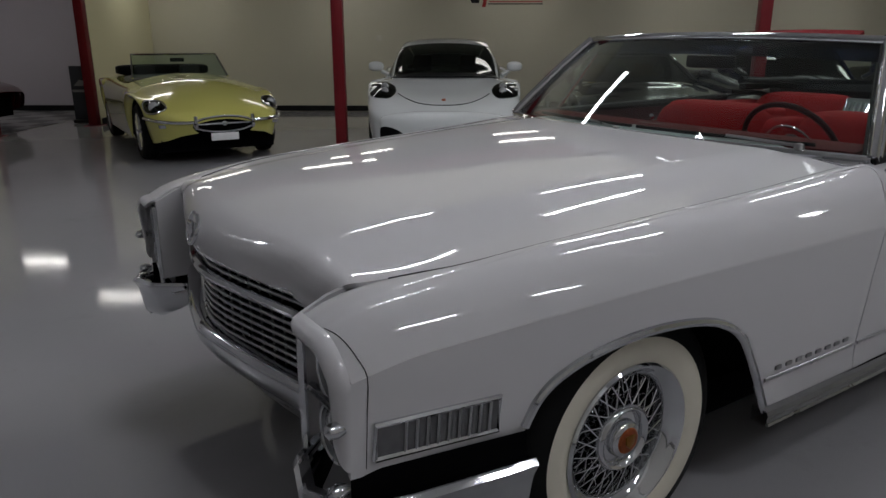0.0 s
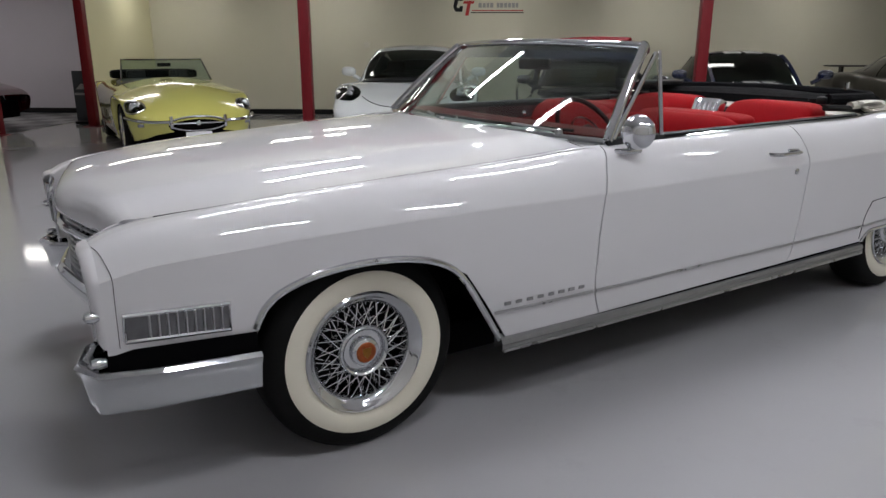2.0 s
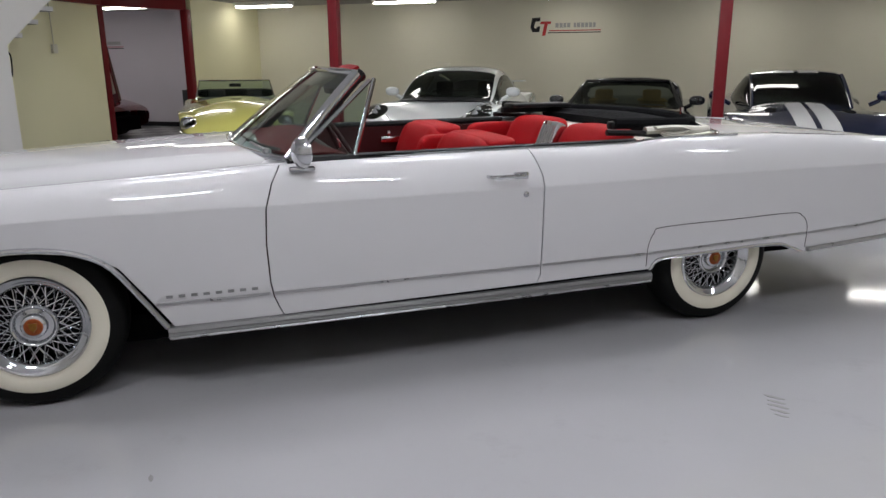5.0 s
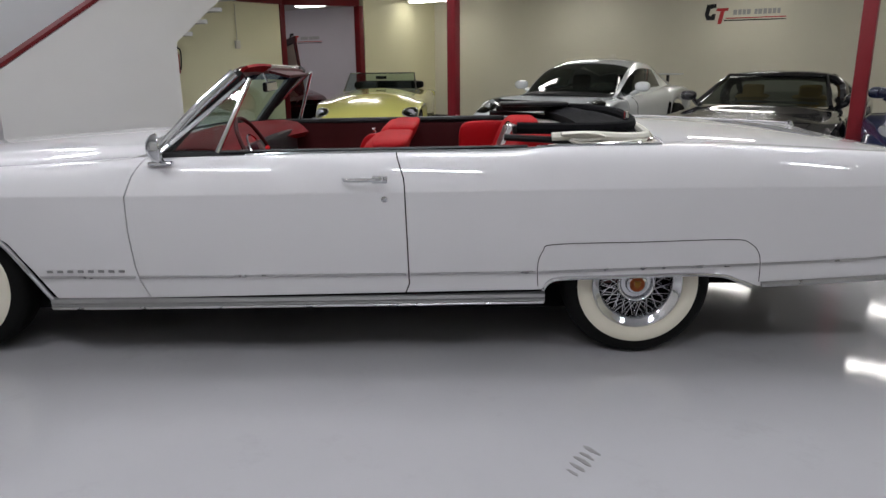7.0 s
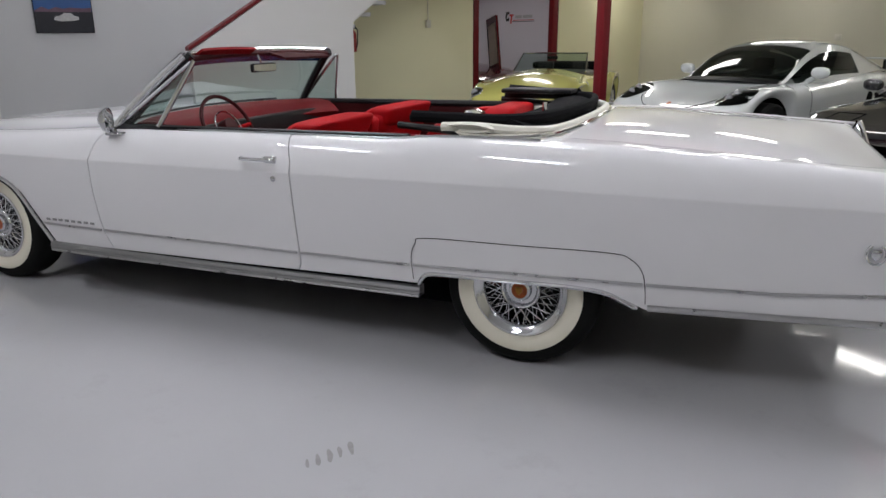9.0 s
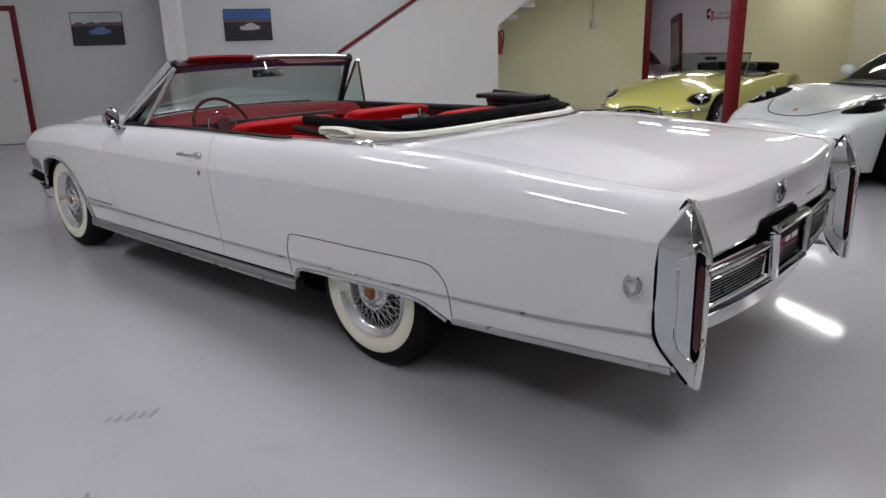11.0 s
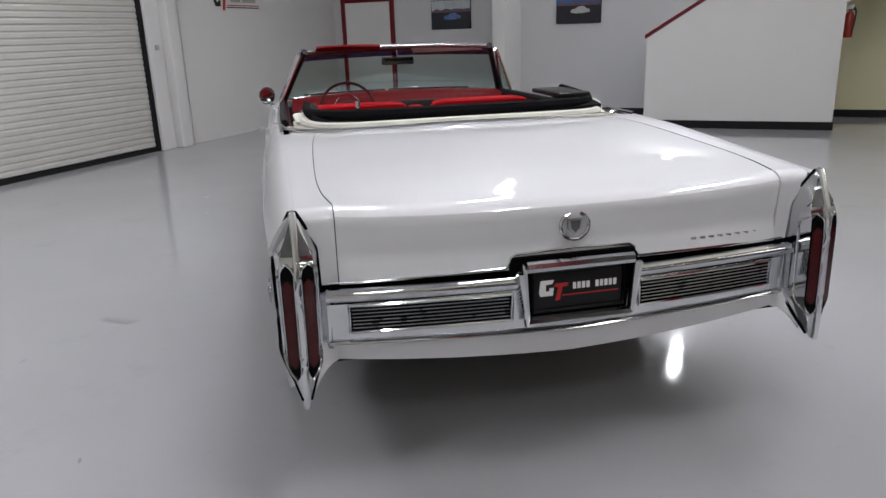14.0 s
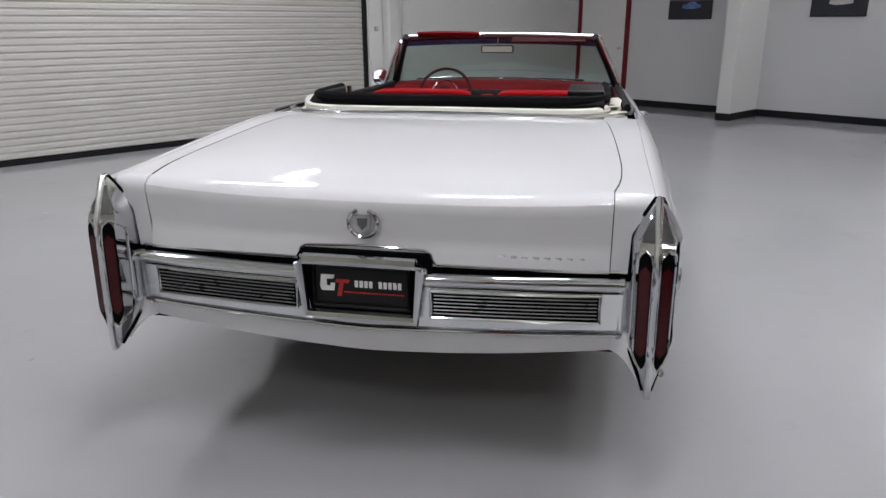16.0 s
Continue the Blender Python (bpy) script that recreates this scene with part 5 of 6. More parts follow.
part("well_strip", tube([(2.80, -0.89, 1.0), (3.05, -0.885, 1.008), (3.25, -0.84, 1.012), (3.36, -0.70, 1.014), (3.42, -0.35, 1.02), (3.435, 0, 1.024), (3.42, 0.35, 1.02), (3.36, 0.70, 1.014), (3.25, 0.84, 1.012), (3.05, 0.885, 1.008), (2.80, 0.89, 1.0)], 0.010, 8, flat=1.2, steps=5), CHROME, caddy, "chrome strip round the roof well")

# ---- wire wheels
GOLD = make_mat("dark gold enamel", (0.30, 0.14, 0.03), 0.3, metal=0.8, vary=0.4, scale=50)
def wire_wheel(x, sign):
    m = pose(x, sign * 0.795, 0.352, 0, 0, 0 if sign < 0 else 180)
    w = part("wheel", lathe([(0.215, 0.08), (0.26, 0.098), (0.31, 0.10), (0.34, 0.085), (0.351, 0.05), (0.352, 0.0), (0.351, -0.05), (0.342, -0.080), (0.322, -0.096), (0.285, -0.106), (0.255, -0.109), (0.228, -0.104), (0.205, -0.090)], 56), RUBBER, caddy, "wide whitewall tyre on a chrome wire wheel", m=m)
    part("whitewall", lathe([(0.283, -0.1075), (0.275, -0.1105), (0.252, -0.1118), (0.226, -0.1065), (0.209, -0.097)], 56), WHITEBAND, w, "ivory whitewall band")
    part("rim", lathe([(0.211, -0.094), (0.214, -0.105), (0.208, -0.111), (0.199, -0.108), (0.191, -0.097), (0.184, -0.094), (0.174, -0.084), (0.165, -0.070), (0.162, -0.03), (0.161, 0.06)], 56), CHROME, w, "chrome rim", angle=60)
    part("drum", lathe([(0.0, 0.02), (0.165, 0.02)], 32), BLACKGAP, w)
    hub = part("hub", lathe([(0.094, 0.0), (0.094, -0.072), (0.090, -0.088), (0.083, -0.094), (0.076, -0.090), (0.070, -0.074), (0.052, -0.076), (0.049, -0.094), (0.045, -0.100), (0.0, -0.100)], 32), CHROME, w, "chrome hub", angle=60)
    part("hub_emblem", lathe([(0.036, -0.1005), (0.032, -0.104), (0.0, -0.106)], 24), EMBLEM, hub, "red and gold enamel crest")
    part("crest_shield", prism([(-0.016, 0.018), (0.016, 0.018), (0.014, -0.006), (0.0, -0.02), (-0.014, -0.006)], -0.110, -0.104, bevel=0.002), GOLD, hub, "dark gold shield")
    for row, (r0, y0, r1, y1, tw, off) in enumerate(((0.090, -0.080, 0.166, -0.066, 0.28, 0.0), (0.090, -0.080, 0.166, -0.066, -0.28, 0.1), (0.093, -0.03, 0.162, -0.03, 0.42, 0.05), (0.093, -0.025, 0.162, -0.025, -0.42, 0.55))):
        bm = bmesh.new()
        n = 20
        for k in range(n):
            a = 2 * math.pi * (k + off) / n
            tube([(r0 * math.cos(a), y0, r0 * math.sin(a)), (r1 * math.cos(a + tw), y1, r1 * math.sin(a + tw))], 0.0024, 5, bm, round_path=False, ends=False)
        part("wire_spokes", bm, CHROME, w, "crossed chrome wire spokes")
    return w


for x in (0.005, WB):
    for sign in (-1, 1):
        wire_wheel(x, sign)
for x in (0.005, WB):
    part("axle", tube([(x, -0.72, 0.352), (x, 0.72, 0.352)], 0.045, 10, round_path=False), BLACKGAP, caddy)

# ---------------------------------------------------------------- parked cars
PALEYELLOW = make_mat("primrose yellow car paint", (0.58, 0.55, 0.15), 0.22, coat=1.0, vary=0.02, scale=3)
PORWHITE = make_mat("cool white car paint", (0.60, 0.625, 0.62), 0.22, coat=1.0, vary=0.015, scale=3)
CARBLACK = make_mat("black car paint", (0.010, 0.010, 0.012), 0.15, coat=1.0, vary=0.1, scale=3)
SMOKEBLACK = make_mat("aged brown black car paint", (0.016, 0.014, 0.011), 0.3, coat=0.25, spec=0.3, vary=0.1, scale=3)
CARBLUE = make_mat("navy blue car paint", (0.006, 0.010, 0.035), 0.16, coat=1.0, vary=0.1, scale=3)
STRIPE = make_mat("white racing stripe paint", (0.68, 0.68, 0.67), 0.22, coat=1.0, vary=0.02, scale=3)
MAROON = make_mat("dark maroon car paint", (0.085, 0.006, 0.010), 0.2, coat=1.0, vary=0.1, scale=3)
TAN = make_mat("tan leather", (0.46, 0.30, 0.08), 0.5, vary=0.1, scale=9, bump=0.1, bump_scale=150)
BLACKSEAT = make_mat("black leather", (0.014, 0.014, 0.014), 0.45, vary=0.2, scale=9)
PALESEAT = make_mat("beige leather", (0.48, 0.43, 0.36), 0.5, vary=0.1, scale=9)
ALLOY = make_mat("grey alloy", (0.30, 0.30, 0.31), 0.3, metal=0.9, vary=0.1, scale=9)


def road_wheel(parent, x, y, r, rim_mat, spokes=5, w=0.22):
    s = 1 if y > 0 else -1
    m = pose(x, y, r, 0, 0, 180 if s > 0 else 0)
    t = part("wheel", lathe([(r * 0.62, 0.06), (r * 0.9, w / 2), (r * 0.985, w * 0.36), (r, 0), (r * 0.985, -w * 0.36), (r * 0.9, -w / 2), (r * 0.68, -w * 0.48), (r * 0.64, -w * 0.40)], 32), RUBBER, parent, "black tyre", m=m)
    part("rim", lathe([(r * 0.66, -w * 0.42), (r * 0.67, -w * 0.48), (r * 0.62, -w * 0.46), (r * 0.58, -w * 0.25), (r * 0.56, 0.02)], 32), rim_mat, t)
    part("hub", lathe([(r * 0.17, -w * 0.1), (r * 0.15, -w * 0.36), (0.0, -w * 0.40)], 16), rim_mat, t)
    part("brake", lathe([(0.0, 0.0), (r * 0.57, 0.0)], 24), BLACKGAP, t)
    for k in range(spokes):
        a = 2 * math.pi * k / spokes
        part("spoke", tube([(0.1 * r * math.cos(a), -w * 0.34, 0.1 * r * math.sin(a)), (0.62 * r * math.cos(a), -w * 0.36, 0.62 * r * math.sin(a))], r * 0.075, 6, round_path=False), rim_mat, t)
    return t


class Shell:
    """A car body as one lofted skin: half width, sill, shoulder and centre line along x from the nose."""

    def __init__(self, w, sill, shoulder, centre, arches, r, tuck=0.06, power=2.4, crown=0.10):
        self.w, self.sill, self.sh, self.c = curve_of(w), curve_of(sill), curve_of(shoulder), curve_of(centre)
        self.arches, self.r, self.tuck, self.power, self.crown = arches, r, tuck, power, crown
        self.x0, self.x1 = w[0][0], w[-1][0]

    def low(self, x):
        z = self.sill(x)
        for ax in self.arches:
            d = abs(x - ax)
            if d < self.r * 1.16:
                z = max(z, self.r + math.sqrt((self.r * 1.16) ** 2 - d * d))
        return min(z, self.sh(x) - 0.05)

    def at(self, x, b, lift=0.0):
        """b from -1 (one sill) over 0 (centre line) to 1 (other sill)."""
        n, s = abs(b), (1 if b >= 0 else -1)
        w, lo, sh, c = self.w(x), self.low(x), self.sh(x), self.c(x)
        if n < 0.55:
            q = n / 0.55
            y = w * (1 - self.crown) * q
            z = c + (sh - c) * q ** self.power
        elif n < 0.7:
            q = (n - 0.55) / 0.15
            y = w * (1 - self.crown) + w * self.crown * math.sin(q * math.pi / 2)
            z = sh - (sh - lo) * 0.22 * (1 - math.cos(q * math.pi / 2))
        else:
            q = (n - 0.7) / 0.3
            y = w - self.tuck * q * q
            z = sh - (sh - lo) * (0.22 + 0.78 * q)
        return Vector((x, s * y, z + lift))

    def skin(self, a0=0.0, a1=1.0, b0=-1.0, b1=1.0, nu=70, nv=44, lift=0.0):
        return grid(lambda a, b: self.at(self.x0 + (self.x1 - self.x0) * (a0 + (a1 - a0) * a), b0 + (b1 - b0) * b, lift), nu, nv)


def ellipse(cx, cy, cz, ry, rz, depth=0.03, rx=0.0, n=24, tilt=0.0):
    """A dished oval facing the nose."""
    return grid(lambda a, b: (cx + depth * (1 - b) + tilt * b * math.sin(2 * math.pi * a), cy + ry * b * math.cos(2 * math.pi * a), cz + rz * b * math.sin(2 * math.pi * a)), n, 4, closed_u=True)


def oval_ring(cx, cy, cz, ry, rz, r, tilt=0.0, n=24):
    return tube([(cx + tilt * math.sin(2 * math.pi * k / n), cy + ry * math.cos(2 * math.pi * k / n), cz + rz * math.sin(2 * math.pi * k / n)) for k in range(n + 1)], r, 6, round_path=False, ends=False)


def patch(sh, xc, bc, rx, rb, lift, n=20, k=4):
    """An oval laid on a body's skin."""
    return grid(lambda a, b: sh.at(xc + rx * b * math.cos(2 * math.pi * a), bc + rb * b * math.sin(2 * math.pi * a), lift * (1 - 0.7 * b)), n, k, closed_u=True)


def underside(parent, L, W):
    part("underbody", box(0.25, L - 0.2, -W / 2 + 0.12, W / 2 - 0.12, 0.14, 0.42), BLACKGAP, parent, smooth=False)


def bucket(parent, x, y, mat, top=0.95):
    s = part("seat", cushion(x - 0.02, x + 0.14, y - 0.24, y + 0.24, 0.35, top - 0.12, 0.12), mat, parent, angle=60)
    part("headrest", cushion(x + 0.10, x + 0.20, y - 0.13, y + 0.13, top - 0.16, top, 0.03), mat, s, angle=60)


# yellow roadster
def roadster(m):
    ob = thing("roadster_car", m, "pale yellow vintage roadster with top down and oval mouth", "car", "parked cars")
    sh = Shell([(0.0, 0.34), (0.06, 0.52), (0.25, 0.68), (0.6, 0.775), (1.2, 0.825), (2.4, 0.83), (3.3, 0.83), (3.9, 0.75), (4.3, 0.58), (4.42, 0.40)],
               [(0.0, 0.36), (0.2, 0.27), (0.6, 0.22), (3.8, 0.24), (4.42, 0.42)],
               [(0.0, 0.46), (0.1, 0.56), (0.4, 0.66), (0.9, 0.755), (1.5, 0.80), (2.3, 0.825), (3.2, 0.84), (3.9, 0.76), (4.42, 0.56)],
               [(0.0, 0.50), (0.12, 0.61), (0.4, 0.735), (0.9, 0.86), (1.4, 0.915), (1.75, 0.93), (1.85, 0.90), (2.4, 0.80), (3.1, 0.88), (3.8, 0.80), (4.42, 0.58)], (0.86, 3.30), 0.32, power=2.0, crown=0.16)
    part("body", sh.skin(), PALEYELLOW, ob, "pale yellow bodywork", angle=70)
    underside(ob, 4.3, 1.5)
    part("mouth", ellipse(0.0, 0, 0.45, 0.33, 0.085, 0.10), BLACKGAP, ob, "dark oval mouth")
    part("mouth_ring", oval_ring(-0.005, 0, 0.45, 0.33, 0.087, 0.010), CHROME, ob)
    part("mouth_bar", tube([(-0.01, -0.29, 0.455), (-0.02, 0, 0.455), (-0.01, 0.29, 0.455)], 0.010, 6), CHROME, ob)
    part("mouth_badge", lathe([(0.0, -0.03), (0.028, -0.02), (0.03, 0.0)], 14, "x"), CHROME, ob, m=pose(-0.005, 0, 0.455))
    part("front_plate", box(-0.01, 0.01, -0.15, 0.15, 0.27, 0.35, 0.004), SIGNWHITE, ob, "blank pale front plate")
    for s in (-1, 1):
        part("bumper", tube([(-0.02, s * 0.30, 0.475), (0.03, s * 0.52, 0.48), (0.16, s * 0.68, 0.495), (0.42, s * 0.765, 0.51)], 0.018, 8, flat=0.8), CHROME, ob, "slim chrome bumper")
        part("overrider", tube([(-0.035, s * 0.31, 0.41), (-0.05, s * 0.31, 0.47), (-0.03, s * 0.31, 0.54)], 0.022, 8), CHROME, ob)
        hl = part("headlamp", patch(sh, 0.36, s * 0.60, 0.16, 0.095, 0.02), DARKGLASS, ob, "glazed oval headlamp")
        part("lamp_bowl", patch(sh, 0.36, s * 0.60, 0.15, 0.088, 0.006), BLACKGAP, hl)
        part("lamp_glass", lathe([(0.0, -0.02), (0.045, -0.012), (0.06, 0.0)], 20, "x"), CLEARLENS, hl, m=Matrix.Translation(sh.at(0.33, s * 0.60, 0.0)))
        n = 20
        part("lamp_rim", tube([sh.at(0.36 + 0.165 * math.cos(2 * math.pi * k / n), s * 0.60 + 0.10 * math.sin(2 * math.pi * k / n), 0.006) for k in range(n + 1)], 0.010, 6, round_path=False, ends=False), CHROME, hl)
        part("indicator", cushion(0.13, 0.21, *sorted((s * 0.57, s * 0.66)), 0.415, 0.455), CLEARLENS, ob)
    for k, x in enumerate((0.86, 3.30)):
        for s in (-1, 1):
            road_wheel(ob, x, s * 0.68, 0.32, CHROME, 12, 0.17)
    # windscreen and cockpit
    sc = lambda a, b: Vector((1.80 + 0.34 * a + 0.10 * (2 * b - 1) ** 2, (0.60 - 0.06 * a) * (2 * b - 1), 0.90 + 0.255 * a - 0.03 * (2 * b - 1) ** 2 * (1 - a)))
    g = part("windscreen", grid(sc, 4, 14), GLASS, ob, "chrome framed low windscreen")
    g.visible_shadow = False
    part("screen_frame", tube([sc(0, 0), sc(0.5, 0), sc(1, 0), sc(1, 0.25), sc(1, 0.5), sc(1, 0.75), sc(1, 1), sc(0.5, 1), sc(0, 1)], 0.012, 6, round_path=False), CHROME, g)
    part("screen_mirror", box(2.08, 2.10, -0.09, 0.09, 1.06, 1.11, 0.008), BLACKTRIM, g)
    part("cockpit", cushion(1.95, 3.0, -0.60, 0.60, 0.60, 0.885), BLACKSEAT, ob, "black cockpit trim")
    part("folded_hood", cushion(2.9, 3.3, -0.62, 0.62, 0.86, 1.0), BLACKCLOTH, ob, "black folded soft top")
    for s in (-1, 1):
        bucket(ob, 2.6, s * 0.3, BLACKSEAT, 1.0)
    return ob


roadster(pose(1.10, 5.98, 0, 0, 0, 90) @ pose(0, 0, 0, 0, 0, -2))


def cabin(ob, paint, x0, x1, x2, x3, w0, w1, z0, z1, glass=None):
    """Glasshouse: windscreen x0 to x1, roof x1 to x2, sloping tail to x3; half widths at belt and roof."""
    top = curve_of([(x0, z0), (x0 + (x1 - x0) * 0.55, z0 + (z1 - z0) * 0.62), (x1, z1 - 0.018), ((x1 + x2) / 2, z1), (x2, z1 - 0.035), ((x2 + x3) / 2, z0 + (z1 - z0) * 0.55), (x3, z0 + 0.02)])
    wid = curve_of([(x0, w0 * 0.80), (x1, w1), ((x1 + x2) / 2, w1 * 1.03), (x2, w1 * 0.99), (x3, w1 * 0.80)])
    base = curve_of([(x0, w0 * 0.82), (x1, w0), (x2, w0), (x3, w0 * 0.92)])
    r1, r2 = (x1 - x0) / (x3 - x0), (x2 - x0) / (x3 - x0)

    def pt(a, b, out=0.0):
        x = x0 + (x3 - x0) * a
        n, s = abs(2 * b - 1), (1 if b >= 0.5 else -1)
        z, w, wb = top(x), wid(x), base(x)
        bow = -0.10 * (1 - n * n) * max(0.0, 1 - a / r1)
        if n < 0.62:
            q = n / 0.62
            return Vector((x + bow, s * w * q * 0.97, z - 0.035 * q ** 3 + out))
        q = (n - 0.62) / 0.38
        zz = z - 0.035
        return Vector((x + bow, s * (w * 0.97 + (wb - w * 0.97) * math.sin(q * math.pi / 2) ** 1.2 + out), zz + (min(z0 - 0.03, zz) - zz) * q + out * 0.3))
    part("glasshouse", grid(pt, 36, 40), glass or DARKGLASS, ob, "dark tinted windows", angle=70)
    part("roof", solid(grid(lambda a, b: pt(r1 + (r2 + 0.06 - r1) * a, 0.17 + 0.66 * b, 0.006), 18, 24), 0.014), paint, ob, "smooth roof panel", angle=70)
    for b in (0.19, 0.81):
        part("pillar", tube([pt(r1 * k / 6, b) for k in range(7)], 0.024, 6, round_path=False), paint, ob)
        tail = (b, 0.015 if b < 0.5 else 0.985)
        part("rear_quarter", solid(grid(lambda a, c: pt(r2 - 0.02 + (1.02 - r2) * a, tail[0] + (tail[1] - tail[0]) * c + (0.5 - tail[0]) * 0.35 * (1 - c) * a, 0.006), 12, 8), 0.012), paint, ob, "sloping rear quarter", angle=70)
    part("tail_panel", solid(grid(lambda a, b: pt(r2 + 0.62 * (1 - r2) + 0.38 * (1 - r2) * a, 0.19 + 0.62 * b, 0.006), 6, 16), 0.012), paint, ob, angle=70)
    return pt


def wing_mirror(ob, x, y, z, mat):
    s = 1 if y > 0 else -1
    mm = part("wing_mirror", cushion(x - 0.02, x + 0.11, y - 0.10, y + 0.10, z - 0.06, z + 0.065, e=0.8), mat, ob, "door mirror")
    part("stalk", tube([(x + 0.05, y - s * 0.06, z - 0.05), (x + 0.06, y - s * 0.17, z - 0.11)], 0.03, 6, round_path=False), mat, mm)


# white coupe
def nose_cap(sh, bulge, low=0.0):
    """A rounded front that closes a body's first section."""
    zc = (sh.c(sh.x0) + sh.low(sh.x0)) / 2 + low

    def fn(a, b):
        p = sh.at(sh.x0, 2 * b - 1)
        k = math.cos(a * math.pi / 2)
        return (sh.x0 - bulge * math.sin(a * math.pi / 2) ** 0.8, p.y * k, zc + (p.z - zc) * k)
    return grid(fn, 14, 44)


def coupe(m):
    ob = thing("coupe_car", m, "white modern mid engined sports coupe with black intakes", "car", "parked cars")
    sh = Shell([(0.0, 0.70), (0.10, 0.80), (0.3, 0.86), (0.9, 0.90), (2.0, 0.87), (2.8, 0.89), (3.4, 0.905), (4.0, 0.86), (4.3, 0.74), (4.38, 0.64)],
               [(0.0, 0.20), (0.4, 0.15), (4.0, 0.18), (4.38, 0.34)],
               [(0.0, 0.52), (0.12, 0.60), (0.35, 0.715), (0.65, 0.80), (1.0, 0.835), (1.4, 0.84), (2.0, 0.865), (3.0, 0.91), (3.5, 0.915), (4.2, 0.83), (4.38, 0.72)],
               [(0.0, 0.55), (0.12, 0.60), (0.35, 0.665), (0.7, 0.735), (1.0, 0.795), (1.35, 0.865), (2.2, 0.93), (3.3, 0.97), (3.9, 0.93), (4.2, 0.88), (4.38, 0.76)], (0.92, 3.39), 0.335, power=3.4, crown=0.22)
    part("body", sh.skin(nu=90, nv=56), PORWHITE, ob, "glossy white bodywork", angle=75)
    part("front_fascia", nose_cap(sh, 0.10, -0.02), PORWHITE, ob, "rounded white front bumper", angle=80)
    underside(ob, 4.3, 1.7)
    # glasshouse: an arched skin from the screen base over the roof to the tail
    X0, X1, X2, X3 = 1.30, 2.02, 2.90, 4.10
    crest = curve_of([(X0, 0.855), (1.55, 1.02), (1.80, 1.165), (X1, 1.245), (2.25, 1.290), (2.5, 1.297), (X2, 1.255), (3.3, 1.165), (3.7, 1.055), (X3, 0.93)])
    roof_w = curve_of([(X0, 0.66), (1.6, 0.64), (X1, 0.585), (2.4, 0.57), (X2, 0.555), (3.4, 0.52), (X3, 0.50)])
    belt_w = curve_of([(X0, 0.70), (1.6, 0.755), (X1, 0.775), (2.6, 0.775), (3.2, 0.74), (X3, 0.62)])
    belt_z = curve_of([(X0, 0.83), (2.0, 0.86), (2.8, 0.885), (3.4, 0.90), (X3, 0.88)])

    def arch(x, q, out=0.0):
        """q runs from -1 (one belt line) over 0 (crest) to 1."""
        n, sg = abs(q), (1 if q >= 0 else -1)
        zt, wr, wb, zb = crest(x), roof_w(x), belt_w(x), belt_z(x)
        shoulder = zt - min(0.075, 0.8 * max(0.0, zt - zb))
        bow = -0.11 * (1 - min(1.0, n / 0.6) ** 2) * max(0.0, 1 - (x - X0) / (X1 - X0))
        if n < 0.6:
            k = n / 0.6
            y, z = wr * math.sin(k * math.pi / 2) ** 0.95, shoulder + (zt - shoulder) * math.cos(k * math.pi / 2)
        else:
            k = (n - 0.6) / 0.4
            y, z = wr + (wb - wr) * k ** 0.85, shoulder + (zb - 0.03 - shoulder) * k
        return Vector((x + bow, sg * (y + out * 0.7), z + out))

    def panel(name, xa, xb, qa, qb, mat, label, out, nu=16, nv=16, thick=0.010):
        bm = grid(lambda a, b: arch(xa + (xb - xa) * a, (qa(a) if callable(qa) else qa) + ((qb(a) if callable(qb) else qb) - (qa(a) if callable(qa) else qa)) * b, out), nu, nv)
        return part(name, solid(bm, thick) if thick else bm, mat, ob, label, angle=75)

    panel("windscreen", X0 + 0.02, X1, -0.575, 0.575, DARKGLASS, "dark raked windscreen", 0.0, thick=0)
    panel("cowl", X0 - 0.04, X0 + 0.06, -0.6, 0.6, BLACKTRIM, "black cowl vent", 0.004, 3, 12)
    panel("roof", X1 - 0.02, X2 + 0.06, -0.66, 0.66, PORWHITE, "smooth white roof panel", 0.004, 20, 24)
    panel("rear_window", X2, 3.62, -0.50, 0.50, DARKGLASS, "dark sloping rear window", 0.0, thick=0)
    panel("tail_panel", 3.58, X3, -0.6, 0.6, PORWHITE, "white sloping tail", 0.004)
    part("cabin_lining", box(1.55, 3.2, -0.56, 0.56, 0.5, 0.90, 0.05), BLACKGAP, ob, "dark cabin interior")
    for sg in (-1, 1):
        panel("side_window", X0 + 0.22, 3.12, 0.655 * sg, 0.97 * sg, DARKGLASS, "dark side window", 0.0, 18, 6, 0)
        panel("pillar", X0, X1 + 0.05, 0.555 * sg, 0.67 * sg, PORWHITE, "", 0.005, 12, 4)
        panel("rear_quarter", 2.86, X3, lambda a: sg * (0.64 - 0.16 * a), 1.0 * sg, PORWHITE, "white rear quarter", 0.005)
        panel("sill_line", X0 + 0.1, 3.1, 0.93 * sg, 1.0 * sg, PORWHITE, "", 0.005, 14, 3)
        bucket(ob, 2.35, sg * 0.33, BLACKSEAT, 1.08)
        hl = part("headlamp", patch(sh, 0.50, sg * 0.545, 0.27, 0.105, 0.014, 26, 5), DARKGLASS, ob, "dark glazed oval headlamp")
        part("lamp_core", patch(sh, 0.50, sg * 0.545, 0.255, 0.098, 0.005, 26, 5), BLACKGAP, hl)
        for dx in (-0.10, 0.03):
            part("projector", lathe([(0.0, -0.03), (0.035, -0.02), (0.045, 0.0)], 14, "x"), CLEARLENS, hl, m=Matrix.Translation(sh.at(0.50 + dx, sg * 0.545, 0.004)))
        part("side_intake", cushion(-0.098, 0.12, *sorted((sg * 0.34, sg * 0.70)), 0.21, 0.41, 0.03, e=0.5), BLACKGAP, ob, "black front corner intake")
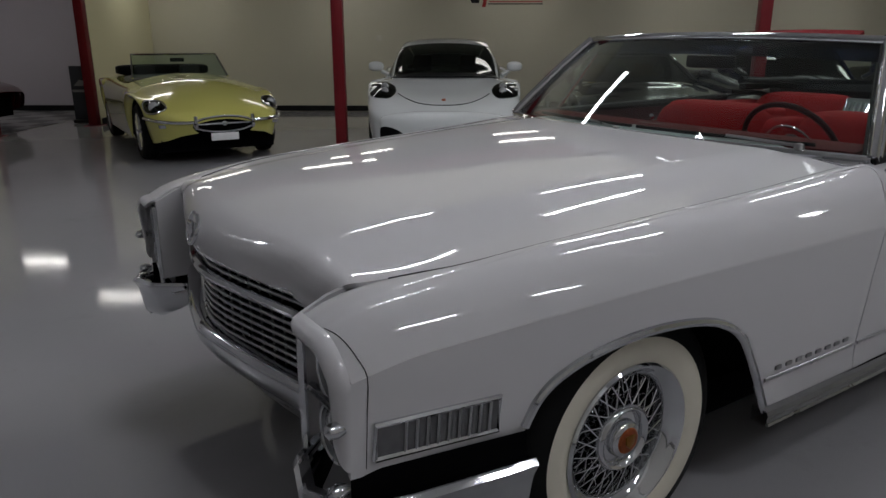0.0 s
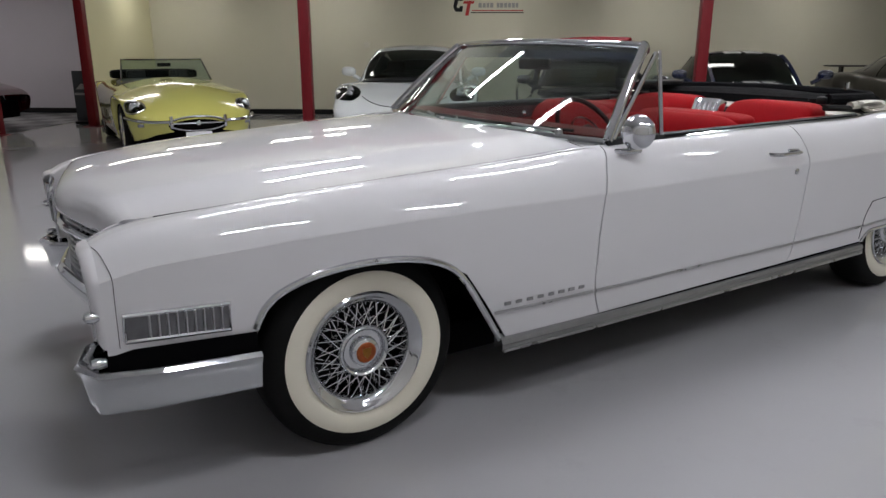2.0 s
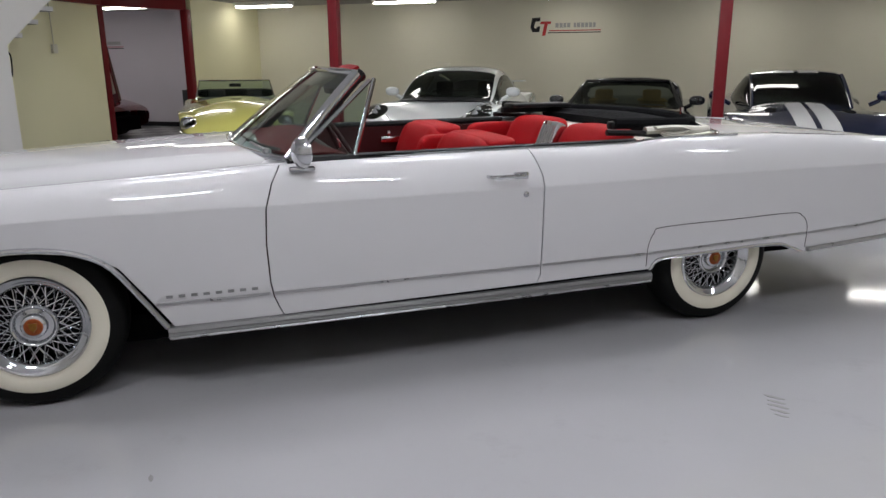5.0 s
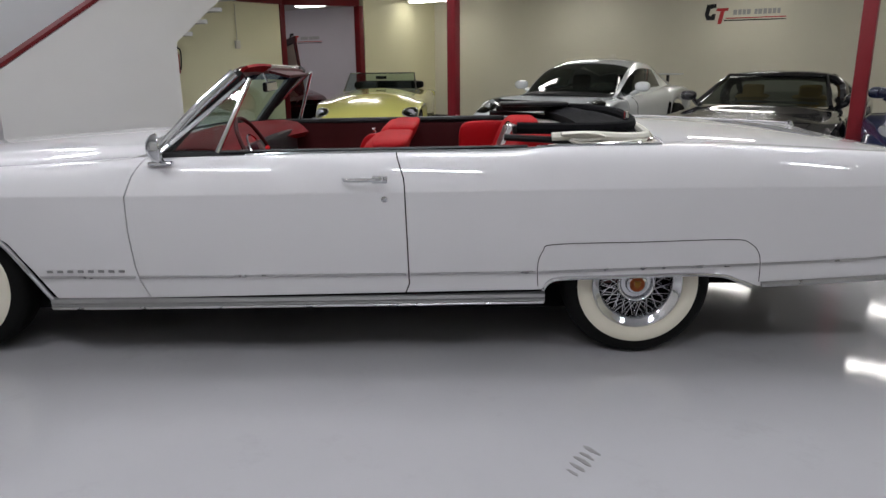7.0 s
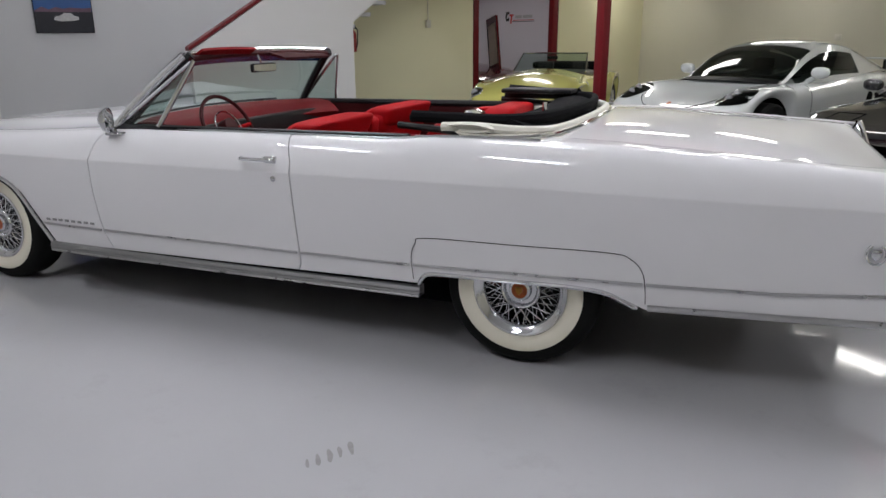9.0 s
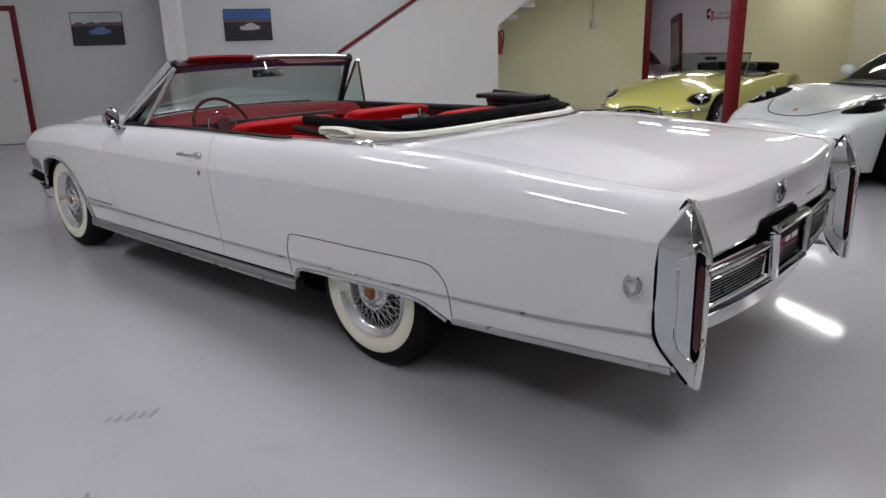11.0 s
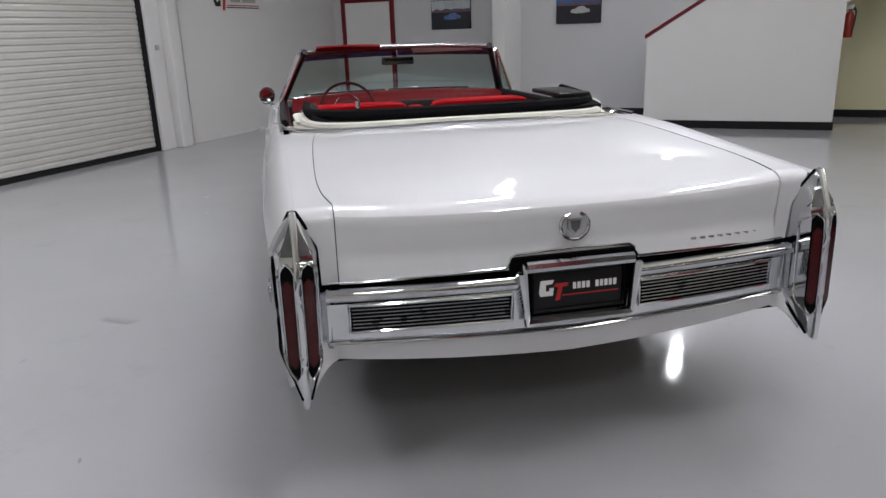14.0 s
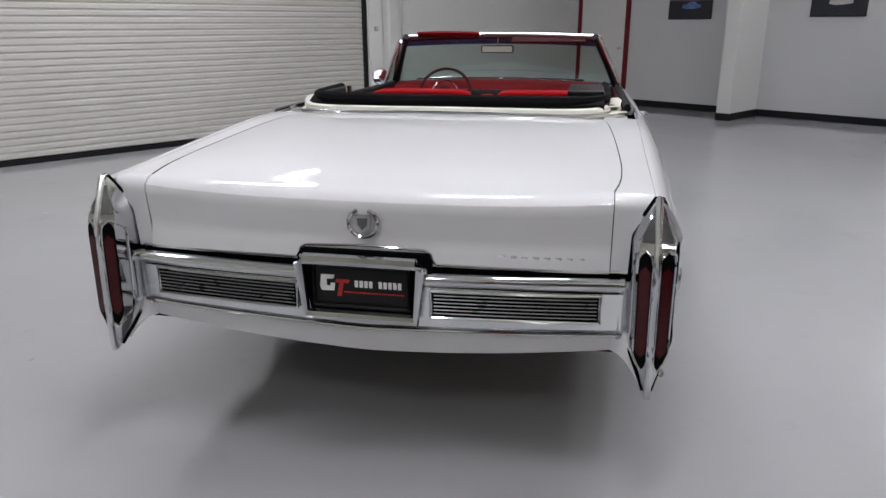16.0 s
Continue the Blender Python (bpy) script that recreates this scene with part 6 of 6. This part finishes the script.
        part("intake_lamp", tube([(-0.06, sg * 0.38, 0.425), (-0.03, sg * 0.56, 0.43), (0.03, sg * 0.70, 0.435)], 0.010, 6), CLEARLENS, ob)
        wing_mirror(ob, 1.66, sg * 0.90, 0.955, PORWHITE)
        part("flank_intake", cushion(2.78, 2.94, *sorted((sg * 0.80, sg * 0.895)), 0.45, 0.74, 0.05), BLACKGAP, ob, "dark flank intake")
        part("door_seam", tube([sh.at(1.62, sg * (0.6 + 0.38 * k / 6), 0.001) + Vector((0.03 * math.sin(k / 2), sg * 0.001, 0)) for k in range(7)], 0.003, 5), BLACKGAP, ob)
        for x in (0.92, 3.39):
            road_wheel(ob, x, sg * 0.775, 0.335, ALLOY, 10, 0.24)
        part("spoiler_post", box(4.06, 4.14, *sorted((sg * 0.42, sg * 0.45)), 0.87, 1.05, 0.008), BLACKTRIM, ob)
    part("spoiler", cushion(4.04, 4.32, -0.64, 0.64, 1.04, 1.07), PORWHITE, ob, "fixed rear spoiler")
    part("centre_intake", cushion(-0.116, 0.10, -0.29, 0.29, 0.19, 0.32), BLACKGAP, ob, "black centre intake")
    part("hood_seam", tube([sh.at(0.12 + 0.30 * (abs(b) / 0.42) ** 3, b, 0.0015) for b in (-0.42, -0.36, -0.25, -0.12, 0, 0.12, 0.25, 0.36, 0.42)], 0.005, 5), BLACKGAP, ob)
    part("nose_badge", cushion(0.0, 0.012, -0.022, 0.022, 0.0, 0.05), EMBLEM, ob, m=Matrix.Translation(sh.at(0.24, 0, 0.0)) @ pose(0, 0, 0, 0, 60, 0))
    part("front_splitter", box(-0.06, 0.2, -0.66, 0.66, 0.12, 0.15, 0.01), BLACKTRIM, ob)
    return ob


coupe(uv(-0.06, 5.70, 0, 90) @ Matrix.Diagonal((1.0, 1.02, 1.045, 1.0)))


# black targa
def targa(m):
    ob = thing("targa_car", m, "black low sports car with tan seats and slatted nose", "car", "parked cars")
    sh = Shell([(0.0, 0.78), (0.1, 0.84), (0.5, 0.90), (1.2, 0.93), (2.4, 0.93), (3.4, 0.95), (4.0, 0.93), (4.25, 0.86)],
               [(0.0, 0.22), (0.5, 0.17), (3.9, 0.18), (4.25, 0.3)],
               [(0.0, 0.50), (0.12, 0.58), (0.6, 0.68), (1.2, 0.74), (2.2, 0.80), (3.2, 0.86), (4.25, 0.82)],
               [(0.0, 0.52), (0.12, 0.60), (0.6, 0.68), (1.2, 0.77), (1.5, 0.83), (2.3, 0.83), (3.0, 0.92), (4.25, 0.84)], (0.9, 3.36), 0.32, power=3.0, crown=0.10)
    part("body", sh.skin(), CARBLACK, ob, "gloss black bodywork", angle=70)
    underside(ob, 4.15, 1.8)
    part("nose_grille", box(-0.015, 0.03, -0.52, 0.52, 0.30, 0.44, 0.01), BLACKGAP, ob)
    for k in range(4):
        part("grille_slat", box(-0.025, -0.012, -0.52, 0.52, 0.315 + 0.032 * k, 0.327 + 0.032 * k), CARBLACK, ob, smooth=False)
    part("nose_badge", box(-0.03, -0.02, -0.02, 0.02, 0.36, 0.40, 0.004), CHROME, ob)
    for s in (-1, 1):
        part("fog_lamp", cushion(-0.02, 0.03, *sorted((s * 0.56, s * 0.74)), 0.33, 0.42), CLEARLENS, ob)
        part("pop_up_seam", tube([sh.at(0.42, s * 0.28, 0.001), sh.at(0.42, s * 0.45, 0.001), sh.at(0.72, s * 0.45, 0.001), sh.at(0.72, s * 0.28, 0.001), sh.at(0.42, s * 0.28, 0.001)], 0.004, 5, round_path=False), BLACKGAP, ob)
        wing_mirror(ob, 1.75, s * 0.93, 0.90, CARBLACK)
        bucket(ob, 2.45, s * 0.34, TAN, 1.02)
        for x in (0.9, 3.36):
            road_wheel(ob, x, s * 0.80, 0.32, ALLOY, 5, 0.23)
        part("flying_buttress", tube([(2.72, s * 0.56, 1.11), (3.2, s * 0.66, 0.98), (3.6, s * 0.72, 0.88)], 0.05, 8), CARBLACK, ob)
    sc = lambda a, b: Vector((1.42 + 0.72 * a + 0.08 * (2 * b - 1) ** 2, (0.74 - 0.18 * a) * (2 * b - 1), 0.82 + 0.32 * a))
    g = part("windscreen", grid(sc, 4, 14), DARKGLASS, ob, "dark raked windscreen")
    part("screen_frame", tube([sc(0, 0), sc(0.5, 0), sc(1, 0), sc(1, 0.5), sc(1, 1), sc(0.5, 1), sc(0, 1)], 0.030, 6, round_path=False), CARBLACK, ob)
    part("targa_bar", tube([(2.66, -0.72, 0.84), (2.68, -0.60, 1.08), (2.70, 0, 1.13), (2.68, 0.60, 1.08), (2.66, 0.72, 0.84)], 0.06, 8, flat=1.4, steps=4), CARBLACK, ob, "black roll hoop")
    part("cockpit", cushion(1.7, 2.7, -0.64, 0.64, 0.5, 0.83), BLACKSEAT, ob)
    return ob


targa(uv(2.42, 5.55, 0, 90))


# blue coupe with stripes
def striped(m):
    ob = thing("muscle_car", m, "navy blue sports coupe with twin white racing stripes", "car", "parked cars")
    sh = Shell([(0.0, 0.60), (0.08, 0.76), (0.35, 0.92), (0.9, 0.97), (1.8, 0.90), (2.6, 0.92), (3.4, 0.98), (4.2, 0.90), (4.45, 0.72)],
               [(0.0, 0.24), (0.4, 0.18), (4.1, 0.2), (4.45, 0.4)],
               [(0.0, 0.44), (0.1, 0.55), (0.5, 0.74), (0.95, 0.83), (1.5, 0.80), (2.4, 0.86), (3.3, 0.93), (4.2, 0.90), (4.45, 0.74)],
               [(0.0, 0.48), (0.1, 0.57), (0.4, 0.68), (0.9, 0.80), (1.5, 0.89), (1.9, 0.92), (2.6, 0.95), (3.5, 0.97), (4.2, 0.92), (4.45, 0.76)], (0.95, 3.40), 0.34, power=2.4, crown=0.20)
    part("body", sh.skin(), CARBLUE, ob, "navy blue bodywork", angle=70)
    for b0, b1 in ((-0.16, -0.02), (0.02, 0.16)):
        part("racing_stripe", sh.skin(0.01, 0.43, b0, b1, 40, 4, 0.004), STRIPE, ob, "white racing stripe")
    underside(ob, 4.3, 1.8)
    rp = cabin(ob, CARBLUE, 1.72, 2.35, 2.95, 4.0, 0.72, 0.56, 0.88, 1.275)
    for b0, b1 in ((0.35, 0.485), (0.515, 0.65)):
        part("roof_stripe", grid(lambda a, b: rp(0.255 + 0.36 * a, b0 + (b1 - b0) * b, 0.012), 12, 4), STRIPE, ob, "white roof stripe")
    for s in (-1, 1):
        part("headlamp", patch(sh, 0.42, s * 0.52, 0.15, 0.06, 0.012), CLEARLENS, ob, "slanted clear headlamp")
        wing_mirror(ob, 1.85, s * 0.97, 0.98, CARBLUE)
        part("hood_vent", patch(sh, 1.15, s * 0.30, 0.16, 0.05, 0.004), BLACKGAP, ob)
        for x in (0.95, 3.40):
            road_wheel(ob, x, s * 0.84, 0.34, ALLOY, 6, 0.26)
    part("mouth", cushion(-0.01, 0.08, -0.34, 0.34, 0.28, 0.42), BLACKGAP, ob)
    return ob


striped(uv(4.55, 5.30, 0, 90))


# black fastback
def fastback(m):
    ob = thing("fastback_car", m, "black vintage fastback with chrome window strip and rear spoiler", "car", "parked cars")
    sh = Shell([(0.0, 0.80), (0.06, 0.86), (0.4, 0.90), (1.5, 0.92), (3.0, 0.93), (4.2, 0.90), (4.75, 0.84)],
               [(0.0, 0.34), (0.4, 0.22), (4.3, 0.24), (4.75, 0.4)],
               [(0.0, 0.66), (0.1, 0.74), (0.6, 0.82), (1.6, 0.88), (3.0, 0.90), (3.6, 0.94), (4.75, 0.90)],
               [(0.0, 0.68), (0.1, 0.76), (0.6, 0.86), (1.6, 0.94), (3.0, 0.94), (4.0, 0.96), (4.75, 0.92)], (0.85, 3.62), 0.33, power=3.0, crown=0.08)
    part("body", sh.skin(), SMOKEBLACK, ob, "gloss black bodywork", angle=70)
    underside(ob, 4.6, 1.7)
    rp = cabin(ob, SMOKEBLACK, 1.65, 2.25, 2.95, 4.3, 0.78, 0.60, 0.92, 1.28)
    for s in (-1, 1):
        part("window_strip", tube([(1.75, s * 0.80, 0.93), (2.2, s * 0.64, 1.22), (2.9, s * 0.66, 1.235), (3.3, s * 0.76, 1.0)], 0.010, 6), CHROME, ob)
        part("headlamp", lathe([(0.0, -0.03), (0.07, -0.015), (0.09, 0.0)], 18, "x"), CLEARLENS, ob, m=pose(0.0, s * 0.62, 0.60))
        for x in (0.85, 3.62):
            road_wheel(ob, x, s * 0.80, 0.33, ALLOY, 5, 0.2)
        part("spoiler_post", box(4.50, 4.60, *sorted((s * 0.5, s * 0.54)), 0.88, 1.03), SMOKEBLACK, ob)
        wing_mirror(ob, 1.9, s * 0.93, 0.99, SMOKEBLACK)
    part("spoiler", cushion(4.45, 4.72, -0.78, 0.78, 1.02, 1.05), SMOKEBLACK, ob, "flat black rear spoiler")
    part("grille", box(-0.02, 0.03, -0.50, 0.50, 0.50, 0.68, 0.01), BLACKGAP, ob)
    return ob


fastback(uv(7.6, 5.5, 0, 90))


# maroon car with raised panel, in the side room
def maroon(m):
    ob = thing("maroon_car", m, "dark maroon sports car with its front panel raised", "car", "parked cars")
    sh = Shell([(0.0, 0.70), (0.1, 0.80), (0.5, 0.88), (2.2, 0.90), (3.8, 0.88), (4.4, 0.75)],
               [(0.0, 0.30), (0.4, 0.2), (4.0, 0.22), (4.4, 0.4)],
               [(0.0, 0.52), (0.2, 0.62), (0.8, 0.74), (2.2, 0.84), (3.4, 0.86), (4.4, 0.76)],
               [(0.0, 0.55), (0.2, 0.64), (0.8, 0.76), (1.6, 0.88), (2.6, 0.9), (4.4, 0.8)], (0.9, 3.4), 0.33)
    part("body", sh.skin(), MAROON, ob, "dark maroon bodywork", angle=70)
    underside(ob, 4.3, 1.7)
    cabin(ob, MAROON, 1.5, 2.15, 2.75, 3.9, 0.72, 0.56, 0.84, 1.22)
    for s in (-1, 1):
        dr = part("raised_door", solid(grid(lambda a, b: (0.45 + 0.35 * b + 0.30 * a, s * (0.48 + 0.10 * a), 0.72 + 1.15 * a - 0.10 * b), 6, 4), 0.06), MAROON, ob, "maroon door swung upward")
        part("door_lining", solid(grid(lambda a, b: (0.52 + 0.24 * b + 0.24 * a, s * (0.42 + 0.10 * a), 0.86 + 0.85 * a - 0.08 * b), 6, 4), 0.02), PALESEAT, dr, "beige door lining")
        for x in (0.9, 3.4):
            road_wheel(ob, x, s * 0.80, 0.33, ALLOY, 5, 0.22)
    return ob


maroon(uv(-6.98, 8.74, 0.006, 180))

# ---------------------------------------------------------------- small things
EXTRED = make_mat("red extinguisher enamel", (0.24, 0.012, 0.010), 0.3, coat=0.5, vary=0.08)
OUTLET = make_mat("ivory plastic", (0.62, 0.60, 0.52), 0.45)
BANNER = make_mat("charcoal banner", (0.05, 0.055, 0.065), 0.6, vary=0.1, scale=4)
MARK = make_mat("dull scuff", (0.19, 0.185, 0.185), 0.3, vary=0.3, scale=40)

ext = thing("fire_extinguisher", uv(STAIR_U - 0.17, S1 + 0.07, 1.20), "red fire extinguisher hung beside the stair wall", "extinguisher")
part("cylinder", lathe([(0.0, 0.0), (0.055, 0.005), (0.06, 0.03), (0.06, 0.27), (0.045, 0.31), (0.02, 0.33), (0.02, 0.35), (0.0, 0.35)], 20, "z"), EXTRED, ext)
part("valve", box(-0.02, 0.02, -0.03, 0.05, 0.35, 0.40, 0.006), BLACKTRIM, ext)
part("hose", tube([(0, 0.03, 0.38), (0.05, 0.06, 0.33), (0.06, 0.05, 0.15), (0.06, 0.03, 0.06)], 0.010, 6), BLACKTRIM, ext)
part("bracket", box(-0.02, 0.02, -0.10, -0.055, 0.10, 0.24), SATIN, ext, smooth=False)

bx = thing("wall_phone_box", uv(WEST, 6.72, 1.66), "small ivory wall box with a hanging cord", "wall box")
part("box_body", box(0.001, 0.05, -0.05, 0.05, -0.07, 0.07, 0.008), OUTLET, bx)
part("conduit", tube([(0.02, 0.0, 0.07), (0.02, 0.0, 0.7)], 0.008, 6, round_path=False), OUTLET, bx)

for u, z in ((-1.37, 1.37), (3.9, 1.3)):
    sw_ = thing("wall_socket", uv(u, NORTH, z), "ivory plastic socket plate on the cream wall", "socket", "wall sockets")
    part("plate", box(-0.06, 0.06, -0.012, -0.001, -0.05, 0.05, 0.004), OUTLET, sw_)
    part("insert", box(-0.03, 0.03, -0.016, -0.012, -0.03, 0.03, 0.002), OUTLET, sw_)

bn = thing("display_banner", uv(-6.08, 9.62, 0.006), "charcoal standing display panel with an unreadable pale mark", "banner")
part("panel", box(-0.20, 0.20, -0.02, 0.02, 0.05, 0.92, 0.01), BANNER, bn)
part("foot", box(-0.18, 0.18, -0.14, 0.14, 0.0, 0.05, 0.01), BLACKTRIM, bn)
part("mark_bar", box(-0.18, 0.12, -0.026, -0.021, 0.50, 0.54), SIGNGREY, bn, smooth=False)
part("mark_bar", prism([(-0.15, 0.60), (0.10, 0.60), (0.12, 0.66), (-0.05, 0.70)], -0.026, -0.021), SIGNGREY, bn, smooth=False)

# shoe scuff and small specks on the floor
sc_ = thing("floor_scuff", pose(2.93, -1.78, 0.0, 0, 0, 57), "grey shoe scuff on the epoxy floor", "scuff mark")
for k, (dx, r) in enumerate(((0.0, 0.016), (-0.045, 0.013), (-0.085, 0.016), (-0.13, 0.014), (-0.17, 0.010))):
    part("scuff", prism([(dx + r * 0.7 * math.cos(a) * (1 + 0.25 * math.sin(3 * a + k)) + 0.9 * r * math.sin(a), 2.6 * r * math.sin(a)) for a in (2 * math.pi * q / 10 for q in range(10))], 0.0004, 0.0012, "z"), MARK, sc_, smooth=False)
rng = random.Random(5)
for k in range(14):
    x, y = rng.uniform(-2, 6.5), rng.uniform(-4.2, -1.5)
    sp = thing("floor_speck", pose(x, y, 0, 0, 0, rng.uniform(0, 180)), "tiny grey chip in the epoxy floor", "scuff mark", "floor specks")
    r = rng.uniform(0.004, 0.011)
    part("chip", prism([(2.2 * r * math.cos(a) * (1 + 0.3 * math.sin(2 * a + k)), r * math.sin(a)) for a in (2 * math.pi * q / 8 for q in range(8))], 0.0004, 0.001, "z"), MARK, sp, smooth=False)
